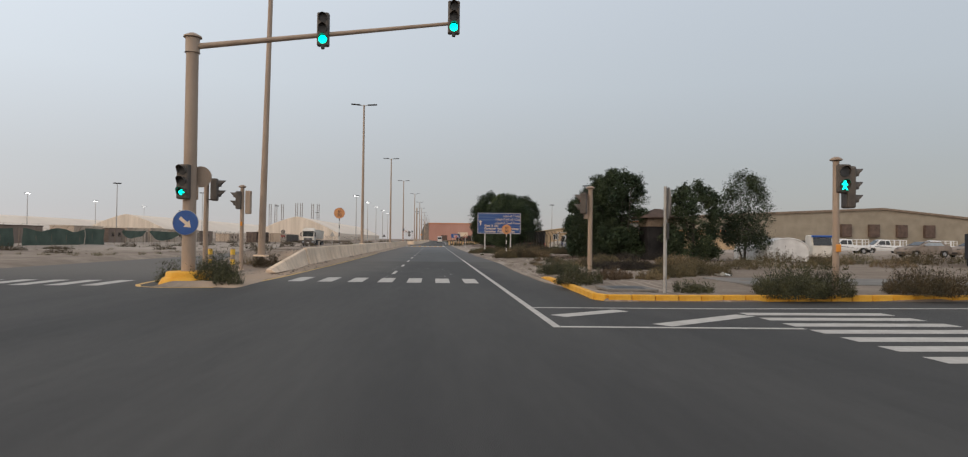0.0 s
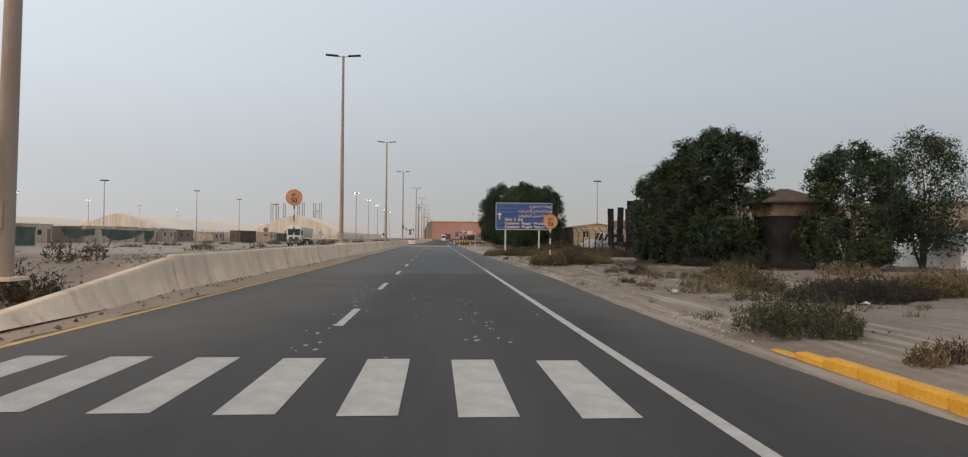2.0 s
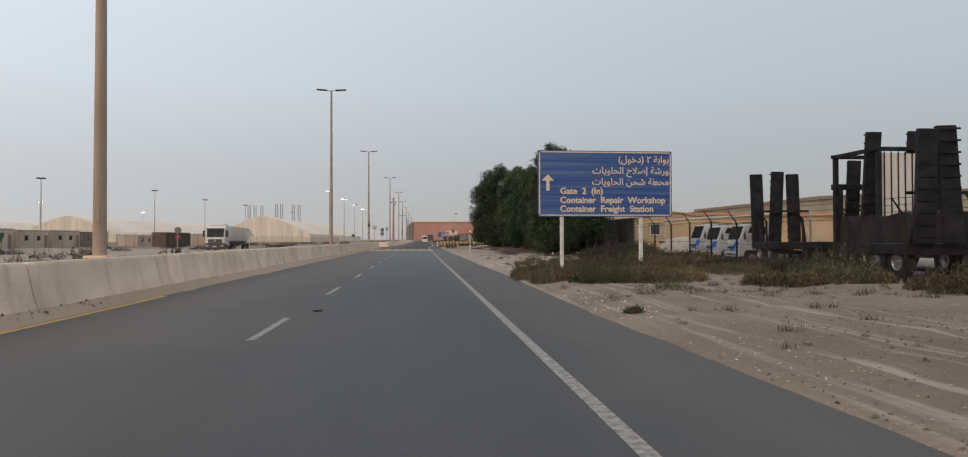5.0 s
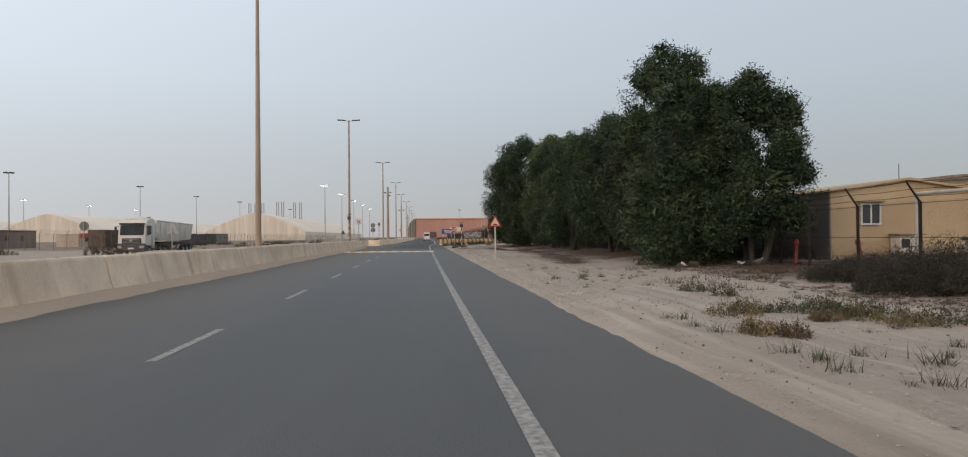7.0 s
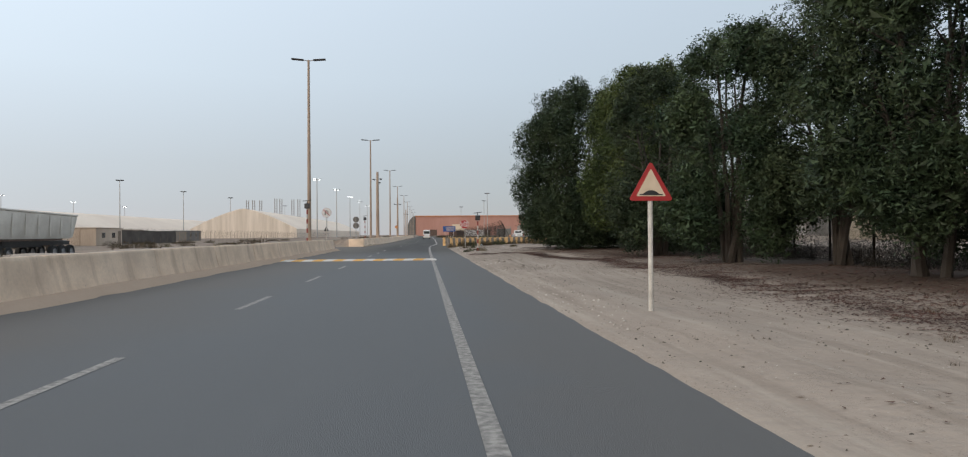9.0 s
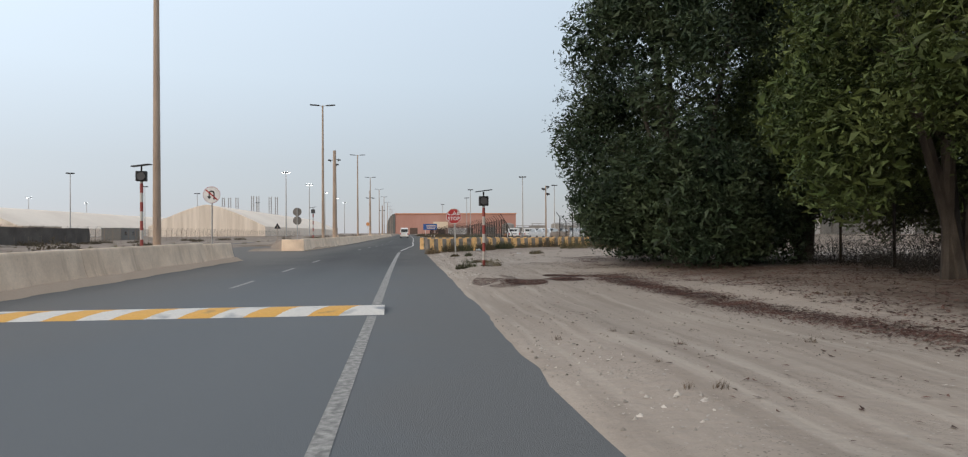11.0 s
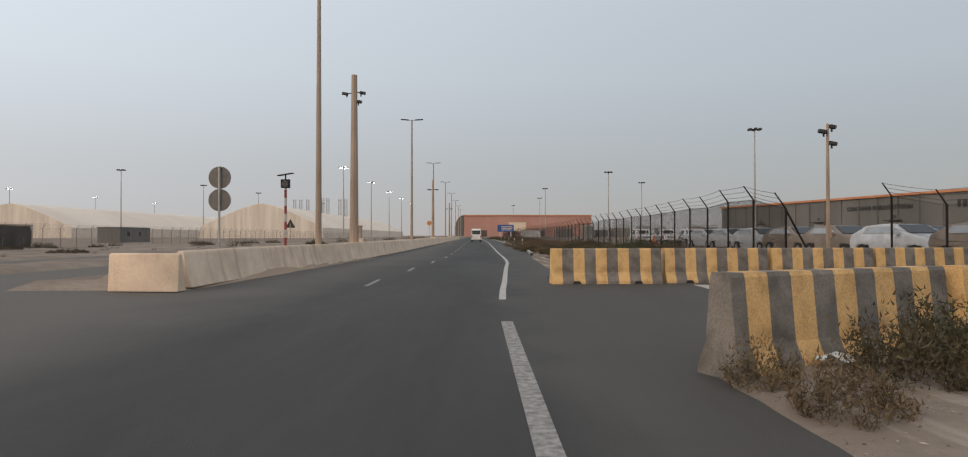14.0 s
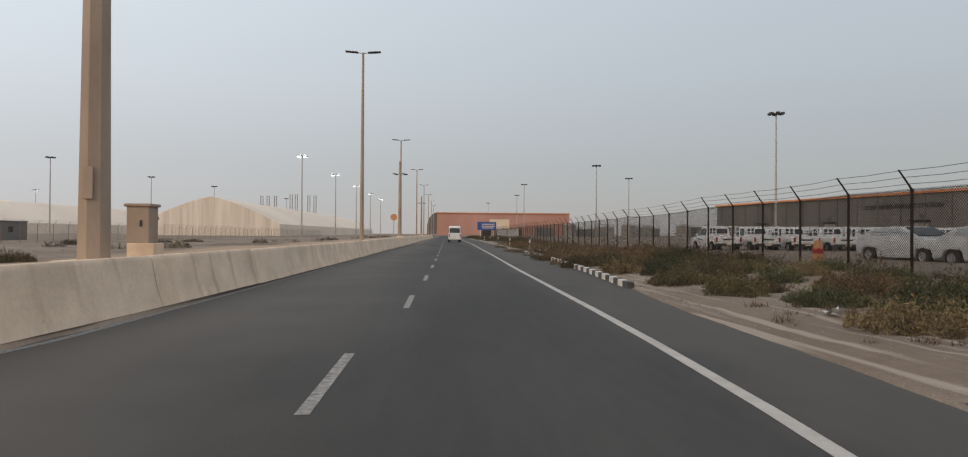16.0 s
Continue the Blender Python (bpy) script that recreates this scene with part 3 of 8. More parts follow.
def height(x, y):
    x, y = np.asarray(x, float), np.asarray(y, float)
    n1, n2, n3 = vnoise(x, y, 0.7, 1), vnoise(x, y, 3.0, 2), vnoise(x, y, 14.0, 3)
    base = 0.05 + 0.05 * n1 + 0.10 * n2 + 0.10 * n3 * step(0, 8, np.abs(x) - 4)
    base = base + 0.16 * step(7, 12, x) * step(60, 80, y)
    base = base + 0.25 * step(26, 50, -x)
    back = -5.95 + 0.62 * shift(y) + 0.45 * step(172, 184, y) + 0.75 * step(158, 164, y)
    top = step(27.0, 31.0, y) * (1 - step(146.0, 147.2, y) * (1 - step(164.8, 166.0, y)))
    mound = top * step(0.0, 0.6, x + 11.6 - 4.3 * step(158, 163, y) * (1 - step(168, 182, y)) - 4.3 * step(140, 145, y) * (1 - step(150, 158, y))) * step(-11.3 + 1.6 * (1 - step(30, 36, y)), -9.2 + 0.7 * (1 - step(30, 36, y)), x) * (1 - step(back - 0.05, back + 0.15, x))
    base = base * (1 - mound) + (0.70 + 0.10 * n2 + 0.04 * n1) * mound
    apron = (x < -2) * step(27, 32, y) * step(0.0, 0.28, -paved(x, y))
    base = np.where((x < -2) & (x > back - 0.1), base * 0.4 + 0.11 * apron, base)
    rag = np.where(x > 0, 0.16, np.where(y < 150, 0.62, 0.3))
    d = paved(x, y) + rag * (0.34 * (vnoise(x, y, 0.9, 5) - 0.5) + 0.2 * (vnoise(x, y, 4.5, 6) - 0.5)) + np.where(x > 0, 0.05, 0) * (vnoise(x, y, 0.3, 8) - 0.5)
    base = base * (1 - 0.85 * (1 - step(0.0, 1.3, -d)) * (x > 0) * step(19.0, 21.0, y))
    base = base + np.where(x > 0, 0.02, 0.0) * (vnoise(x, y, 0.25, 9) - 0.5) * step(0.1, 0.6, -d)
    return base + (-0.06 - base) * step(-0.16, 0.08, d) - drop(x, y)


def spans(*runs):
    out = []
    for a, b, s in runs:
        out += list(np.arange(a, b, s))
    return np.array(out)


def ground_sheet():
    xs = np.concatenate([[-3500, -1500, -800, -500, -350, -250, -180, -130, -100, -80, -62], spans((-50, -30, 2.5), (-30, -12, 1.0), (-12, -7.2, 0.6), (-7.2, -3.0, 0.18), (-3.0, 2.8, 1.4), (2.8, 7.2, 0.12), (7.2, 8.4, 0.2), (8.4, 20, 0.45), (20, 60, 2.5)), [60, 80, 110, 150, 220, 350, 600, 1000, 1800, 3500]])
    ys = np.concatenate([[-600, -200, -100, -70], spans((-60, -6, 3), (-6, 215, 0.36), (215, 240, 1.0), (240, 420, 2.5), (420, 700, 12)), [700, 800, 1000, 1400, 2000, 3000, 4500]])
    gx, gy = np.meshgrid(xs, ys)
    z = height(gx, gy)
    verts = np.stack([gx, gy, z], -1).reshape(-1, 3)
    nx, ny = len(xs), len(ys)
    i = (np.arange(ny - 1)[:, None] * nx + np.arange(nx - 1)).ravel()
    quads = np.stack([i, i + 1, i + nx + 1, i + nx], -1)
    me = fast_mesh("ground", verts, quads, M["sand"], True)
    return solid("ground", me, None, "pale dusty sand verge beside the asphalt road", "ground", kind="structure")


ground_sheet()
g = Geo()
for x0, x1, y0, y1 in ((-70, 70, -70, 28), (-11.5, 10, 28, 660), (10, 70, 145, 182)):
    g.add([(x0, y0, 0), (x1, y0, 0), (x1, y1, 0), (x0, y1, 0)], [(0, 1, 2, 3)])
lx, ly = np.arange(-27.5, -11.4, 2.0), np.arange(28, 661, 8.0)
g.add([(x, y, -float(drop(x, y))) for y in ly for x in lx], [(j * len(lx) + i, j * len(lx) + i + 1, (j + 1) * len(lx) + i + 1, (j + 1) * len(lx) + i) for j in range(len(ly) - 1) for i in range(len(lx) - 1)])
solid("road", g.mesh("road", M["asphalt"], False), None, "dark grey worn asphalt road with painted lines", "road", kind="structure")


# ---- painted lines ----
def strip(name, pts, width, material, z=0.004, label="worn white painted line on asphalt"):
    """A painted line along points of the plan."""
    vs, fs = [], []
    for i, (x, y) in enumerate(pts):
        a, b = pts[max(i - 1, 0)], pts[min(i + 1, len(pts) - 1)]
        d = Vector((b[0] - a[0], b[1] - a[1])).normalized()
        vs += [(x - d.y * width / 2, y + d.x * width / 2, z), (x + d.y * width / 2, y - d.x * width / 2, z)]
    fs = [(2 * i, 2 * i + 1, 2 * i + 3, 2 * i + 2) for i in range(len(pts) - 1)]
    return solid(name, Geo().add(vs, fs).mesh(name, material, False), None, label, "road marking", kind="structure")


def run(x, a, b, s=4.0):
    return [(x(y) if callable(x) else x, y) for y in np.linspace(a, b, int((b - a) / s) + 2)]


strip("edge_line", [(1.95, 10.4), (1.95, 30), (1.955, 44.5)], 0.13, M["line"])
strip("edge_line", [(1.955, 44.5), (1.96, 50), (1.96, 62), (1.96, 70)], 0.13, M["line_worn"])
strip("edge_line", [(1.96, 70), (1.95, 82), (1.96, 95), (2.0, 110), (2.03, 124.6)], 0.14, M["line_worn"])
strip("edge_line", [(2.03, 126.3), (2.05, 136), (2.12, 148), (2.19, 154.4), (2.24, 158.9)], 0.17, M["line_worn"])
strip("edge_line", [(2.33, 162.2), (2.45, 164.6), (2.61, 167), (2.78, 170), (2.98, 173.6), (3.2, 177), (3.36, 179.5), (3.47, 182.5), (3.54, 186.2), (3.68, 200), (3.95, 215), (4.7, 265), (5.2, 340), (5.6, 420), (6.0, 520)], 0.14, M["line"])
strip("yellow_edge_line", [(-8.0, 18.7), (-7.2, 18.3), (-6.0, 18.45), (-5.45, 20.0), (-5.25, 24), (-5.13, 35), (-5.1, 50), (-5.16, 62)], 0.13, M["line_yellow"], label="faded yellow painted edge line")
strip("yellow_edge_line", [(-8.0, 18.7), (-8.3, 19.4), (-8.6, 22), (-9.0, 30)], 0.13, M["line_yellow"], label="faded yellow painted edge line")
strip("left_edge_line", [(-5.05, 168), (-4.85, 173), (-4.2, 178), (-3.62, 183), (-3.45, 197), (-3.1, 240), (-2.7, 300), (-2.2, 400)], 0.13, M["line_worn"])
strip("stop_line", [(2.02, 10.48), (5.98, 10.3)], 0.16, M["line"])
strip("stop_line", [(2.03, 13.5), (5.9, 13.4), (12, 13.7)], 0.13, M["line"])
strip("side_road_line", [(7.3, 163.2), (7.5, 166.0)], 0.35, M["line"])
strip("chevron_stripe", [(2.25, 12.0), (3.72, 13.0)], 0.40, M["line"])
strip("chevron_stripe", [(3.75, 10.7), (5.9, 12.2)], 0.40, M["line"])
zebra = thing("zebra_crossing", "white zebra crossing stripes on the dark asphalt", "crossing", kind="structure")
zme = Geo().add([(-0.23, -1.18, 0.004), (0.23, -1.18, 0.004), (0.23, 1.18, 0.004), (-0.23, 1.18, 0.004)], [(0, 1, 2, 3)]).mesh("stripe", M["line"], False)
for i, x in enumerate([1.2, 0.28, -0.63, -1.55, -2.49, -3.44, -4.38] + [-9.4 - 0.95 * k for k in range(7)]):
    ob = part("stripe", zme, None, zebra)
    ob.location = (x, 22.15 - 0.075 * (x - 1.2) if i < 7 else 20.1, 0)
zebra = thing("zebra_crossing", "white zebra crossing stripes across the side street", "crossing", kind="structure")
zme = Geo().add([(-1.48, -0.22, 0.004), (1.48, -0.22, 0.004), (1.48, 0.22, 0.004), (-1.48, 0.22, 0.004)], [(0, 1, 2, 3)]).mesh("stripe", M["line"], False)
for k in range(8):
    part("stripe", zme, None, zebra).location = (7.45, 12.45 - 0.83 * k, 0)
dashes = thing("lane_dashes", "white broken lane line", "road marking", kind="structure")
dme_worn = Geo().add([(-0.055, 0, 0.004), (0.055, 0, 0.004), (0.055, 2.45, 0.004), (-0.055, 2.45, 0.004)], [(0, 1, 2, 3)]).mesh("dash", M["line_worn"], False)
dme = Geo().add([(-0.066, 0, 0.004), (0.066, 0, 0.004), (0.066, 2.45, 0.004), (-0.066, 2.45, 0.004)], [(0, 1, 2, 3)]).mesh("dash", M["line"], False)
for k in range(18):
    y = float(np.interp(k, [0, 5, 9, 11, 16, 17], [26.25, 62.05, 89.95, 103.8, 137.2, 144.3]))
    if not 122.5 < y < 126.5:
        part("dash", dme if k < 4 else dme_worn, None, dashes).location = (float(np.interp(y, [26, 62, 90, 104, 137, 147], [-1.58, -1.53, -1.56, -1.6, -1.5, -1.44])), y, 0)
for k in range(26):
    y = 165.7 + 6.85 * k
    part("dash", dme_worn, None, dashes).location = (float(np.interp(y, [165.7, 168, 172.8, 175, 180, 182, 188.3, 204, 350], [-0.86, -0.71, -0.46, -0.27, -0.04, 0.12, 0.37, 0.55, 1.3])), y, 0)


# splashes of line paint on the fresh asphalt
rngs = np.random.default_rng(71)
spots = np.concatenate([np.stack([rngs.normal(-1.75, 0.14, 34), rngs.uniform(24, 34, 34)], -1), np.stack([rngs.normal(0.55, 0.18, 26), rngs.uniform(24.5, 31, 26)], -1), np.stack([rngs.normal(-0.2, 0.8, 14), rngs.uniform(22, 36, 14)], -1)])
gg = Geo()
for x, y in spots:
    n, r = 7, rngs.uniform(0.012, 0.045)
    gg.add([(x + r * rngs.uniform(0.5, 1.2) * math.cos(6.283 * i / n), y + 1.5 * r * rngs.uniform(0.5, 1.3) * math.sin(6.283 * i / n), 0.005) for i in range(n)], [tuple(range(n))])
solid("paint_splashes", gg.mesh("paint_splashes", M["splash"], False), None, "small splashes of white line paint on asphalt", "road marking", kind="stuff")


# ---- concrete median barrier ----
BARRIER = [(0.0, 0.0), (0.10, 0.28), (0.19, 0.72), (0.20, 0.77), (0.23, 0.80), (0.36, 0.80), (0.39, 0.78), (0.42, 0.3), (0.44, 0.0)]


def barrier_piece(y0, y1, x0, x1, z0=1.0, z1=1.0):
    """One cast length: its foot on the road side runs from (x0, y0) to (x1, y1); z0, z1 scale its height at the ends."""
    gg, n = Geo(), len(BARRIER)
    rows = []
    for t in (0.0, 0.02, 0.5, 0.98, 1.0):
        inset = 0.02 if t in (0.0, 1.0) else 0.0
        x, y, k = x0 + (x1 - x0) * t, y0 + (y1 - y0) * t, z0 + (z1 - z0) * t
        rows.append([(x - a - (inset if a < 0.25 else -inset), y, b * k - (inset if b > 0.1 else 0) - (0.03 if b == 0 else 0)) for a, b in BARRIER])
    gg.add(sum(rows, []), [(r * n + i, r * n + i + 1, (r + 1) * n + i + 1, (r + 1) * n + i) for r in range(4) for i in range(n - 1)] + [tuple(range(n)), tuple(range(4 * n, 5 * n))[::-1]])
    gg.smooth = True
    return gg


median = thing("median_barrier", "weathered beige concrete median barrier along the road", "barrier", kind="structure")
BANK = 0.11
part("ramp", barrier_piece(25.0, 31.0, -5.75, -5.62, 0.12, 0.95), M["concrete"], median).location.z = BANK
cuts = np.arange(31.0, 146.6, 5.35)
for a, b in zip(cuts, cuts[1:]):
    part("segment", barrier_piece(a + 0.015, b - 0.015, -5.58 + 0.015 * math.sin(a), -5.58 + 0.015 * math.sin(b + 1.3)), M["concrete"], median).location.z = BANK + 0.012 * math.sin(2.3 * a)
part("segment", barrier_piece(cuts[-1] + 0.015, 147.6, -5.57, -5.5), M["concrete"], median).location.z = 0.05
cuts = [164.6, 170.4, 175.2, 180.6, 185.9, 191.3] + [197 + 5.6 * k for k in range(34)]
far_x = lambda y: float(np.interp(y, [164, 170.5, 175, 179.3, 184, 188.3, 204, 240, 300, 400], [-4.62, -4.62, -4.35, -3.97, -3.72, -3.54, -3.4, -3.1, -2.65, -2.1]))
end = part("end_segment", barrier_piece(0.0, 1.6, 0.0, 0.16), M["concrete"], median)
end.matrix_local = pose(-4.66, 164.35, 0.05, 0, 0, 90)
for a, b in zip(cuts, cuts[1:]):
    part("segment", barrier_piece(a + 0.015, b - 0.015, far_x(a), far_x(b)), M["concrete"], median).location.z = 0.09 + 0.012 * math.sin(2.1 * a)


# ---- speed hump ----
hump = thing("speed_hump", "yellow and white striped speed hump across the lanes", "speed hump", kind="structure")


def hump_slice(x0, x1, lean, lean_end):
    pts = [(-0.66, 0.003), (-0.42, 0.045), (-0.14, 0.07), (0.14, 0.07), (0.42, 0.045), (0.66, 0.003)]
    vs = [(x + k * y, y, z) for x, k in ((x0, lean), (x1, lean_end)) for y, z in pts]
    n = len(pts)
    gg = Geo().add(vs, [(i, n + i, n + i + 1, i + 1) for i in range(n - 1)])
    return gg


for k in range(16):
    x1 = 2.2 - 0.48 * k
    ob = part("stripe", hump_slice(x1 - 0.48, x1, 0.32, 0.32 if k else -0.02).mesh("stripe", M["hump_white"] if k % 2 == 0 else M["hump_yellow"], False), None, hump)
    ob.location.y = 125.42


# ---- kerbs ----
def kerb_stone(a, b, material, parent, h=0.15, w=0.16):
    d = Vector((b[0] - a[0], b[1] - a[1]))
    ob = part("kerb_stone", Geo().box((0, 0, h / 2 - 0.04), (d.length - 0.015, w, h + 0.08), 0.025), material, parent)
    ob.location = ((a[0] + b[0]) / 2, (a[1] + b[1]) / 2, 0)
    ob.rotation_euler.z = math.atan2(d.y, d.x)
    return ob


def along(pts, size):
    """Points every size metres along a line."""
    out, left = [Vector(pts[0])], size
    for a, b in zip(pts, pts[1:]):
        a, b = Vector(a), Vector(b)
        d, t = (b - a).length, left
        while t <= d:
            out.append(a + (b - a) * (t / d))
            t += size
        left = t - d
    return out


kerb = thing("kerb", "yellow painted concrete kerb round the verge corner", "kerb", kind="structure")
pts = along([(3.9, 23.75), (3.93, 20.0), (3.87, 17.0), (3.80, 15.2), (3.83, 15.14), (5.6, 15.1), (11.6, 15.5), (18, 16.1)], 0.55)
for a, b in zip(pts, pts[1:]):
    kerb_stone(a, b, M["kerb_yellow"], kerb, 0.06 if a.y > 23.7 else (0.12 if a.y > 23.15 else 0.15))
kerb = thing("kerb", "black and white painted kerb along scrub verge", "kerb", kind="structure")
pts = along([(5.45, 190.5), (5.9, 197.0), (6.4, 208), (6.75, 225), (7.2, 258), (8.0, 330), (8.8, 400)], 0.62)
for k, (a, b) in enumerate(zip(pts, pts[1:])):
    kerb_stone(a, b, M["kerb_white"] if k % 2 else M["kerb_black"], kerb, 0.16, 0.18)


# ---- striped barriers at the side road ----
JERSEY = [(0.28, 0.0), (0.275, 0.08), (0.175, 0.30), (0.12, 0.88), (0.10, 0.92), (-0.10, 0.92), (-0.12, 0.88), (-0.175, 0.30), (-0.275, 0.08), (-0.28, 0.0)]


def jersey_proto(label, group):
    root = thing("concrete_barrier", label, "barrier", group=group)
    L, n = 2.9, 10
    for k in range(n):
        a, b = -L / 2 + k * L / n, -L / 2 + (k + 1) * L / n
        e0, e1 = (0.02 if k == 0 else 0), (0.02 if k == n - 1 else 0)
        part("stripe", Geo().prism(JERSEY, a + e0, b - e1, "x"), M["jersey_yellow"] if k % 2 == 0 else M["jersey_grey"], root)
    for x in (-0.8, 0.8):
        part("drain_slot", Geo().prism([(-0.12, 0.002), (0.12, 0.002), (0.07, 0.09), (-0.07, 0.09)], -0.285, -0.27, "y"), M["dark"], root).location.x = x
    return root


jersey = jersey_proto("yellow and grey striped concrete barrier beside the side road", "striped barriers at the side road")
jersey.matrix_world = pose(5.22, 166.6, -0.01, 0, 0, 2)
for k in range(1, 9):
    copy_thing(jersey, pose(5.22 + 2.98 * k, 166.6 + 0.30 * k + random.uniform(-0.05, 0.05), -0.01, 0, 0, 5 + random.uniform(-1.5, 1.5)))
a = math.atan(0.42)
for k in range(6):
    u = 1.5 + 3.0 * k
    piece = copy_thing(jersey, pose(3.97 + u * math.cos(a), 155.1 + u * math.sin(a), 0.0, 0, 0, math.degrees(a) + random.uniform(-2, 2)))
    if k == 0:
        part("end_block", Geo().prism(JERSEY, -1.6, -1.436, "x"), M["jersey_grey"], piece, "bare grey concrete end")


# ---- street lamps in the median ----
def street_lamp(h=12.75):
    root = thing("street_lamp", "tall beige steel street lamp with two dark lamp heads", "street lamp", group="street lamps in the median")
    gg = round_geo()
    gg.cyl((0, 0, 0.0), (0, 0, h), 0.145, 0.075, 12)
    part("pole", gg, M["pole"], root)
    part("base_plate", Geo().box((0, 0, 0.03), (0.5, 0.5, 0.06), 0.01), M["concrete"], root)
    part("hatch", Geo().box((0.0, -0.14, 1.0), (0.12, 0.03, 0.4), 0.01), M["pole"], root)
    for s in (-1, 1):
        arm = part("arm", round_geo().tube([(0, 0, h - 0.08), (s * 0.35, 0, h)], 0.03, 8), M["pole_grey"], root)
        part("lamp_head", Geo().box((s * 0.75, 0, h + 0.03), (0.85, 0.3, 0.09), 0.03, ry=-s * 4), M["dark"], arm)
    return root


lamp = street_lamp()
lamp.matrix_world = pose(-6.8, 26.9, 0.62, 0, 1.1, 0)
for x, y in ((-6.53, 61.9), (-6.48, 101.4), (-6.27, 139.42), (-5.06, 179.1), (-4.54, 219.9), (-4.64, 262.0), (-4.15, 302), (-3.95, 342), (-3.75, 382), (-3.55, 422), (-3.35, 462)):
    copy_thing(lamp, pose(x, y, 0.88 if y < 80 else 0.68))


# ---- traffic signals ----
def signal_head(n, lit=None, arrow=False, depth=0.28, hood=0.22, lit_mat="green_lamp"):
    """Parts of a signal head of n lights facing -y, its top at z = 0."""
    out = []
    h = 0.30 * n + 0.06
    out.append(("housing", Geo().box((0, 0.10, -h / 2), (0.34, 0.2, h), 0.04), M["darkbrown"], []))
    for k in range(n):
        z = -0.18 - 0.30 * k
        ring = round_geo()
        seg, rows = 14, []
        for i in range(seg + 1):
            t = math.pi * (-0.15 + 1.3 * i / seg)
            ring.v += [(0.135 * math.cos(t), 0.0, z + 0.135 * math.sin(t)), (0.125 * math.cos(t), -hood * (0.35 + 0.65 * max(0, math.sin(t))), z + 0.125 * math.sin(t) + 0.01)]
        ring.f = [(2 * i, 2 * i + 2, 2 * i + 3, 2 * i + 1) for i in range(seg)]
        lens = round_geo().cyl((0, 0.004, z), (0, -0.012, z), 0.118, 0.112, 18)
        out.append(("hood", ring, M["darkbrown"], []))
        out.append(("lens", lens, M[lit_mat] if (lit == k and not arrow) else M["dark"], []))
    return out


def hang(parts, root, off=(0, 0, 0), rz=0.0, name="signal_head"):
    head = part(name, parts[0][1], parts[0][2], root)
    head.matrix_local = pose(*off, 0, 0, rz)
    for nm, gg, m, _ in parts[1:]:
        part(nm, gg, m, head)
    return head


def signal_pole(h=3.1, label="beige traffic signal pole with dusty signal heads", at=(0, 0, 0)):
    root = thing("traffic_signal", label, "traffic light", at=at)
    gg = round_geo().cyl((0, 0, 0), (0, 0, h - 0.05), 0.075, 0.07, 14)
    part("pole", gg, M["pole"], root)
    part("cap", round_geo().lathe([(0.0, 0.05), (0.05, 0.045), (0.13, 0.0), (0.14, -0.03), (0.10, -0.05), (0.0, -0.05)], (0, 0, h)), M["pole"], root)
    part("flange", Geo().box((0, 0, 0.02), (0.32, 0.32, 0.04), 0.01), M["pole"], root)
    part("footing", Geo().box((0, 0, -0.02), (0.55, 0.55, 0.16), 0.03, taper=(0.8, 0.8)), M["concrete"], root)
    return root


# main mast with arm over the lanes
mast = thing("traffic_signal_mast", "tall beige signal mast with arm and two green signals", "traffic light", at=(-7.2, 20.15, 0.0))
mast.scale = (1.05, 1.05, 1.05)
part("pole", round_geo().cyl((0, 0, 0.2), (0, 0, 6.5), 0.185, 0.165, 20), M["pole"], mast)
part("cap", round_geo().lathe([(0, 0.55), (0.1, 0.52), (0.24, 0.44), (0.25, 0.40), (0.19, 0.39), (0.19, 0.0), (0.21, -0.03), (0.0, -0.03)], (0, 0, 6.5)), M["pole"], mast)
part("arm", round_geo().cyl((0.15, 0, 6.66), (7.35, 0, 7.58), 0.085, 0.05, 12), M["pole"], mast)
for x, z in ((3.62, 7.72), (7.33, 8.2)):
    hd = hang(signal_head(3, 2, hood=0.16), mast, (x, -0.14, z))
    part("bracket", Geo().box((0, 0.05, -0.99), (0.10, 0.08, 0.12), 0.02), M["dark"], hd)
hd = hang(signal_head(3, None), mast, (-0.10, -0.33, 3.3), -8)
arrow = Geo().prism([(-0.09, 0.0), (0.0, 0.085), (0.03, 0.055), (-0.01, 0.018), (0.10, 0.018), (0.10, -0.018), (-0.01, -0.018), (0.03, -0.055), (0.0, -0.085)], -0.03, -0.016, "y")
arrow.v = [(x, y, z - 0.78) for x, y, z in arrow.v]
part("arrow_lens", arrow, M["green_lamp"], hd, "lit green arrow pointing sideways")
part("backing_board", Geo().box((-0.02, 0.02, 2.55), (0.5, 0.02, 0.42), 0.01), M["pole"], mast)
part("round_sign", round_geo().cyl((0.22, 0.2, 3.0), (0.22, 0.23, 3.0), 0.30, 0.30, 28), M["pole"], mast)
disc = part("keep_right_sign", round_geo().cyl((-0.02, -0.23, 1.69), (-0.02, -0.21, 1.69), 0.34, 0.34, 32), M["blue_disc"], mast, "round blue keep-right sign with pale arrow")
ar = Geo().prism([(-0.20, 0.045), (0.04, 0.045), (0.04, 0.12), (0.20, 0.0), (0.04, -0.12), (0.04, -0.045), (-0.20, -0.045)], -0.24, -0.233, "y")
c, s = math.cos(radians(-42)), math.sin(radians(-42))
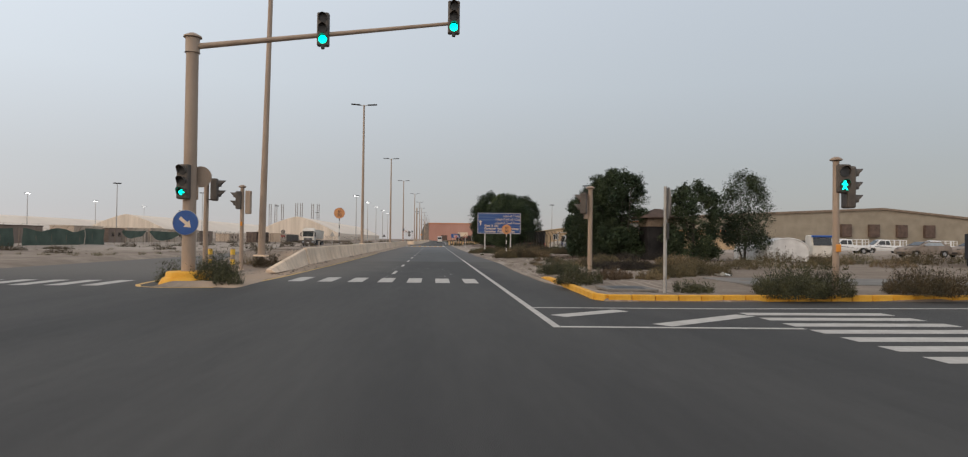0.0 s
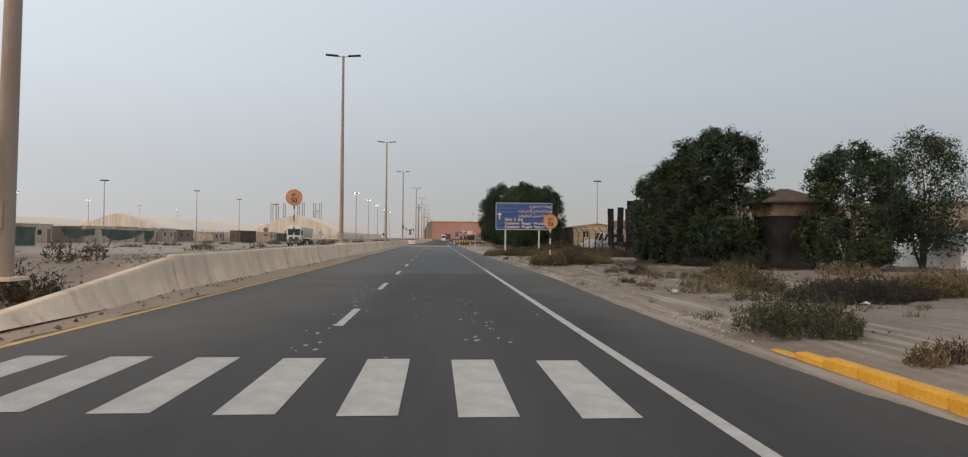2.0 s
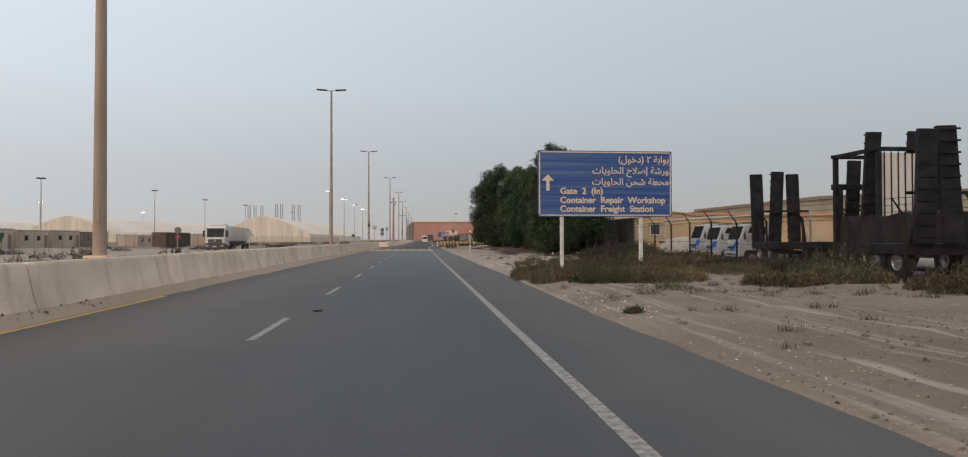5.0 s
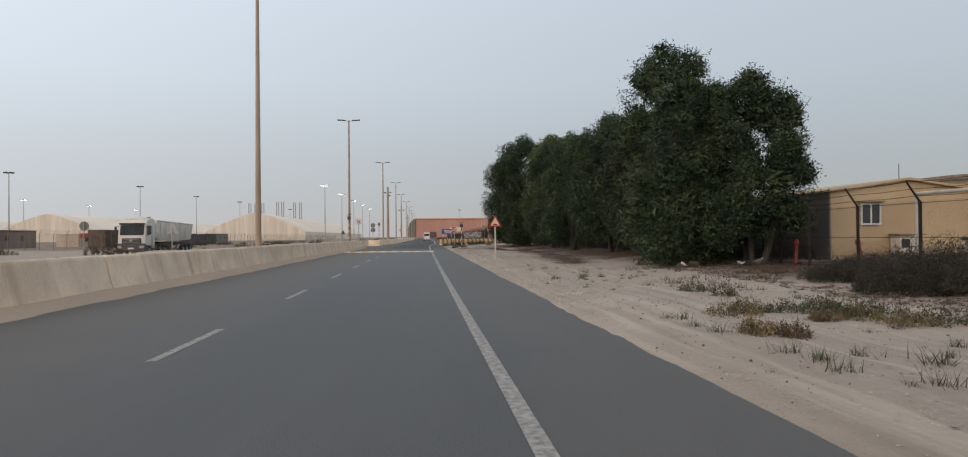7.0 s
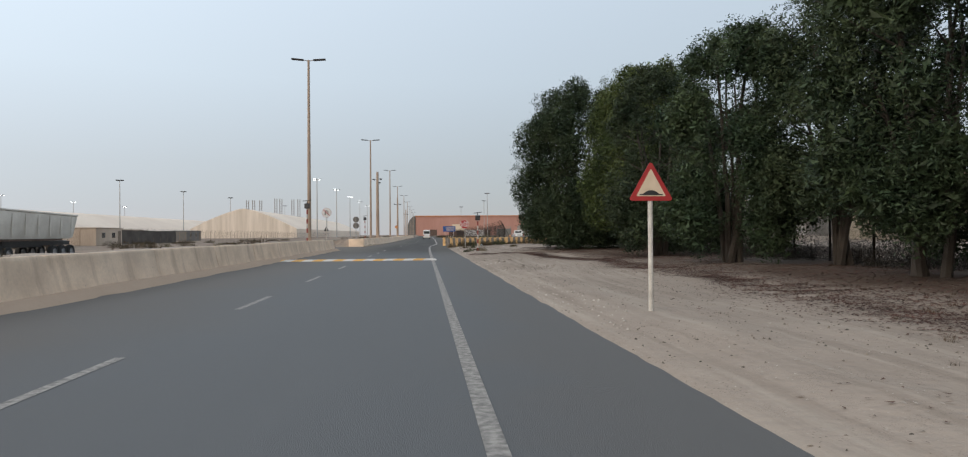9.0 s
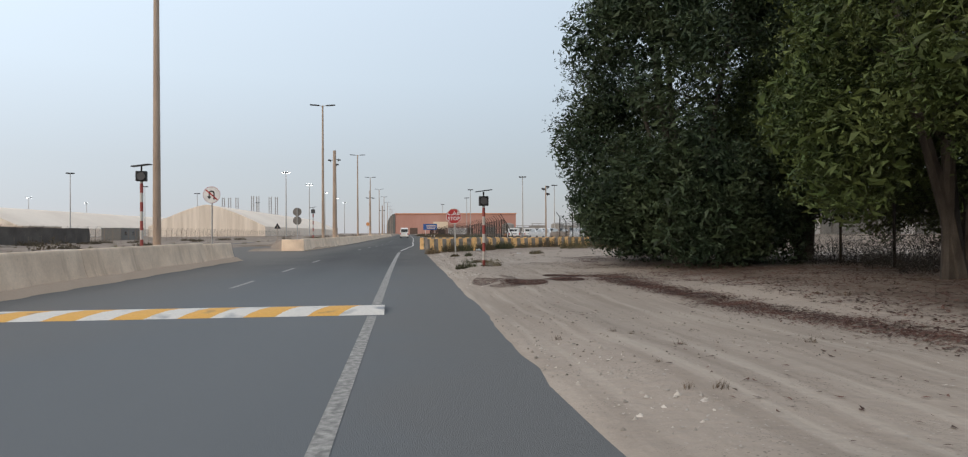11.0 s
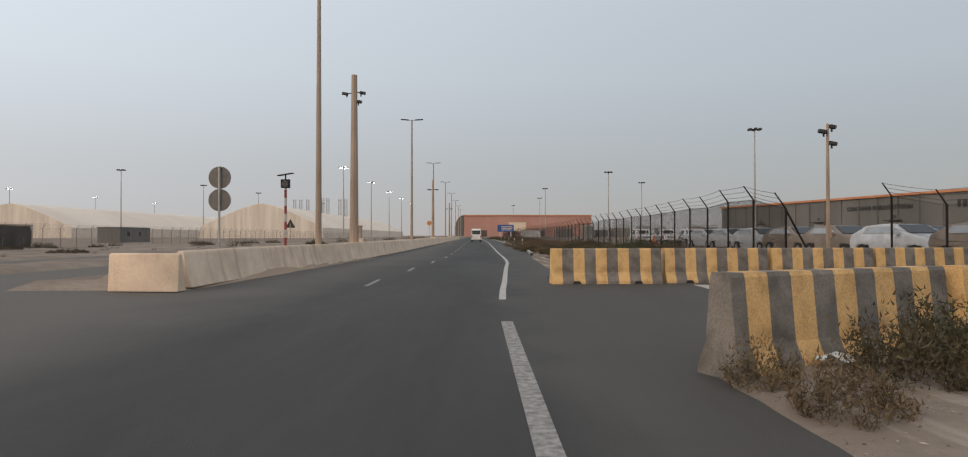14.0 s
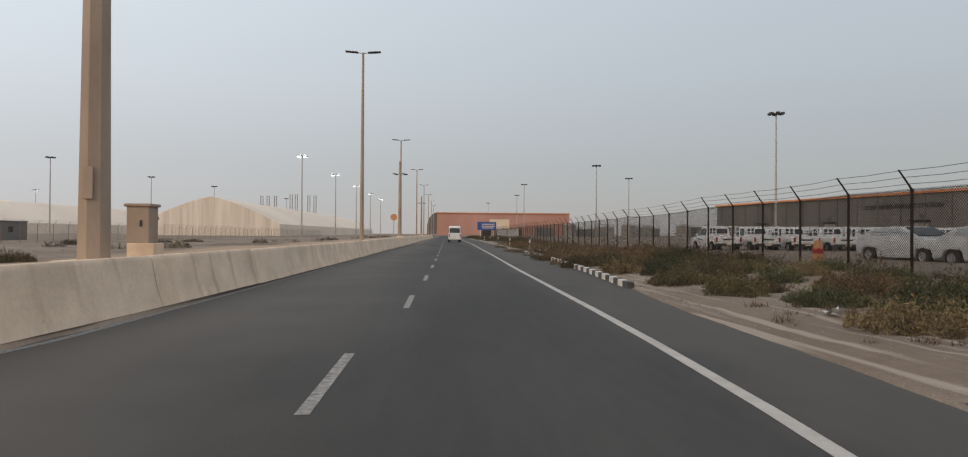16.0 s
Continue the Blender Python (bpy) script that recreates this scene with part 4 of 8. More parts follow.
ar.v = [(x * c - z * s - 0.02, y, x * s + z * c + 1.69) for x, y, z in ar.v]
part("arrow", ar, M["cream"], disc)
part("rim", round_geo().lathe([(0.34, -0.012), (0.355, 0.0), (0.34, 0.012)], seg=32), M["pole_grey"], disc).matrix_local = pose(-0.02, -0.22, 1.69, 90, 0, 0)
drum = round_geo().lathe([(0.0, 0.36), (0.60, 0.36), (0.64, 0.33), (0.66, 0.20), (0.74, 0.17), (0.78, 0.10), (0.84, 0.0), (0.84, -0.05)], seg=28)
solid("signal_base_plinth", drum, M["kerb_yellow"], "round yellow painted concrete plinth under a signal mast", "plinth", at=(-7.1, 20.0, 0.0))

sp = signal_pole(3.1, "beige signal pole with dusty signal seen from behind", (-7.2, 21.6, 0.05))
sp.scale = (1.06, 1.06, 1.06)
hang(signal_head(2, None), sp, (0.34, 0.0, 2.98), 100)
part("bracket", Geo().box((0.16, 0, 2.9), (0.2, 0.03, 0.03)).box((0.16, 0, 2.35), (0.2, 0.03, 0.03)), M["dark"], sp)
sp = signal_pole(3.14, "beige signal pole with two heads and back plate", (-7.37, 26.2, 0.06))
sp.scale = (1.04, 1.04, 1.04)
hang(signal_head(2, None), sp, (-0.22, 0.0, 2.95), -85)
part("back_plate", Geo().box((0.21, 0.05, 2.55), (0.2, 0.2, 0.86), 0.03), M["pole"], sp)
part("ribs", Geo().box((0.0, -0.075, 1.75), (0.07, 0.03, 0.16), 0.01), M["amber"], sp)
sp = signal_pole(3.0, "beige signal pole with signal head facing the side street", (4.85, 20.5, 0.06))
hang(signal_head(2, 0, lit_mat="red_lamp"), sp, (-0.30, 0.0, 2.82), -112)
part("bracket", Geo().box((-0.14, 0, 2.86), (0.2, 0.03, 0.03)).box((-0.14, 0, 2.1), (0.2, 0.03, 0.03)), M["dark"], sp)
part("back_plate", Geo().box((-0.13, 0.03, 2.4), (0.13, 0.13, 0.78), 0.03), M["pole"], sp)
sp = signal_pole(3.15, "beige pedestrian signal pole with lit green walking figure", (10.0, 15.9, 0.08))
sp.scale = (1.09, 1.09, 1.09)
hd = hang(signal_head(2, None, hood=0.1), sp, (0.13, -0.12, 3.02), -4)
fig = Geo().prism([(-0.02, 0.1), (0.02, 0.1), (0.03, 0.06), (0.07, -0.0), (0.05, -0.01), (0.02, 0.02), (0.025, -0.03), (0.06, -0.11), (0.03, -0.11), (0.0, -0.05), (-0.04, -0.11), (-0.065, -0.10), (-0.025, -0.02), (-0.03, 0.02), (-0.06, 0.0), (-0.07, 0.015), (-0.03, 0.07)], -0.03, -0.018, "y")
fig.v = [(x, y, z - 0.48) for x, y, z in fig.v]
part("walk_lens", fig, M["green_lamp"], hd, "lit green walking symbol")
hang(signal_head(3, None), sp, (0.42, 0.02, 2.98), 84)
part("push_button_box", Geo().box((0.0, -0.1, 1.1), (0.1, 0.08, 0.18), 0.02), M["amber"], sp)
ps = thing("sign_post", "grey steel post with round sign seen edge-on", "road sign", at=(5.72, 16.15, 0.08), rz=-17)
ps.scale = (1.1, 1.1, 1.1)
part("pole", round_geo().cyl((0, 0, 0), (0, 0, 2.44), 0.04, 0.04, 10), M["pole_grey"], ps)
part("round_sign", round_geo().cyl((0.055, 0, 2.06), (0.075, 0.002, 2.06), 0.36, 0.36, 28), M["sign_back"], ps, "grey back of a round sign")
part("plate", Geo().box((0.06, 0, 1.42), (0.03, 0.52, 0.36), 0.005), M["dark"], ps, "dark plate under the round sign")
for x, y in ((-6.85, 23.3), (-7.6, 23.3)):
    root = thing("bollard", "beige steel bollard with yellow bands in the median", "bollard", at=(x, y, 0.0), group="bollards")
    part("post", round_geo().lathe([(0, 1.0), (0.06, 0.99), (0.075, 0.95), (0.075, 0.0)]), M["pole"], root)
    for z in (0.86, 0.52):
        part("band", round_geo().lathe([(0.078, z + 0.09), (0.078, z - 0.09)]), M["yellow_bollard"], root)


# ---- plants ----
def leaf_tris(rng, pts, size, slim=0.5):
    """A small pointed leaf at each point, turned at random."""
    n = len(pts)
    d = rng.normal(size=(n, 3))
    d[:, 2] = d[:, 2] * 0.8 - 0.2
    d /= np.linalg.norm(d, axis=1)[:, None]
    e = np.cross(d, rng.normal(size=(n, 3)))
    e /= np.linalg.norm(e, axis=1)[:, None]
    s = (size * rng.uniform(0.6, 1.35, n))[:, None]
    v = np.stack([pts - d * s + e * s * slim * 0.4, pts + d * s, pts - d * s * 0.3 - e * s * slim], 1).reshape(-1, 3)
    return v, np.arange(3 * n).reshape(n, 3)


def limb_mesh(rng, h, w, trunks, thick=1.0):
    gg = round_geo()
    tips = []
    for k in range(trunks):
        a = rng.uniform(0, 6.28)
        p = Vector((rng.uniform(-0.3, 0.3), rng.uniform(-0.3, 0.3), -0.1))
        lean = Vector((math.cos(a), math.sin(a), 0)) * rng.uniform(0.1, 0.45)
        r = 0.055 * thick * h / 5 * rng.uniform(0.7, 1.25)
        for j in range(5):
            q = p + Vector((lean.x * h / 12 + rng.normal() * 0.07, lean.y * h / 12 + rng.normal() * 0.07, h * 0.15))
            gg.cyl(p, q, r, r * 0.78, 7, False)
            if j > 0:
                b = rng.uniform(0, 6.28)
                t = q + Vector((math.cos(b) * w * 0.2, math.sin(b) * w * 0.2, h * 0.08))
                gg.cyl(q, t, r * 0.5, r * 0.15, 5, False)
                tips.append(t)
            p, r = q, r * 0.78
        tips.append(p)
    return gg, tips


def tree(at, h, w, seed, label, leaves=16000, material="leaf", low=0.12, lobes=46, size=0.06, trunks=4, depth=None, gaps=0.35, group="verge trees", thick=1.0, spray=0.16, core=0.78, deep=7):
    """Trunks, limbs and a crown of many sprays of small leaves gathered in clumps."""
    rng = np.random.default_rng(seed)
    root = thing("tree", label, "tree", at=at, group=group)
    gg, tips = limb_mesh(rng, h, w, trunks, thick)
    part("trunk", gg, M["bark"], root)
    depth = depth or w

    def env(u):
        return np.where(u > 0.45, np.sqrt(np.maximum(0.03, 1 - (np.abs(u - 0.45) / 0.57) ** 2.2)), 0.84 + 0.16 * np.sin(u * 3.5))

    u = np.concatenate([rng.uniform(low, 0.97, lobes), rng.uniform(low, low + 0.2, lobes // 6)])
    lobes = len(u)
    a = rng.uniform(0, 6.28, lobes)
    rs = rng.uniform(0.09, 0.19, lobes) * (w + depth) / 2 * (1.0 - 0.35 * u)
    rr = np.maximum(env(u) * 0.5 * rng.uniform(0.78, 1.04, lobes) - rs / w, 0.02)
    top_r = rng.uniform(0.04, 0.34, 8)  # shoots that break the outline of the top
    u, a = np.concatenate([u, rng.uniform(0.92, 1.04, 8) - 0.55 * top_r]), np.concatenate([a, rng.uniform(0, 6.28, 8)])
    rs, rr = np.concatenate([rs, rng.uniform(0.06, 0.1, 8) * w]), np.concatenate([rr, top_r])
    lobes = len(u)
    cs = np.stack([rr * w * np.cos(a), rr * depth * np.sin(a), h * u * 0.96], -1)
    per = 20
    n1 = int(leaves * 0.78) // per
    pick = rng.choice(lobes, n1, p=rs**2 / (rs**2).sum())
    d = rng.normal(size=(n1, 3))
    d /= np.linalg.norm(d, axis=1)[:, None]
    rad = rng.uniform(0.0, 1.0, n1) ** 0.33
    p1 = cs[pick] + d * (rs[pick] * rad)[:, None] * np.array([1, 1, 1.2])
    n2 = leaves // per - n1
    u = rng.uniform(low + 0.02, 0.92, n2)
    a = rng.uniform(0, 6.28, n2)
    wob = 0.72 + 0.3 * vnoise(np.cos(a) * 4 + u * 9, np.sin(a) * 4 - u * 7, 1.1, seed + 3)
    q = np.sqrt(rng.uniform(0.1, 1, n2)) * env(u) * 0.5 * wob
    p2 = np.stack([q * w * np.cos(a), q * depth * np.sin(a), h * u], -1)
    p = np.concatenate([p1, p2])
    clump = vnoise(p[:, 0] * 3 + p[:, 2] * 2, p[:, 1] * 3 - p[:, 2] * 2.3, 0.9, seed)
    p = p[(clump > gaps * 0.7) & (p[:, 2] > 0.12)]
    leaf = np.repeat(p, per, 0) + rng.normal(size=(len(p) * per, 3)) * np.array([1, 1, 0.75]) * spray * rng.uniform(0.5, 1.0, (len(p) * per, 1))
    leaf = leaf[leaf[:, 2] > 0.05]
    n3 = leaves // deep  # coarse leaves deep inside each clump
    pick = rng.choice(lobes, n3, p=rs**2 / (rs**2).sum())
    d = rng.normal(size=(n3, 3))
    d /= np.linalg.norm(d, axis=1)[:, None]
    p3 = cs[pick] + d * (rs[pick] * core * rng.uniform(0, 1, n3) ** 0.4)[:, None] * np.array([1, 1, 1.2])
    p3 = p3[p3[:, 2] > 0.3]
    v, q = leaf_tris(rng, leaf, size)
    v3, q3 = leaf_tris(rng, p3, size * 2.4)
    v, q = np.concatenate([v, v3]), np.concatenate([q, q3 + len(v)])
    part("crown", fast_mesh("crown", v, q, M[material]), None, root)
    return root


DENSE = "dense dark green broad-leaved tree growing on the sandy verge"
row = [  # x, y, height, width
    (11.5, 49.9, 5.0, 3.5), (12.3, 46.9, 6.5, 4.0), (13.0, 45.6, 6.5, 4.5), (11.7, 48.4, 5.3, 3.6),
]
for k, (x, y, h, w) in enumerate(row):
    tree((x, y, 0.15), h, w, 10 + k, "bushy dark green tree with foliage down to the ground", 62000, low=0.02, size=0.06, spray=0.13)
tree((16.9, 42.5, 0.15), 5.3, 4.3, 21, "bushy grey-green tree beside a kiosk", 44000, "leaf2", 0.06, size=0.055, spray=0.12)
tree((21.0, 43.8, 0.15), 6.2, 4.1, 22, "open airy grey-green tree with visible branches", 34000, "leaf2", 0.18, 70, size=0.045, gaps=0.55, spray=0.2, core=1.1)
row = [
    (9.7, 90.8, 7.6, 4.4), (11.7, 89.2, 6.3, 3.9), (12.0, 94.0, 7.2, 5.0), (11.6, 98.6, 7.0, 5.2), (14.0, 101.0, 7.8, 5.6),
    (11.6, 104.6, 7.8, 5.2), (13.4, 110.0, 8.8, 5.8), (11.4, 112.6, 8.0, 5.2), (11.6, 119.5, 8.4, 5.6), (13.2, 126.0, 10.2, 7.6),
    (11.3, 134.1, 10.8, 8.8), (15.6, 134.6, 10.2, 7.4), (18.0, 131.0, 9.4, 6.4),
]
for k, (x, y, h, w) in enumerate(row):
    near = k in (9, 10, 11)
    tree((x, y, 0.2), h, w, 40 + k, DENSE if k not in (9, 11, 12) else "tall yellow-green broad-leaved tree on the sandy verge", (215000 if k == 10 else 115000) if near else 84000, "leaf3" if k in (9, 11, 12) else ("leaf" if k % 3 else "leaf2"), (0.05, 0.14, 0.1, 0.15, 0.16, 0.15, 0.17, 0.15, 0.10, 0.24, 0.06, 0.26, 0.16)[k], 64 if near else 50, 0.054 if near else 0.053, 6 if k > 3 else 4, thick=1.5, spray=0.15 if near else 0.14, gaps=0.12 if k > 8 else 0.4, core=0.95 if near else 0.78, deep=4 if near else 7)


def scrub_leaves(r, h, seed, n, blade=0.16, sy=None):
    """The corners of a low feathery desert bush: many thin upright twigs set with small leaves."""
    rng = np.random.default_rng(seed)
    sy = sy or r
    per = 14
    m = max(n // per, 8)
    a, q = rng.uniform(0, 6.28, m), np.sqrt(rng.uniform(0, 1, m))
    cx, cy = np.cos(a) * q * r, np.sin(a) * q * sy
    wob = 0.72 + 0.32 * vnoise(np.cos(a) * 2.2, np.sin(a) * 2.2, 0.8, seed)
    cx, cy = cx * wob, cy * wob
    top = h * np.sqrt(np.maximum(0.05, 1 - q**2)) * (0.5 + 0.75 * vnoise(cx * 3, cy * 3, 0.5, seed)) * rng.uniform(0.6, 1.1, m)
    u = rng.uniform(0.0, 1.0, (m, per)) ** 0.75
    lean = rng.normal(size=(m, 2)) * 0.18 + np.stack([np.cos(a), np.sin(a)], -1) * (0.32 * q)[:, None]
    p = np.stack([cx[:, None] + lean[:, :1] * top[:, None] * u, cy[:, None] + lean[:, 1:] * top[:, None] * u, top[:, None] * u], -1).reshape(-1, 3)
    p = p + rng.normal(size=p.shape) * 0.022
    n = len(p)
    d = rng.normal(size=(n, 3)) * 0.6 + np.array([0, 0, 0.75])
    d /= np.linalg.norm(d, axis=1)[:, None]
    e = np.cross(d, rng.normal(size=(n, 3)))
    e /= np.linalg.norm(e, axis=1)[:, None]
    s = (blade * rng.uniform(0.5, 1.3, n))[:, None]
    v = np.stack([p - e * s * 0.16, p + d * s, p + e * s * 0.14], 1).reshape(-1, 3)
    v[:, 2] = np.maximum(v[:, 2], 0.0)
    return v


def gz(x, y):
    return float(height(x, y))


bushes = [  # x, y, radius, height, material
    (4.65, 24.5, 0.8, 0.66, "scrub_green"), (4.05, 19.1, 0.6, 0.66, "scrub_green"), (4.6, 19.5, 0.45, 0.55, "scrub_green"),
    (8.6, 15.5, 1.0, 0.9, "scrub_green"), (9.5, 15.7, 0.85, 0.8, "scrub_green"), (12.2, 15.7, 0.95, 0.8, "scrub"), (13.3, 15.9, 0.7, 0.7, "scrub_green"),
    (8.4, 23.2, 0.9, 0.5, "scrub"), (10.0, 24.5, 1.2, 0.7, "scrub"), (6.25, 16.1, 0.4, 0.42, "scrub_green"), (4.25, 168.7, 0.32, 0.42, "scrub_green"), (6.7, 16.2, 0.34, 0.36, "scrub_green"), (11.6, 69.2, 1.2, 0.5, "scrub_dark"), (12.0, 66.3, 1.2, 0.6, "scrub_dark"), (11.7, 72.0, 1.1, 0.5, "scrub"), (12.1, 63.6, 1.2, 1.0, "scrub_green"), (11.3, 75.0, 1.0, 0.4, "scrub_dry"),
    (6.0, 21.8, 0.7, 0.45, "scrub_dry"), (7.2, 21.5, 0.6, 0.4, "scrub_dry"), (9.0, 30.0, 1.2, 0.6, "scrub"),
    (11.5, 30.5, 1.3, 0.65, "scrub_dry"), (13.5, 29.0, 1.2, 0.6, "scrub"), (16, 32, 1.5, 0.8, "scrub"), (18.5, 31, 1.4, 0.7, "scrub"),
    (8.2, 34.0, 0.8, 0.5, "scrub_dry"), (9.8, 38.0, 0.9, 0.5, "scrub"), (14.0, 38, 1.2, 0.6, "scrub_dry"),
    (5.0, 46.0, 0.9, 0.6, "scrub"), (6.2, 47.5, 1.2, 0.8, "scrub"), (7.6, 48.8, 1.0, 0.7, "scrub_dry"), (5.4, 49.5, 0.9, 0.6, "scrub_dry"),
    (4.4, 65.7, 0.6, 0.36, "scrub"), (4.9, 66.9, 0.9, 0.46, "scrub"), (5.5, 65.6, 0.9, 0.5, "scrub_green"), (6.8, 66.1, 1.1, 0.55, "scrub"), (7.9, 66.4, 1.1, 0.6, "scrub"), (5.0, 65.0, 0.7, 0.36, "scrub_dry"), (6.2, 64.9, 0.8, 0.42, "scrub"), (4.15, 64.6, 0.5, 0.34, "scrub"), (5.3, 63.9, 0.8, 0.4, "scrub_green"), (6.7, 63.8, 0.9, 0.44, "scrub"), (4.0, 66.6, 0.5, 0.34, "scrub_dry"), (4.35, 68.4, 0.75, 0.5, "scrub_green"), (4.0, 67.4, 0.5, 0.36, "scrub"), (5.3, 68.9, 0.9, 0.6, "scrub"), (6.4, 69.3, 1.0, 0.65, "scrub"), (7.6, 69.6, 1.1, 0.7, "scrub_green"), (8.8, 70.4, 1.2, 0.8, "scrub"), (7.9, 64.4, 0.9, 0.45, "scrub_dry"), (21, 39, 1.3, 0.9, "scrub"), (23.5, 38, 1.4, 0.8, "scrub_dry"), (26, 39.5, 1.5, 0.9, "scrub"), (28.5, 38, 1.4, 0.9, "scrub"), (31, 40, 1.5, 0.9, "scrub"), (24.5, 34, 1.2, 0.7, "scrub_dry"), (22, 36, 1.2, 0.7, "scrub"), (33.5, 39, 1.5, 0.9, "scrub"),
    (6.2, 68.2, 1.3, 0.5, "scrub"), (8.8, 68.0, 1.3, 0.5, "scrub_dry"), (7.2, 64.9, 0.7, 0.5, "scrub_dry"), (10.2, 66.0, 1.3, 0.45, "scrub"),
    (6.3, 60.7, 0.45, 0.42, "scrub_green"), (4.15, 56.9, 0.16, 0.2, "scrub_green"), (9.6, 62.0, 1.0, 0.45, "scrub"), (11.4, 62.0, 1.3, 0.5, "scrub"),
    (11.8, 66.5, 1.2, 0.5, "scrub"), (12.0, 58.5, 1.4, 0.6, "scrub"), (10.8, 71.0, 1.2, 0.42, "scrub_dry"), (8.3, 71.5, 1.1, 0.4, "scrub_dry"),
    (11.3, 78.0, 1.2, 0.6, "scrub_dark"), (12.2, 76.0, 1.1, 0.45, "scrub_dry"), (12.3, 81.0, 1.0, 0.9, "scrub"), (10.6, 74.6, 1.0, 0.7, "scrub"),
    (4.72, 136.6, 0.24, 0.42, "scrub_green"), (4.42, 136.35, 0.2, 0.26, "scrub_green"), (5.5, 136.5, 0.34, 0.3, "scrub"), (5.6, 139.6, 0.24, 0.2, "scrub_dry"), (5.3, 139.9, 0.2, 0.16, "scrub"),
    (4.95, 146.0, 0.2, 0.16, "scrub"), (5.6, 146.2, 0.2, 0.22, "scrub_green"), (5.3, 154.4, 0.6, 0.62, "scrub"), (6.2, 155.0, 0.6, 0.6, "scrub_green"), (4.3, 153.7, 0.4, 0.5, "scrub_dry"),
    (7.6, 155.6, 0.7, 0.6, "scrub"), (8.9, 156.2, 0.75, 0.55, "scrub_green"), (10.3, 156.6, 0.8, 0.45, "scrub"), (12.0, 157.4, 0.9, 0.6, "scrub"), (4.1, 154.6, 0.3, 0.5, "scrub_dry"),
    (9.0, 146.5, 0.4, 0.2, "scrub"), (13.4, 157.0, 1.1, 0.9, "scrub_green"), (14.6, 155.0, 1.0, 0.9, "scrub_green"), (15.4, 158.5, 1.0, 0.8, "scrub"),
    (-5.85, 19.2, 0.5, 0.62, "scrub_green"), (-6.25, 19.6, 0.55, 0.85, "scrub_green"), (-6.6, 20.8, 0.5, 0.95, "scrub_green"), (-7.9, 20.6, 0.4, 0.75, "scrub_green"), (-6.85, 27.6, 0.6, 0.75, "scrub"), (-7.6, 28.0, 0.5, 0.5, "scrub_dry"), (-8.0, 31.2, 0.7, 0.6, "scrub"),
    (-13.2, 34.0, 0.5, 0.3, "scrub"),
]
bushes += [(6.6, 176.2, 0.8, 0.5, "scrub"), (7.4, 178.4, 0.9, 0.55, "scrub_green"), (8.6, 176.8, 1.0, 0.5, "scrub_dry"), (6.1, 173.2, 0.45, 0.3, "scrub_dry"), (7.3, 174.0, 0.7, 0.42, "scrub"), (9.6, 179.0, 1.0, 0.6, "scrub"), (5.6, 170.4, 0.35, 0.3, "scrub_dry"), (10.4, 176.0, 1.0, 0.5, "scrub"), (13.6, 150.6, 1.0, 0.8, "scrub"), (15.0, 149.4, 1.1, 1.2, "scrub"), (16.6, 150.6, 1.0, 1.3, "scrub_green"), (17.6, 149.0, 1.1, 1.3, "scrub"), (15.8, 147.4, 1.0, 1.0, "scrub_green"), (18.8, 147.2, 1.2, 1.2, "scrub"), (14.0, 148.0, 0.9, 0.8, "scrub_dry"), (12.4, 152.6, 0.9, 0.6, "scrub"), (16.9, 147.6, 1.2, 0.8, "scrub_dry"), (14.2, 154.0, 1.0, 0.9, "scrub")]
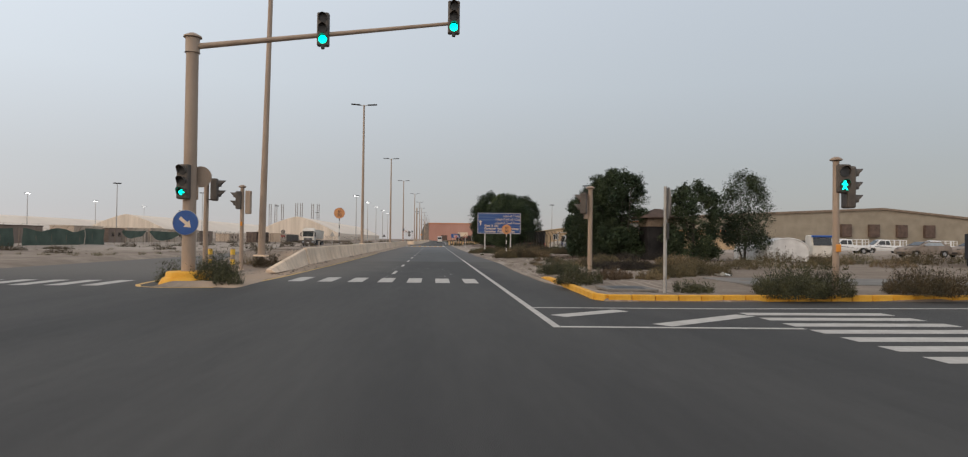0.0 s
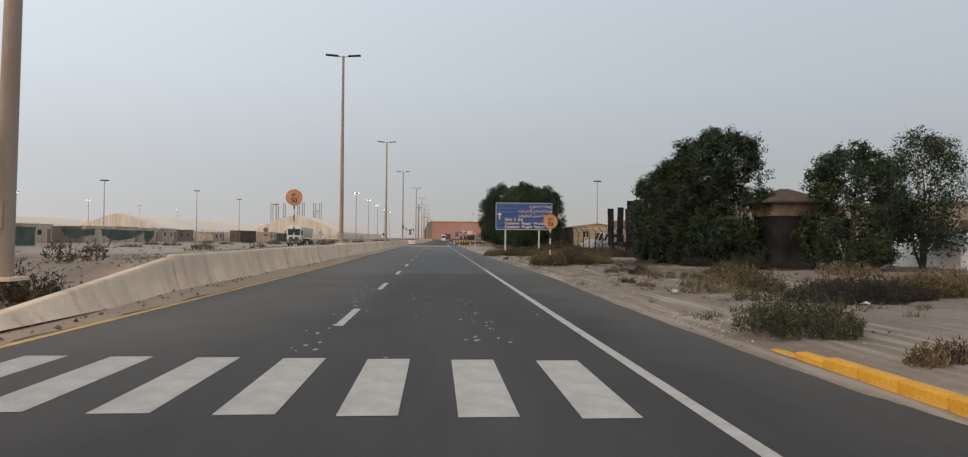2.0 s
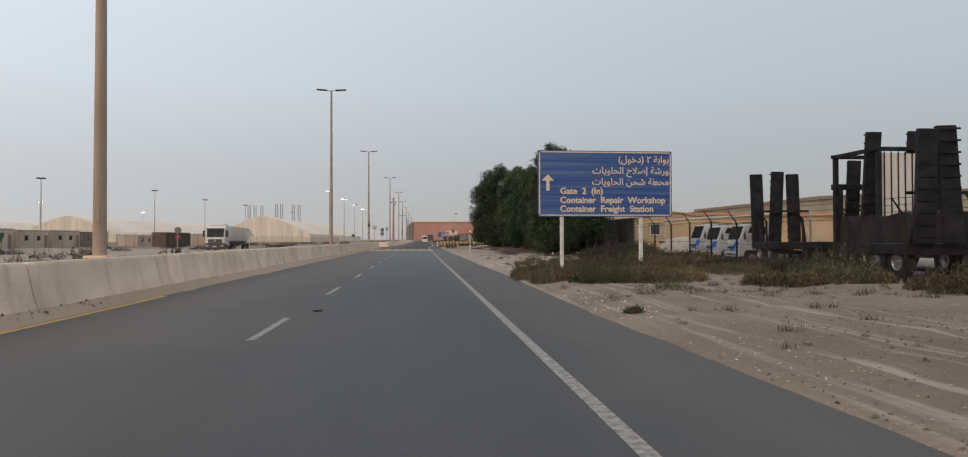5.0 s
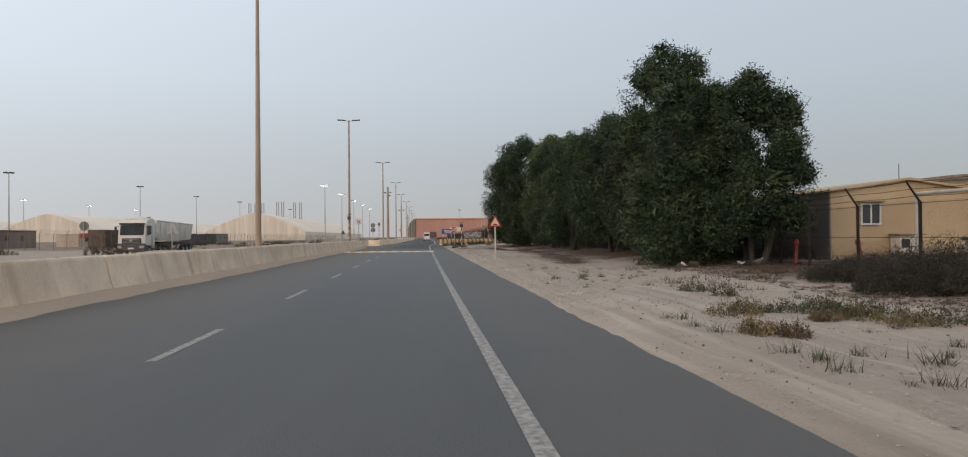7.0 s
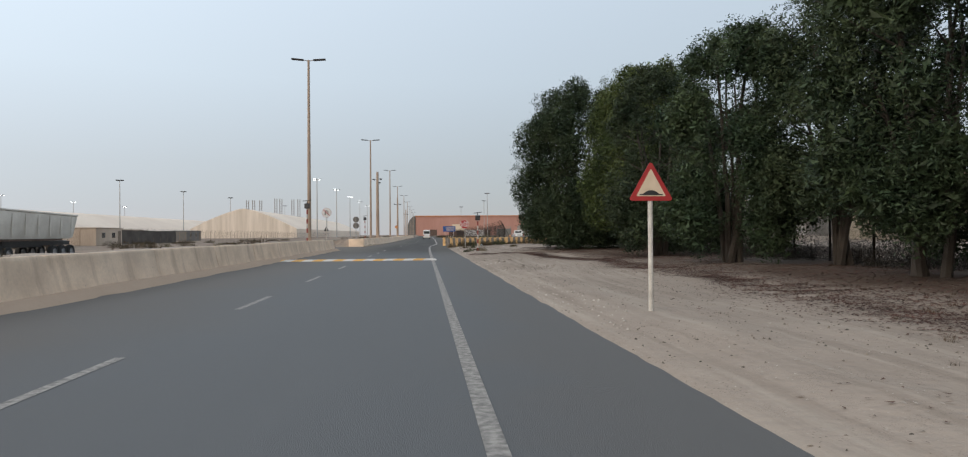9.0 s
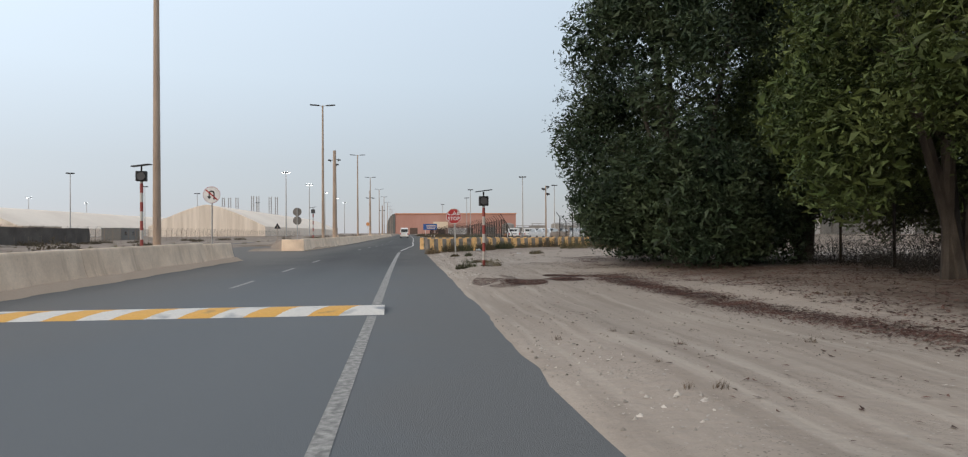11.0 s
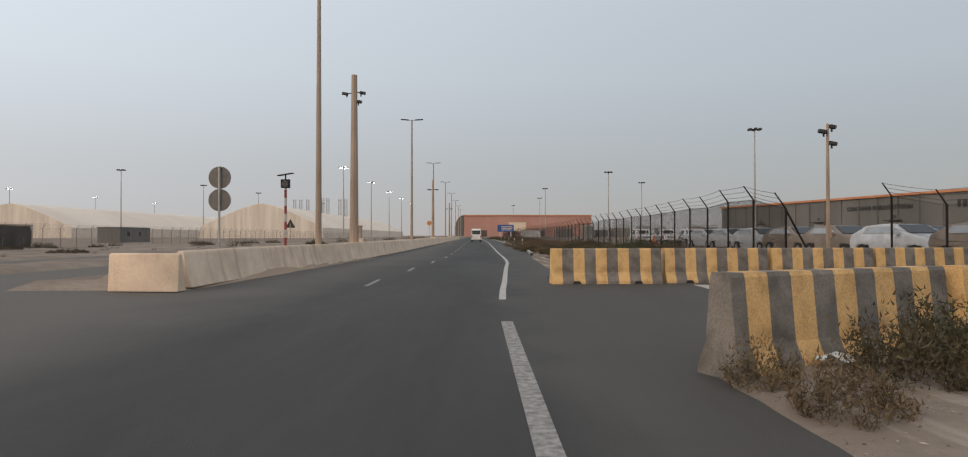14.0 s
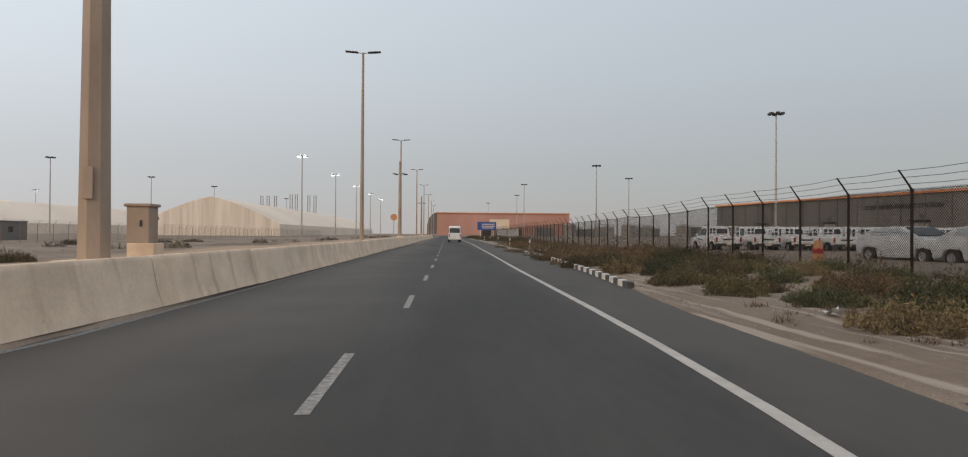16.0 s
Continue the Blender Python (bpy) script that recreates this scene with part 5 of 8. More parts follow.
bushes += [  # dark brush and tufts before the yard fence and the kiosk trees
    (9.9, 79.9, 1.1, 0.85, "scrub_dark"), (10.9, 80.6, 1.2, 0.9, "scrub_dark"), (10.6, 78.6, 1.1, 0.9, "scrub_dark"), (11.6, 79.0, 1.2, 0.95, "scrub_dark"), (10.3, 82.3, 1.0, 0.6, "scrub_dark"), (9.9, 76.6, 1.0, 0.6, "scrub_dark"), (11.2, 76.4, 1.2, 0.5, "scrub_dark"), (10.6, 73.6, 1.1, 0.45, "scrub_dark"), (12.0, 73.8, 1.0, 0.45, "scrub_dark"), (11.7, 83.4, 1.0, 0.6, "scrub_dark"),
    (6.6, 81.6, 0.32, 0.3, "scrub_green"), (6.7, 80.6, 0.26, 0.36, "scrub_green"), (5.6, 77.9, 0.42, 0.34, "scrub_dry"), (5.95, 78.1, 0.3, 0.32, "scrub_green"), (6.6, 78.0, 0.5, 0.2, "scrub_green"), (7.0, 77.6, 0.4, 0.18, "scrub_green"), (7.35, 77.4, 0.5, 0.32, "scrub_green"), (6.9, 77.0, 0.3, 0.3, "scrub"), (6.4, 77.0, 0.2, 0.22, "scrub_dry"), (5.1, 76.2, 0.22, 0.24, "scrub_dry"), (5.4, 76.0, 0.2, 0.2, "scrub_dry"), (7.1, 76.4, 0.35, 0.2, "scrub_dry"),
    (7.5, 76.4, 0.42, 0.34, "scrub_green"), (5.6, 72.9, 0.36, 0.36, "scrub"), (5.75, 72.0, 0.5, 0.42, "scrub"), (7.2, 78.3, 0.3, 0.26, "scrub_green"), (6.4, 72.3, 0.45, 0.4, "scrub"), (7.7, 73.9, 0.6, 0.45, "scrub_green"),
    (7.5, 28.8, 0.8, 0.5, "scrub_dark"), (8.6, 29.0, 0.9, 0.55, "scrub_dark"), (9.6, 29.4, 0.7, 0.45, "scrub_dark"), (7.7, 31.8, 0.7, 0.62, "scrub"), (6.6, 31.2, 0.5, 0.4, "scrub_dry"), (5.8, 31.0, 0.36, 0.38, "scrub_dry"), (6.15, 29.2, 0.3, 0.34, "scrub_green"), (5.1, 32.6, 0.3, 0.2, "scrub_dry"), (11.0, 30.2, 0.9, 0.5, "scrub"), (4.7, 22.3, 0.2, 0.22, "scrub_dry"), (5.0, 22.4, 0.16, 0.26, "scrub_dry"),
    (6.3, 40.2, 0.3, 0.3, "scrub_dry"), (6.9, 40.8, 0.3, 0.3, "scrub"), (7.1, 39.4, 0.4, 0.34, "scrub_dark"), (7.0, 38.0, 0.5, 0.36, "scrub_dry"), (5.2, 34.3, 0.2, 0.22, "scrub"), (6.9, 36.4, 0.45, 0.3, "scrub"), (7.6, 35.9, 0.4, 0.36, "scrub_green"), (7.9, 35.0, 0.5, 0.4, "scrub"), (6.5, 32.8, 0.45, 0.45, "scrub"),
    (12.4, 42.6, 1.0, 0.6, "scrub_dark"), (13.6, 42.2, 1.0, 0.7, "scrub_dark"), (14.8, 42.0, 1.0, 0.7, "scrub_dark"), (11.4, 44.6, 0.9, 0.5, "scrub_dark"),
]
for k in range(18):  # dark undergrowth along the fence, also standing in for the shade behind the trees
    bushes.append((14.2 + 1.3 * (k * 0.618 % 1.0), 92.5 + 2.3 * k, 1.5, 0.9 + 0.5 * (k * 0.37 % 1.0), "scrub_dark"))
rng0 = np.random.default_rng(5)
for k in range(120):  # scrub belt between kerb and fence past the side road
    y = 179.5 + k * 0.62
    x = 5.9 + 5.6 * (k * 0.618 % 1.0) + 0.02 * (y - 180) + (0.5 if y < 188 else 0.0)
    bushes.append((x, y, rng0.uniform(0.5, 1.1), rng0.uniform(0.3, 0.62), ("scrub_green", "scrub", "scrub_green", "scrub_green", "scrub", "scrub_dry", "scrub")[k % 7] if y < 203 else ("scrub", "scrub_dry", "scrub_dry")[k % 3]))
for k in range(46):  # drier tufts along the kerb farther on
    y = 196 + k * 1.15
    bushes.append((rng0.uniform(5.3, 7.2) + 0.02 * (y - 190), y, rng0.uniform(0.35, 0.75), rng0.uniform(0.25, 0.5), ("scrub_dry", "scrub", "scrub_dry")[k % 3]))
bushes += [(9.3, 181.6, 0.8, 1.0, "scrub_green"), (10.3, 182.6, 0.8, 0.95, "scrub_green"), (11.2, 181.2, 0.7, 0.9, "scrub"), (8.4, 184.3, 0.7, 0.75, "scrub_green"), (13.6, 187.5, 0.8, 1.0, "scrub_green"), (14.4, 195.0, 0.6, 0.6, "scrub_dry"), (13.9, 201.5, 0.5, 0.45, "scrub_dry")]
for k in range(30):
    y = 250 + k * 5
    bushes.append((rng0.uniform(8.5, 11.5), y, 2.0, 0.8, "scrub"))
for k in range(26):
    y = 34 + k * 9.5 + rng0.uniform(-3, 3)
    if not 140 < y < 172:
        bushes.append((rng0.uniform(-9.6, -8.2) + float(shift(y)), y, rng0.uniform(0.4, 0.9), rng0.uniform(0.25, 0.5), "scrub"))
for k in range(34):
    y = 40 + k * 7
    bushes.append((rng0.uniform(-42, -28), y, rng0.uniform(0.8, 1.8), rng0.uniform(0.4, 0.9), "scrub"))
LAB = {"scrub": "low olive desert shrub on sandy ground", "scrub_green": "low green salt bush on sandy ground", "scrub_dry": "dry brown desert shrub on sandy ground", "scrub_dark": "dark low brush on sandy ground"}
far_brush = collections.defaultdict(list)
for k, (x, y, r, h, m) in enumerate(bushes):
    dense = 146 < y < 159 and x < 10 or y < 21 or y < 26 and 3 < x < 11 or 63 < y < 69 and x < 8 or 176 < y < 194
    n = int(np.clip((9500 if dense else 4300) * r * r * (0.6 + h), 700, 14000) * (1.0 if -8 < x < 13 and y < 212 and not 90 < y < 132 else 0.25))
    blade = 0.062 if r < 0.6 or y < 26 or 146 < y < 159 or 63 < y < 69 or 176 < y < 194 else 0.09
    if r < 0.6 and y > 26:
        n, blade = int(n * 1.7), 0.046
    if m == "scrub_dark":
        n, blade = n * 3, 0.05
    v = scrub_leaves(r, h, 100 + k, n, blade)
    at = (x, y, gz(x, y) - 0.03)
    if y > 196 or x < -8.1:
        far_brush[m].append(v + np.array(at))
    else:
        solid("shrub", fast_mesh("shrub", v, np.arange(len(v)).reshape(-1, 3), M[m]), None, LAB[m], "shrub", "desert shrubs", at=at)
for m, lot in far_brush.items():
    v = np.concatenate(lot)
    solid("far_shrubs", fast_mesh("far_shrubs", v, np.arange(len(v)).reshape(-1, 3), M[m]), None, LAB[m].replace("shrub", "shrubs").replace("bush", "bushes"), "shrubs", kind="stuff")


def weeds(label, n, x0, x1, y0, y1, seed, material, hmax=0.16, clump=5.0):
    """Scattered small tufts, past counting."""
    rng = np.random.default_rng(seed)
    x, y = rng.uniform(x0, x1, n * 3), rng.uniform(y0, y1, n * 3)
    keep = (vnoise(x, y, clump, seed) > 0.5) & (paved(x, y) < -0.3)
    x, y = x[keep][:n], y[keep][:n]
    per = 40
    cx, cy = np.repeat(x, per), np.repeat(y, per)
    hh = np.repeat(rng.uniform(0.05, hmax, len(x)), per)
    a, lean = rng.uniform(0, 6.28, len(cx)), rng.uniform(0.2, 1.3, len(cx))
    base = np.stack([cx + rng.normal(size=len(cx)) * 0.4 * hh, cy + rng.normal(size=len(cx)) * 0.4 * hh, height(cx, cy) - 0.01], -1)
    tip = base + np.stack([np.cos(a) * lean * hh, np.sin(a) * lean * hh, hh], -1)
    hh = hh * rng.uniform(0.4, 1.0, len(cx))
    tip = base + (tip - base) * rng.uniform(0.4, 1.0, len(cx))[:, None]
    side = np.stack([-np.sin(a), np.cos(a), 0 * a], -1) * (0.035 * hh)[:, None]
    v = np.stack([base + side, tip, base - side], 1).reshape(-1, 3)
    solid("weeds", fast_mesh("weeds", v, np.arange(len(v)).reshape(-1, 3), M[material]), None, label, "weeds", kind="stuff")


weeds("small dry weed tufts on the sand", 300, 4.0, 12, 26, 92, 7, "scrub", 0.22)
weeds("small green weed tufts on the sand", 220, 4.2, 12, 44, 92, 8, "scrub_green", 0.2)
weeds("sparse weeds on the side verge", 160, 4.2, 14, 92, 152, 9, "scrub_dry", 0.1)
weeds("dry weeds on the fence verge", 500, 5.6, 14, 178, 230, 10, "scrub_dry", 0.22, 3)
weeds("dry weeds on the median and far verge", 400, -40, -7, 26, 230, 11, "scrub", 0.35, 7)


def flat_litter(label, n, x0, x1, y0, y1, seed, material, size, thresh=0.55, cell=3.0, lo=0.2, band=None, heaps=None):
    """Fallen leaves or small stones lying on the ground, past counting."""
    rng = np.random.default_rng(seed)
    x, y = rng.uniform(x0, x1, n * 4), rng.uniform(y0, y1, n * 4)
    if band:
        mid = np.interp(y, [b[0] for b in band], [b[1] for b in band])
        x = mid + rng.normal(size=len(x)) * 0.42 * (0.5 + vnoise(y, 0 * y, 2.5, seed))
    if heaps:
        k = rng.integers(0, len(heaps), len(x))
        hx, hy, rx_, ry_ = np.array(heaps).T
        a, q = rng.uniform(0, 6.28, len(x)), np.sqrt(rng.uniform(0, 1, len(x)))
        x, y = hx[k] + np.cos(a) * q * rx_[k], hy[k] + np.sin(a) * q * ry_[k]
    keep = (vnoise(x, y, cell, seed) + 0.25 * vnoise(x, y, 0.5, seed + 1) > thresh) & (paved(x, y) < -0.2)
    x, y = x[keep][:n], y[keep][:n]
    m = len(x)
    p = np.stack([x, y, height(x, y) + 0.006], -1)
    a, s = rng.uniform(0, 6.28, m), size * rng.uniform(0.5, 1.4, m)
    d = np.stack([np.cos(a), np.sin(a), rng.uniform(-lo, lo, m)], -1) * s[:, None]
    e = np.stack([-np.sin(a), np.cos(a), rng.uniform(-lo, lo, m)], -1) * (0.55 * s)[:, None]
    v = np.stack([p - d, p + e, p + d - e * 0.5], 1) + np.array([0, 0, 0.008])
    solid("fallen_leaves" if material == "litter" else "pebbles", fast_mesh("litter", v.reshape(-1, 3), np.arange(3 * m).reshape(-1, 3), M[material]), None, label, "litter", kind="stuff")


flat_litter("band of reddish brown fallen leaves beside the trees", 48000, 7.0, 10, 95, 131.5, 31, "litter", 0.032, 0.3, 4.5, band=((95, 7.4), (99.5, 8.0), (104, 8.5), (110, 8.8), (118, 8.6), (124, 7.7), (128, 7.5), (132, 7.7)))
flat_litter("reddish brown fallen leaves under the trees", 60000, 8.8, 16, 84, 141, 35, "litter", 0.042, 0.48, 3.5)
flat_litter("patch of brown fallen leaves on sand", 15000, 4, 8, 128, 133, 32, "litter", 0.026, 0.42, 0.8, heaps=((4.75, 130.0, 0.6, 1.9), (5.3, 129.3, 0.45, 1.1), (6.3, 129.8, 0.45, 0.8), (6.6, 131.2, 0.5, 0.5)))
flat_litter("single dead leaves strewn over the sand", 5200, 4.2, 12, 70, 156, 39, "litter", 0.03, 0.52, 2.0)
flat_litter("brown fallen leaves by the verge trees", 6500, 7.0, 12, 128, 139, 36, "litter", 0.032, 0.6, 1.4)
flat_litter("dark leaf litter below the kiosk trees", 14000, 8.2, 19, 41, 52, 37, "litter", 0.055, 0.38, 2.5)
flat_litter("dark leaf litter and trash below the yard trees", 12000, 8.6, 14, 76, 92, 38, "litter", 0.055, 0.42, 2.5)
flat_litter("scattered pale pebbles on sand", 16000, 3.8, 12, 14, 100, 33, "pebble", 0.02, 0.3)
flat_litter("scattered pebbles on the verge", 9000, 3.8, 14, 100, 215, 34, "pebble", 0.02, 0.3)


def clods(label, n, x0, x1, y0, y1, seed, size, material="clod"):
    """Small stones and clods of earth, past counting."""
    rng = np.random.default_rng(seed)
    x, y = rng.uniform(x0, x1, n * 3), rng.uniform(y0, y1, n * 3)
    keep = (paved(x, y) < -0.12) & (vnoise(x, y, 2.2, seed) > 0.42)
    x, y = x[keep][:n], y[keep][:n]
    m = len(x)
    c = np.stack([x, y, height(x, y)], -1)
    s = size * rng.uniform(0.4, 1.0, m) ** 2
    axes = np.array([(1, 0, 0), (0, 1, 0), (-1, 0, 0), (0, -1, 0), (0, 0, 0.8), (0, 0, -0.3)])
    a = rng.uniform(0, 6.28, m)
    px = axes[None, :, 0] * np.cos(a)[:, None] - axes[None, :, 1] * np.sin(a)[:, None]
    py = axes[None, :, 0] * np.sin(a)[:, None] + axes[None, :, 1] * np.cos(a)[:, None]
    p = np.stack([px, py, np.repeat(axes[None, :, 2], m, 0)], -1) * s[:, None, None] * rng.uniform(0.35, 1.5, (m, 6, 1))
    v = (c[:, None] + p).reshape(-1, 3)
    f = np.array([(0, 1, 4), (1, 2, 4), (2, 3, 4), (3, 0, 4)])
    q = (np.arange(m)[:, None, None] * 6 + f[None]).reshape(-1, 3)
    solid("stones", fast_mesh("stones", v, q, M[material]), None, label, "stones", kind="stuff")


clods("small dark stones and clods on the sandy verge", 8000, 3.5, 10, 24, 70, 61, 0.028)
clods("small clods of earth scattered over pale sand", 11000, 3.7, 10, 70, 156, 62, 0.021)
clods("small stones along the fence verge", 6000, 4.6, 10, 168, 206, 63, 0.026)
clods("small stones and rubble on the median sand", 3000, -9.5, -5.3, 24, 60, 64, 0.05)
clods("grit swept along the road edge", 2600, 3.3, 4.6, 24, 150, 65, 0.03, "pebble")


# ---- lettering ----
FORMS = {"ب": "ﺏﺐﺒﺑ", "و": "ﻭﻮﻮﻭ", "ا": "ﺍﺎﺎﺍ", "ة": "ﺓﺔﺔﺓ", "د": "ﺩﺪﺪﺩ", "خ": "ﺥﺦﺨﺧ", "ل": "ﻝﻞﻠﻟ", "ر": "ﺭﺮﺮﺭ", "ش": "ﺵﺶﺸﺷ", "إ": "ﺇﺈﺈﺇ", "ص": "ﺹﺺﺼﺻ", "ح": "ﺡﺢﺤﺣ", "ي": "ﻱﻲﻴﻳ", "ت": "ﺕﺖﺘﺗ", "م": "ﻡﻢﻤﻣ", "ط": "ﻁﻂﻄﻃ", "ن": "ﻥﻦﻨﻧ", "ق": "ﻕﻖﻘﻗ", "ف": "ﻑﻒﻔﻓ"}
STOPS = "واةدرإ"


def arabic(text):
    """Joined letter forms, in the order in which they stand from left to right."""
    out = []
    for word in text.split(" "):
        if not any(c in FORMS for c in word):
            out.append(word)
            continue
        core, shaped, i = word.strip("()"), [], 0
        while i < len(core):
            c = core[i]
            before = i > 0 and core[i - 1] in FORMS and core[i - 1] not in STOPS
            if core[i : i + 2] == "لا":
                shaped.append("ﻼ" if before else "ﻻ")
                i += 2
                continue
            after = c not in STOPS and i + 1 < len(core)
            shaped.append(FORMS[c][(2 if after else 1) if before else (3 if after else 0)])
            i += 1
        body = "".join(reversed(shaped))
        out.append(("(" + body + ")") if word.startswith("(") else body)
    return " ".join(reversed(out))


def loose_letters(me):
    """The line of text cut into its letters; dots stay with the letter that they belong to."""
    link = list(range(len(me.vertices)))

    def root_of(i):
        while link[i] != i:
            link[i] = link[link[i]]
            i = link[i]
        return i

    for e in me.edges:
        link[root_of(e.vertices[0])] = root_of(e.vertices[1])
    lumps = {}
    for q in me.polygons:
        lumps.setdefault(root_of(q.vertices[0]), []).append(q)
    spans_ = []
    for faces in lumps.values():
        xs = [me.vertices[i].co.x for q in faces for i in q.vertices]
        spans_.append([min(xs), max(xs), faces])
    spans_.sort(key=lambda r: r[0])
    joined = []
    for a, b, faces in spans_:
        if joined and a < joined[-1][1] - 0.3 * min(b - a, joined[-1][1] - joined[-1][0]):
            joined[-1][1] = max(joined[-1][1], b)
            joined[-1][2] += faces
        else:
            joined.append([a, b, list(faces)])
    for _, _, faces in joined:
        ids = sorted({i for q in faces for i in q.vertices})
        at_ = {i: k for k, i in enumerate(ids)}
        out = bpy.data.meshes.new("letter")
        out.from_pydata([tuple(me.vertices[i].co) for i in ids], [], [[at_[i] for i in q.vertices] for q in faces])
        out.materials.append(me.materials[0])
        yield out


def letters(text, size, material, parent, at, align="LEFT", name="lettering", rx=90, rz=0, bold=0.0, wide=1.0, thick=0.002, label="", apart=False):
    cu = bpy.data.curves.new(name, "FONT")
    cu.body, cu.size, cu.align_x, cu.resolution_u, cu.extrude, cu.offset = text, size, align, 3, thick, bold
    tmp = new(name, cu)
    me = bpy.data.meshes.new_from_object(tmp.evaluated_get(bpy.context.evaluated_depsgraph_get()))
    bpy.data.objects.remove(tmp)
    bpy.data.curves.remove(cu)
    me.materials.clear()
    me.materials.append(material)
    place = pose(*at, rx, 0, rz) @ Matrix.Diagonal((wide, 1, 1, 1))
    if apart:
        for piece in loose_letters(me):
            ob = new("letter", piece)
            ob.parent, ob.matrix_local = parent, place
        return None
    ob = new(name, me)
    ob.parent, ob.matrix_local = parent, place
    return tagged(ob, label)


# ---- signs ----
def gantry_sign():
    root = thing("direction_sign", "faded blue direction sign on two pale posts in scrub", "road sign", at=(6.58, 67.15, 0.15))
    W, z0, z1 = 2.2, 1.85, 3.97
    for x in (-1.42, 1.18):
        part("post", Geo().box((x, 0.06, 0.95), (0.11, 0.11, 2.9), 0.015), M["kerb_white"], root, "weathered pale steel post")
    panel = part("panel", Geo().box((0, 0, (z0 + z1) / 2), (2 * W, 0.04, z1 - z0), 0.008), M["blue"], root, "faded striped blue panel")
    b = 0.035
    fr = Geo().box((0, -0.024, z1 - 0.05), (2 * W - 0.12, 0.006, b)).box((0, -0.024, z0 + 0.05), (2 * W - 0.12, 0.006, b))
    fr.box((-W + 0.05, -0.024, (z0 + z1) / 2), (b, 0.006, z1 - z0 - 0.16)).box((W - 0.05, -0.024, (z0 + z1) / 2), (b, 0.006, z1 - z0 - 0.16))
    for sx in (-1, 1):
        for sz in (0, 1):
            fr.box((sx * (W - 0.065), -0.024, (z1 - 0.065) if sz else (z0 + 0.065)), (0.075, 0.006, b), ry=sx * (45 if sz else -45))
    part("border", fr, M["cream"], panel)
    ar = Geo().prism([(-1.93, 2.68), (-1.83, 2.68), (-1.83, 3.0), (-1.68, 3.0), (-1.88, 3.2), (-2.08, 3.0), (-1.93, 3.0)], -0.03, -0.022, "y")
    part("arrow", ar, M["cream"], panel)
    for text, z in (("بوابة ٢ (دخول)", 3.60), ("ورشة إصلاح الحاويات", 3.24), ("محطة شحن الحاويات", 2.88)):
        letters(arabic(text), 0.30, M["cream"], panel, (W - 0.09, -0.026, z), "RIGHT", bold=0.004, apart=True)
    for text, z in (("Gate  2  (In)", 2.58), ("Container  Repair  Workshop", 2.29), ("Container  Freight  Station", 2.01)):
        letters(text, 0.283, M["cream"], panel, (-1.49, -0.026, z), bold=0.008, wide=1.0, apart=True)
    part("backing_rail", Geo().box((0, 0.035, z0 + 0.4), (2 * W - 0.2, 0.03, 0.06)).box((0, 0.035, z1 - 0.4), (2 * W - 0.2, 0.03, 0.06)), M["pole_grey"], root)


gantry_sign()


def speed_sign(at, r, zc, stripes=True, rz=0):
    root = thing("speed_limit_sign", "round faded orange speed limit sign on striped post", "road sign", at=at, rz=rz, group="speed limit signs")
    n = int(zc / 0.28)
    for k in range(n + 1):
        part("post_band", round_geo().cyl((0, 0.02, k * zc / (n + 1)), (0, 0.02, (k + 1) * zc / (n + 1)), 0.03, 0.03, 10), M["black"] if k % 2 else M["kerb_white"], root)
    d = part("disc", round_geo().cyl((0, -0.02, zc), (0, 0.0, zc), r, r, 32), M["orange_sign"], root)
    ring = round_geo().lathe([(r * 0.90, -0.004), (r, -0.004), (r + 0.008, 0.0), (r, 0.006)], seg=36)
    part("ring", ring, M["red"], d, "faded red border ring").matrix_local = pose(0, -0.022, zc, 90, 0, 0)
    letters("50", r * 0.78, M["black"], d, (0, -0.023, zc - r * 0.62), "CENTER", bold=0.006)
    letters("٥٠", r * 0.78, M["black"], d, (0, -0.023, zc + r * 0.12), "CENTER", bold=0.006)


speed_sign((-6.5, 46.6, 0.72), 0.36, 2.38)
speed_sign((5.04, 46.2, 0.08), 0.33, 2.05)

hs = thing("hump_warning_sign", "triangular red-bordered speed hump warning sign on post", "road sign", at=(4.83, 101.5, 0.0))
part("post", round_geo().cyl((0, 0.03, -0.05), (0, 0.03, 2.2), 0.036, 0.036, 12), M["kerb_white"], hs)


def rounded_tri(w, h, r, n=5):
    """A triangle, tip up, its centre at the base's middle, with round corners."""
    cs = [(-w / 2 + r * 1.6, r), (w / 2 - r * 1.6, r), (0, h - r * 2)]
    out = []
    for (x, z), a0 in zip(cs, (150, 270, 30)):
        out += [(x + r * math.cos(radians(a0 + 120 * i / n)), z + r * math.sin(radians(a0 + 120 * i / n))) for i in range(n + 1)]
    return out


tri = part("plate", Geo().prism([(x, z + 1.72) for x, z in rounded_tri(0.66, 0.58, 0.03)], -0.012, 0.0, "y"), M["red"], hs)
part("face", Geo().prism([(x, z + 1.785) for x, z in rounded_tri(0.44, 0.40, 0.012)], -0.016, -0.0125, "y"), M["cream"], tri)
part("symbol", Geo().prism([(-0.17, 1.80), (0.17, 1.80), (0.17, 1.815), (0.12, 1.82), (0.08, 1.85), (0.03, 1.87), (-0.03, 1.87), (-0.08, 1.85), (-0.12, 1.82), (-0.17, 1.815)], -0.02, -0.0165, "y"), M["black"], tri)

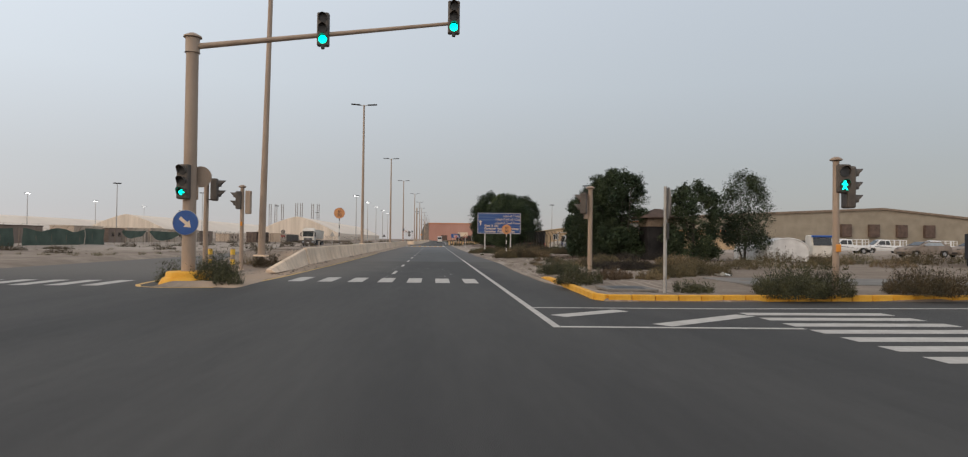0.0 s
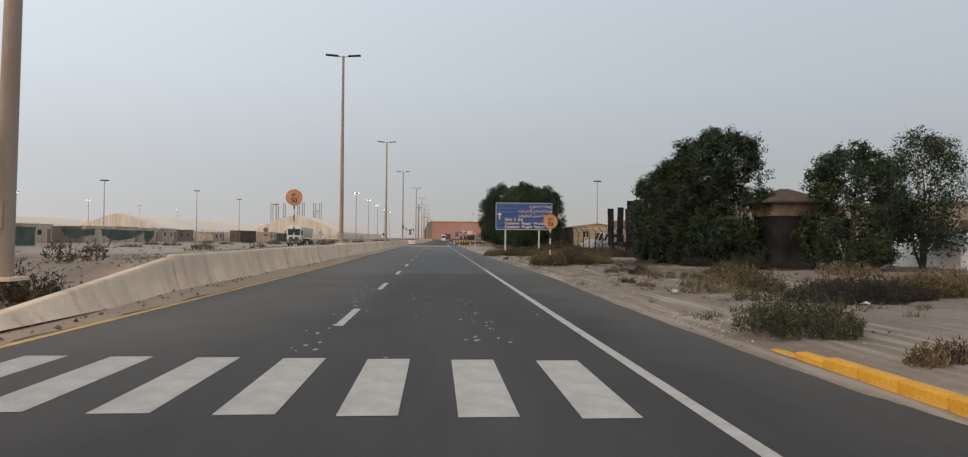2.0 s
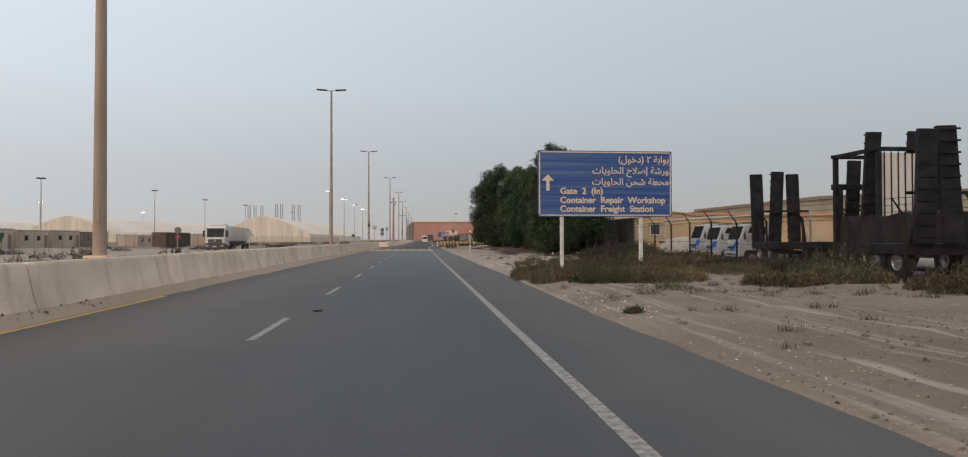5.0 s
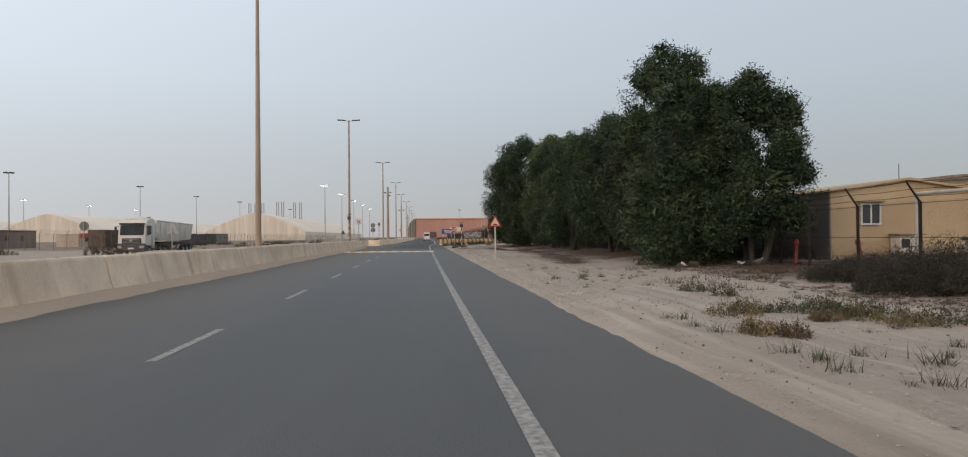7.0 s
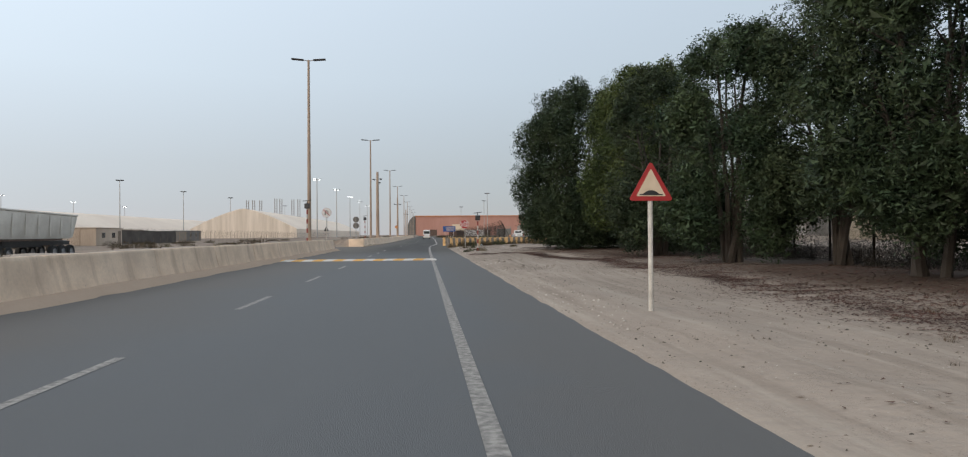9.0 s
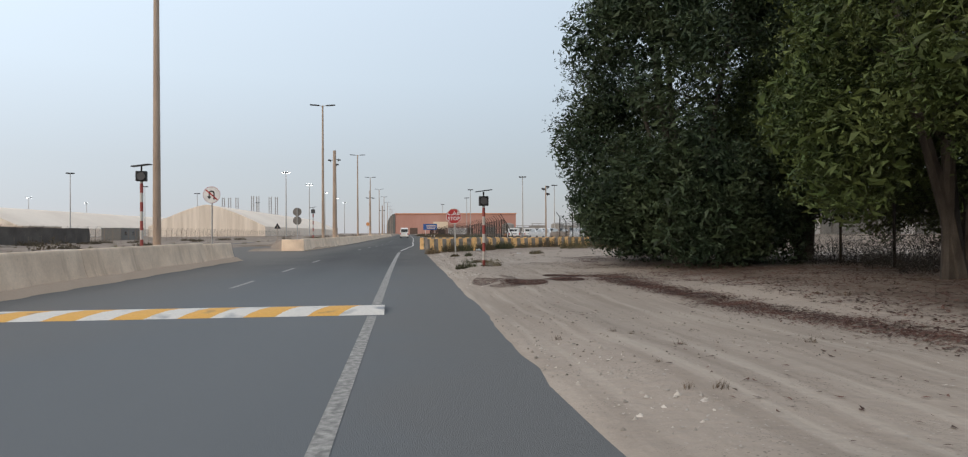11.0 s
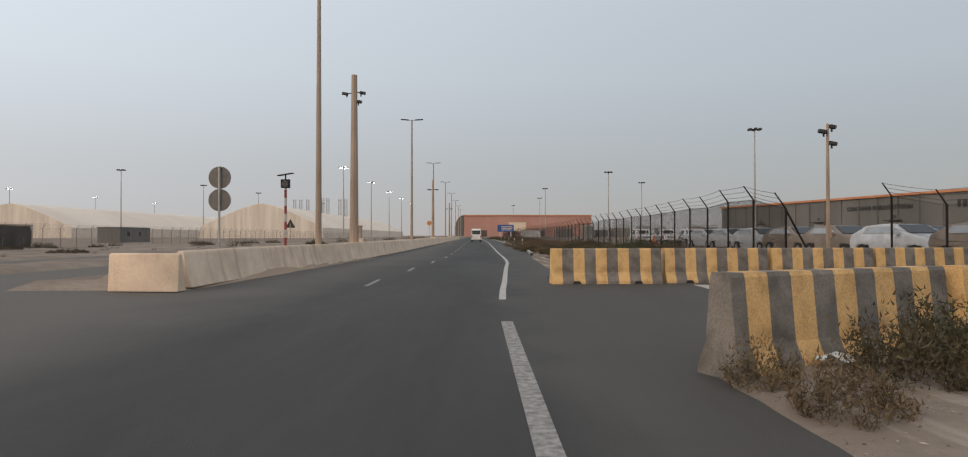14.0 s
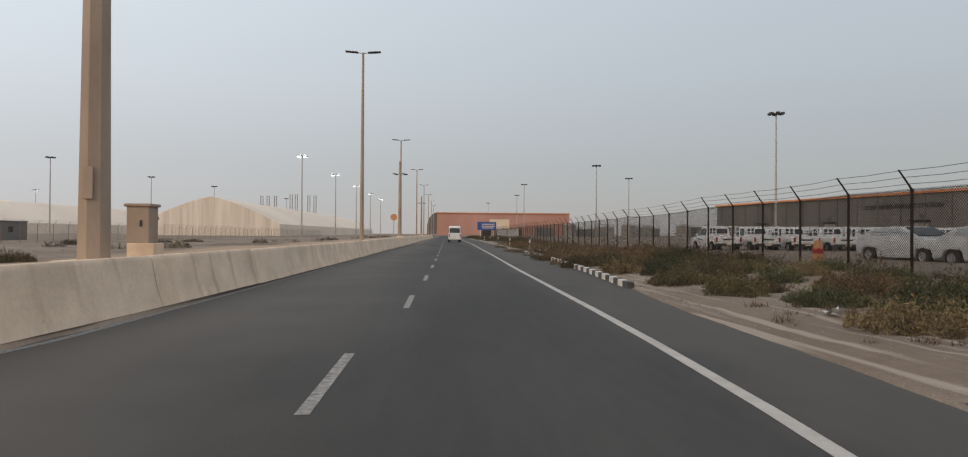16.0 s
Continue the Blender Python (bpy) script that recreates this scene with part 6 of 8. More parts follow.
st = thing("stop_sign", "red octagonal stop sign on grey post in sand", "road sign", at=(5.0, 146.2, 0.03))
part("post", round_geo().cyl((0, 0.03, -0.05), (-0.06, 0.03, 2.42), 0.036, 0.036, 12), M["pole_grey"], st)
oct8 = lambda r: [(r * math.cos(radians(22.5 + 45 * i)) - 0.09, r * math.sin(radians(22.5 + 45 * i)) + 2.04) for i in range(8)]
pl = part("plate", Geo().prism(oct8(0.385), -0.012, 0.0, "y"), M["kerb_white"], st, "pale octagonal border plate")
part("face", Geo().prism(oct8(0.36), -0.016, -0.0125, "y"), M["red"], pl)
letters("STOP", 0.24, M["white"], pl, (-0.09, -0.018, 1.85), "CENTER", bold=0.006)
letters(arabic("قف"), 0.30, M["white"], pl, (-0.09, -0.018, 2.10), "CENTER", bold=0.006, wide=1.35)


def beacon(at, rz=0, label="solar-powered flashing beacon on red and white post", tilt=8):
    root = thing("solar_beacon", label, "warning light", at=at, rz=rz, group="solar beacons")
    for k in range(7):
        part("post_band", round_geo().cyl((0, 0, 0.31 * k - 0.05 * (k == 0)), (0, 0, 0.31 * (k + 1)), 0.052, 0.052, 14), M["red_worn"] if k % 2 == 0 else M["white_worn"], root)
    part("collar", round_geo().cyl((0, 0, 2.1), (0, 0, 2.26), 0.045, 0.045, 12), M["pole_grey"], root)
    box = part("beacon_box", Geo().box((0, 0, 2.41), (0.34, 0.16, 0.34), 0.02), M["dark"], root)
    part("lens", round_geo().cyl((0, -0.08, 2.41), (0, -0.10, 2.41), 0.15, 0.135, 24), M["lens_dark"], box)
    part("hood", round_geo().lathe([(0.158, -0.02), (0.162, 0.0), (0.158, 0.03)], seg=24), M["dark"], box).matrix_local = pose(0, -0.095, 2.41, 90, 0, 0)
    part("stem", round_geo().cyl((0, 0, 2.57), (0, 0, 2.74), 0.028, 0.028, 10), M["dark"], root)
    sp_ = part("solar_panel", Geo().box((0, 0, 2.77), (0.58, 0.4, 0.03), 0.006, ry=-tilt, rx=3), M["dark"], root)
    part("cell_sheet", Geo().box((0, 0, 2.788), (0.54, 0.36, 0.006), ry=-tilt, rx=3), M["panel_blue"], sp_)
    return root


beacon((5.22, 136.72, 0.05)).scale = (0.955, 0.955, 0.955)
beacon((-5.5, 175.4, 0.85), 0, tilt=10)
beacon((-6.1, 137.55, 0.8), 5, "solar-powered beacon with tilted panel behind median barrier")

nu = thing("no_u_turn_sign", "round white no-U-turn sign with red ring", "road sign", at=(-5.83, 144.75, 0.72))
part("post", round_geo().cyl((0, 0.03, 0), (0, 0.03, 2.5), 0.036, 0.036, 12), M["pole_grey"], nu)
dc = part("disc", round_geo().cyl((0, -0.02, 2.28), (0, 0, 2.28), 0.36, 0.36, 32), M["white"], nu)
part("ring", round_geo().lathe([(0.29, -0.004), (0.355, -0.004), (0.365, 0.0), (0.355, 0.006)], seg=36), M["red"], dc).matrix_local = pose(0, -0.023, 2.28, 90, 0, 0)
us = Geo()
pts = [(0.10, -0.20), (0.10, 0.06)] + [(0.10 * math.cos(radians(18 * i)), 0.06 + 0.10 * math.sin(radians(18 * i))) for i in range(1, 10)] + [(-0.10, 0.06), (-0.10, -0.08)]
for (a, b), (c, d) in zip(pts, pts[1:]):
    L, t = math.hypot(c - a, d - b), math.degrees(math.atan2(d - b, c - a))
    us.box(((a + c) / 2, -0.024, 2.28 + (b + d) / 2), (L + 0.02, 0.004, 0.055), ry=-t)
us.prism([(-0.19, 2.21), (-0.01, 2.21), (-0.10, 2.08)], -0.027, -0.022, "y")
part("arrow", us, M["black"], dc)
part("slash", Geo().box((0, -0.029, 2.28), (0.66, 0.004, 0.05), ry=42), M["red"], dc)

bd = thing("double_round_sign", "two round signs on one post seen from behind", "road sign", at=(-6.07, 170.1, 0.62))
part("post", round_geo().cyl((0, -0.03, 0), (0, -0.03, 2.75), 0.036, 0.036, 12), M["pole_grey"], bd)
for z in (2.42, 1.72):
    part("disc", round_geo().cyl((0, 0.0, z), (0, 0.02, z), 0.345, 0.345, 32), M["sign_back"], bd, "grey back of a round sign")


def camera_pole(at, h, r, label, heads):
    root = thing("camera_pole", label, "camera pole", at=at)
    part("pole", round_geo().cyl((0, 0, 0), (0, 0, h), r, r * 0.62, 8), M["pole"], root)
    part("footing", Geo().box((0, 0, 0.02), (0.9, 0.9, 0.14), 0.03), M["concrete"], root)
    part("hatch", Geo().box((0.02, -r - 0.005, 1.3), (0.16, 0.03, 0.5), 0.01), M["pole"], root)
    for dx, dy, dz, k in heads:
        arm = part("arm", round_geo().tube([(0, 0, h + dz), (dx * 0.7, dy * 0.7, h + dz)], 0.025, 8), M["dark"], root)
        part("camera_housing", Geo().box((dx, dy, h + dz - 0.02), (0.34 * k, 0.16, 0.16), 0.04, rz=20 * dx, ry=10), M["dark"], arm)
        part("bracket", Geo().box((dx * 0.8, dy * 0.8, h + dz - 0.12), (0.06, 0.06, 0.2), 0.01), M["dark"], arm)
    return root


camera_pole((-4.62, 185.6, 0.75), 9.2, 0.25, "tall beige octagonal camera pole with dark cameras", ((0.45, 0, -0.95, 1), (-0.5, 0, -1.0, 1), (0.3, -0.1, -1.45, 0.8)))
camera_pole((-4.6, 260.0, 0.86), 9.6, 0.25, "distant camera pole in the median", ((0.6, 0, -1.6, 2), (-0.6, 0, -1.6, 2)))
camera_pole((-4.5, 340.0, 0.86), 9.6, 0.25, "distant camera pole in the median", ((0.6, 0, -1.6, 2), (-0.6, 0, -1.6, 2)))
cb = thing("equipment_cabinet", "beige roadside equipment cabinet on a concrete plinth", "cabinet", at=(-4.75, 187.6, 0.7))
part("plinth", Geo().box((0.06, 0, 0.18), (0.5, 0.45, 0.4), 0.02), M["concrete"], cb)
bx = part("body", Geo().box((0.0, 0, 0.72), (0.42, 0.4, 0.7), 0.02), M["pole"], cb)
part("roof", Geo().box((0.0, 0, 1.09), (0.5, 0.46, 0.06), 0.02), M["pole"], cb)
part("handle", Geo().box((0.06, -0.21, 0.75), (0.04, 0.03, 0.12), 0.01), M["dark"], bx)


# ---- fences ----
def chain_fence(name, pts, spacing, post_mat, label, h=2.25, arm=0.55, side=-1.0, mesh=True, gap=0.11, wire_w=0.007, double=False):
    """Posts with slanting arms, barbed wires and chain link along points of the plan. side: -1 arms lean to -x."""
    root = thing(name, label, "fence")
    spots = along(pts, spacing)
    pg = round_geo().cyl((0, 0, -0.1), (0, 0, h), 0.037, 0.037, 8)
    pm = pg.mesh("post", M[post_mat])
    ag = round_geo().cyl((0, 0, h - 0.02), (side * arm * 0.6, 0, h + arm * 0.8), 0.026, 0.02, 8)
    am = ag.mesh("arm", M[post_mat])
    base = []
    for q in spots:
        z = gz(q.x, q.y)
        base.append(Vector((q.x, q.y, z)))
        ob = part("post", pm, None, root)
        ob.location = base[-1]
        a = part("arm", am, None, ob)
        if double:
            a2 = part("arm", am, None, ob)
            a2.rotation_euler.z = math.pi
    wires = Geo()
    for k in (0.25, 0.6, 0.95):
        off = Vector((side * arm * 0.6 * k, 0, h + arm * 0.8 * k))
        for a, b in zip(base, base[1:]):
            m = (a + b) / 2 + off - Vector((0, 0, 0.02))
            wires.cyl(a + off, m, 0.006, 0.006, 4, False).cyl(m, b + off, 0.006, 0.006, 4, False)
    for a, b in zip(base, base[1:]):
        for z in (0.06, h * 0.5, h - 0.04):
            wires.cyl(a + Vector((0, 0, z)), b + Vector((0, 0, z)), 0.006, 0.006, 4, False)
    tagged(part("barbed_wire", wires.mesh("barbed_wire", M[post_mat], False), None, root), "strands of barbed wire", kind="stuff")
    if mesh:
        vs, n = [], 0
        for a, b in zip(base, base[1:]):
            d = b - a
            L = Vector((d.x, d.y)).length
            k = int(L / gap)
            for i in range(-int(h / gap), k):
                for sgn in (1, -1):
                    u0, v0, u1, v1 = i * gap, 0.03, i * gap + h, h
                    if u0 < 0:
                        v0, u0 = v0 - u0, 0.0
                    if u1 > L:
                        v1, u1 = v1 - (u1 - L), L
                    if v1 <= v0 or u1 <= u0:
                        continue
                    if sgn < 0:
                        v0, v1 = h - v0 + 0.03, h - v1 + 0.03
                    p, q = a + d * (u0 / L) + Vector((0, 0, v0)), a + d * (u1 / L) + Vector((0, 0, v1))
                    w = Vector((0.0, 0.0, wire_w))
                    vs += [p - w, q - w, q + w, p + w]
        v = np.array(vs)
        tagged(part("chain_link", fast_mesh("chain_link", v, np.arange(len(v)).reshape(-1, 4), M[post_mat]), None, root), "wire chain link mesh", kind="stuff")
    return root


chain_fence("chain_link_fence", [(10.96, 168.7), (11.55, 178), (12.1, 191), (12.5, 205), (13.3, 330), (13.6, 400)], 2.65, "fence_post", "dark chain link fence with barbed wire on slanting arms", h=2.12, gap=0.075, wire_w=0.0105)
chain_fence("chain_link_fence", [(16.2, 172.0), (15.9, 166.4), (15.6, 161.7), (15.4, 156.0), (15.1, 148), (14.8, 139)], 2.9, "fence_post", "dark chain link fence behind the striped barriers", mesh=True, gap=0.085, wire_w=0.004)
chain_fence("chain_link_fence", [(12.4, 50.5), (12.3, 62), (12.3, 88), (14.4, 96), (15.0, 139)], 2.15, "fence_post", "dark chain link fence before parked trucks", h=1.62, gap=0.09, wire_w=0.003)
chain_fence("perimeter_fence", [(-43, 52), (-43, 222), (-43, 420)], 3.0, "fence_rust", "tan perimeter fence with slanted arms across the road", h=2.0, mesh=True, gap=0.22, wire_w=0.008, side=1.0)
for x, y in ((15.95, 166.5), (15.65, 161.8)):
    root = thing("fence_post", "dark fence post with forked barbed wire arms", "fence post", at=(x, y, 0.2))
    part("post", round_geo().cyl((0, 0, -0.1), (0, 0, 2.6), 0.04, 0.04, 8), M["fence_post"], root)
    for s in (-1, 1):
        part("arm", round_geo().cyl((0, 0, 2.6), (s * 0.35, 0, 3.0), 0.03, 0.025, 8), M["fence_post"], root)
br = thing("fence_brace", "dark steel corner brace of a fence", "fence brace", at=(10.96, 168.7, 0.1))
for x, y in ((0.9, -0.25), (0.45, 0.95)):
    part("strut", round_geo().cyl((0, 0, 1.9), (x, y, 0.0), 0.03, 0.03, 8), M["fence_post"], br)


def screen(x, y0, y1, h, material, label, droop=0.0, seed=0, low=0.05):
    """Netting tied to the far fence."""
    n, rows = int((y1 - y0) / 0.8) + 2, 6
    ys = np.linspace(y0, y1, n)
    vs = []
    for j in range(rows):
        for y in ys:
            t = j / (rows - 1)
            top = h - droop * abs(math.sin((y - y0) * 0.33 + seed)) * (0.6 + 0.4 * math.sin(y))
            vs.append((x + 0.06 * math.sin(y * 2.1 + j) - 0.05, y, gz(x, y) + low + (top - low) * t))
    q = [(j * n + i, j * n + i + 1, (j + 1) * n + i + 1, (j + 1) * n + i) for j in range(rows - 1) for i in range(n - 1)]
    gg = Geo().add(vs, q)
    gg.smooth = True
    return solid("shade_net", gg.mesh("shade_net", M[material], False), None, label, "netting")


def drape(x, y0, y1, h, material, label, sag):
    """Netting that has slipped and hangs from the fence top in a swag."""
    n, rows = 22, 5
    vs = []
    for j in range(rows):
        for i in range(n):
            t, y = i / (n - 1), y0 + (y1 - y0) * i / (n - 1)
            hang_ = 0.22 + sag * math.sin(math.pi * t ** 0.8) + 0.1 * math.sin(9 * t)
            vs.append((x + 0.08 * math.sin(y * 1.7 + j), y, gz(x, y) + h - hang_ * j / (rows - 1) - 0.08 * math.sin(math.pi * t)))
    gg = Geo().add(vs, [(j * n + i, j * n + i + 1, (j + 1) * n + i + 1, (j + 1) * n + i) for j in range(rows - 1) for i in range(n - 1)])
    gg.smooth = True
    return solid("shade_net", gg.mesh("shade_net", M[material], False), None, label, "netting")


screen(-42.9, 58, 72, 2.05, "green_net", "green shade net hung on the far fence", 0.2, 1, 0.05)
screen(-42.9, 73.5, 86, 2.05, "green_net", "torn green shade net sagging on the far fence", 0.5, 4, 0.1)
screen(-42.9, 86.2, 91, 2.05, "green_net", "green shade net hung tight on the far fence", 0.0, 3, 0.05)
drape(-42.9, 96, 103.6, 2.05, "green_net", "torn green shade net slipped down the far fence", 0.9)
drape(-42.9, 105, 117.5, 2.05, "green_net", "long sagging green shade net on the far fence", 1.25)
drape(-42.9, 117.5, 121.2, 2.05, "green_net", "loose corner of green shade net on the far fence", 1.5)
screen(-42.9, 192, 218, 2.15, "mesh_dark", "dark screen panels on the far fence")


# ---- low buildings across the road ----
def hut(at, size, rz, label, wall="cream_wall", roof="brown_roof", door=True, windows=2):
    root = thing("hut", label, "hut", at=at, rz=rz, group="huts behind the far fence")
    w, d, h = size
    part("wall", Geo().box((0, 0, h / 2), (w, d, h), 0.03), M[wall], root)
    part("roof", Geo().box((0, 0, h + 0.06), (w + 0.2, d + 0.2, 0.12), 0.02), M[roof], root)
    for k in range(windows):
        part("window", Geo().box((-w / 2 + (k + 0.7) * w / (windows + 0.6), -d / 2 - 0.01, h * 0.6), (0.9, 0.06, 0.7), 0.01), M["glass"], root)
    if door:
        part("door", Geo().box((w / 2 - 0.8, -d / 2 - 0.01, 1.0), (0.85, 0.06, 2.0), 0.01), M["fence_rust"], root)


HUT = {"hut_wall": "low beige site hut behind the far fence", "hut_brown": "low brown site hut behind the far fence"}
for x, y, w, h, wall in ((-57, 112, 9, 2.6, "hut_wall"), (-57, 121.5, 6, 2.4, "hut_brown"), (-57, 130, 9, 2.6, "hut_wall"), (-57, 140, 9, 2.7, "hut_wall"), (-57, 149.5, 8, 2.6, "hut_wall"), (-57, 158.6, 8.4, 2.6, "hut_wall"), (-57.2, 168.4, 9.6, 2.5, "hut_brown"), (-56, 187.5, 8.6, 2.0, "hut_wall"), (-42.8, 187.8, 7.6, 2.3, "hut_wall"), (-60, 236, 12, 2.6, "hut_wall"), (-56, 262, 10, 2.4, "grey_clad"), (-58, 96, 10, 2.4, "hut_brown"), (-58, 78, 10, 2.4, "hut_wall")):
    hut((x, y, gz(x, y) - 0.05), (w, 3.6, h), 90, HUT.get(wall, "low grey site hut behind the far fence"), wall, "brown_roof" if wall == "hut_brown" else wall)


def far_container(at, material, label):
    root = thing("shipping_container", label, "container", at=at, rz=90)
    part("body", Geo().box((0, 0, 1.3), (6.1, 2.4, 2.6), 0.03), M[material], root)
    for k in range(20):
        part("rib", Geo().box((-2.9 + 0.305 * k, -1.22, 1.3), (0.12, 0.05, 2.35)), M[material], root)


for y in (171.0, 177.3):
    far_container((-44.5, y, gz(-44.5, y) - 0.03), "brown_roof", "rusty brown shipping container beside the far fence")


# ---- large storage sheds ----
def shed(x, y, w, length, h, eave, label):
    root = thing("storage_shed", label, "storage shed", at=(x, y, 0), group="large storage sheds")
    n = 18
    prof = []
    for i in range(n + 1):
        u = -1 + 2 * i / n
        prof.append((u * w / 2, eave + (h - eave) * (1 - abs(u) ** 1.35) if abs(u) < 1 else eave))
    prof = [(-w / 2, 0)] + prof + [(w / 2, 0)]
    part("gable_wall", Geo().prism(prof, 0, 0.6, "y"), M["tent"], root)
    gg = Geo()
    m = 24
    for j in range(m + 1):
        for a, b in prof:
            gg.v.append((a, 0.6 + (length - 0.6) * j / m, b))
    k = len(prof)
    gg.f = [(j * k + i, j * k + i + 1, (j + 1) * k + i + 1, (j + 1) * k + i) for j in range(m) for i in range(k - 1)]
    gg.smooth = True
    part("roof", gg, M["tent_roof"], root)
    for i in range(2, len(prof) - 2):
        a, b = prof[i]
        part("gable_post", Geo().box((a, -0.02, b / 2), (0.3, 0.06, b)), M["tent"], root)
    edge = Geo()
    for (a, b), (c, d) in zip(prof[1:-1], prof[2:-1]):
        edge.cyl((a, 0.1, b + 0.02), (c, 0.1, d + 0.02), 0.12, 0.12, 6)
    part("gable_trim", edge, M["tent_roof"], root)


for x in (-86, -190, -294, -398):
    shed(x, 431, 51, 330, 14.6, 4.6, "very large dusty cream storage shed with curved roof")

# ---- red warehouse at the end of the road ----
wh = thing("warehouse", "long red warehouse, paled for haze, with grey end at the road's end", "warehouse", at=(0, 745, 0))
part("wall", Geo().box((52, 10, 9.4), (114, 20, 18.8)), M["red_clad"], wh)
part("end_bay", Geo().prism([(-13, 0), (-13, 9), (-11, 15), (-8, 18.5), (-5.2, 19.6), (-5.2, 0)], -0.5, 30, "y"), M["grey_clad"], wh, "grey clad end bay")
part("roof_trim", Geo().box((52, -0.3, 19.2), (115, 0.8, 0.9)), M["orange_trim"], wh)
for k in range(3):
    part("door", Geo().box((12 + 26 * k, -0.2, 3.0), (7, 0.5, 6)), M["brown_roof"], wh)
solid("site_office", Geo().box((0, 0, 2.2), (12, 6, 4.4), 0.1), M["white"], "pale site office far down the road", "office", at=(38, 560, 0))


# ---- freight station building ----
def freight_station():
    a, b = Vector((107.5, 430.0)), Vector((142.0, 236.0))
    d = b - a
    L, rz = d.length, math.degrees(math.atan2(d.y, d.x))
    root = thing("freight_station", "long grey clad freight station with orange roof edge", "warehouse", at=(a.x, a.y, 0), rz=rz)
    H = 12.6
    part("wall", Geo().box((L / 2, 20, H / 2), (L, 40, H)), M["grey_clad"], root)
    part("roof_trim", Geo().box((L / 2, -0.25, H + 0.3), (L + 1, 0.7, 0.65)), M["orange_trim"], root)
    part("roof", Geo().prism([(-0.4, H), (40.4, H), (20, H + 2.2)], 0, L, "x"), M["orange_trim"], root)
    for k in range(26):
        part("downpipe", Geo().box((3 + k * 7.5, -0.15, H / 2), (0.18, 0.3, H)), M["grey_clad"], root)
    for k, u in enumerate((28, 60, 92, 124, 156, 186)):
        dr = part("loading_door", Geo().box((u, -0.1, 2.6), (4.2, 0.3, 5.2)), M["pole_grey"], root)
        part("canopy", Geo().box((u, -1.0, 5.6), (5.0, 2.0, 0.25)), M["cfs_text"], dr)
        part("number_bar", Geo().box((u - 0.25, -0.3, 6.7), (0.25, 0.1, 0.8)).box((u + 0.25, -0.3, 6.7), (0.3, 0.1, 0.8)), M["cfs_text"], dr)
    letters("CONTAINER FREIGHT STATION", 1.75, M["cfs_text"], root, (L * 0.36 + 2.2, -0.2, 8.9), rz=0, thick=0.04, bold=0.03)
    part("number_bars", Geo().box((L * 0.56 + 2.5, -0.2, 9.6), (0.9, 0.1, 1.9)).box((L * 0.56 + 4.1, -0.2, 9.6), (1.0, 0.1, 1.9)), M["cfs_text"], root)


freight_station()
w2 = thing("warehouse", "beige gabled warehouse with orange roof edge", "warehouse", at=(70, 131, 0), rz=0)
part("wall", Geo().prism([(-16, 0), (44, 0), (44, 6.6), (22, 8.6), (-16, 6.6)], 0, 40, "y"), M["tan_wall"], w2)
part("roof_trim", Geo().prism([(-16.3, 6.5), (-16.3, 6.95), (22, 8.95), (44.3, 6.95), (44.3, 6.5), (22, 8.55)], -0.4, 40.4, "y"), M["fence_rust"], w2)
for k in range(4):
    part("wall_vent", Geo().box((14 + 6 * k, -0.3, 4.2), (2.2, 0.8, 2.6), 0.1), M["brown_roof"], w2)

# distant plant on the skyline
rngp = np.random.default_rng(77)
for k in range(9):
    x, y = 55 + k * 9.5, 520 + rngp.uniform(-20, 20)
    if k % 3 == 1:
        solid("silo", round_geo().lathe([(0, 7.0), (2.2, 6.7), (3.6, 6.0), (3.6, 0)], seg=16), M["distant"], "tan storage silo on the skyline", "silo", "silos", at=(x, y, 0))
    else:
        root = thing("plant_block", "grey industrial block with pipe racks on the skyline", "industrial plant", at=(x, y, 0), group="plant blocks")
        h = rngp.uniform(3.5, 6)
        part("block", Geo().box((0, 0, h / 2), (9, 8, h), 0.2), M["distant"] if k % 2 else M["grey_clad"], root)
        part("rack", Geo().box((0, -4.4, h + 1.0), (9, 0.3, 0.3)).box((-4, -4.4, h + 0.5), (0.3, 0.3, 1.0)).box((4, -4.4, h + 0.5), (0.3, 0.3, 1.0)).box((0, -4.4, h + 0.5), (0.3, 0.3, 1.0)), M["distant"], root)
for k, (x, top) in enumerate(((-352, 84), (-340, 84), (-326, 84), (-296, 88), (-286, 88), (-262, 86), (-250, 86))):
    root = thing("rig_leg", "far lattice steel leg on the skyline", "lattice tower", at=(x * 1.15, 1700, 0), group="far lattice towers")
    for a in (-2.5, 2.5):
        part("chord", Geo().box((a, 0, top / 2), (1.3, 1.3, top)), M["distant"], root)
    for z in range(10, top, 6):
        part("brace", Geo().box((0, 0, z), (5, 0.6, 0.6)), M["distant"], root)


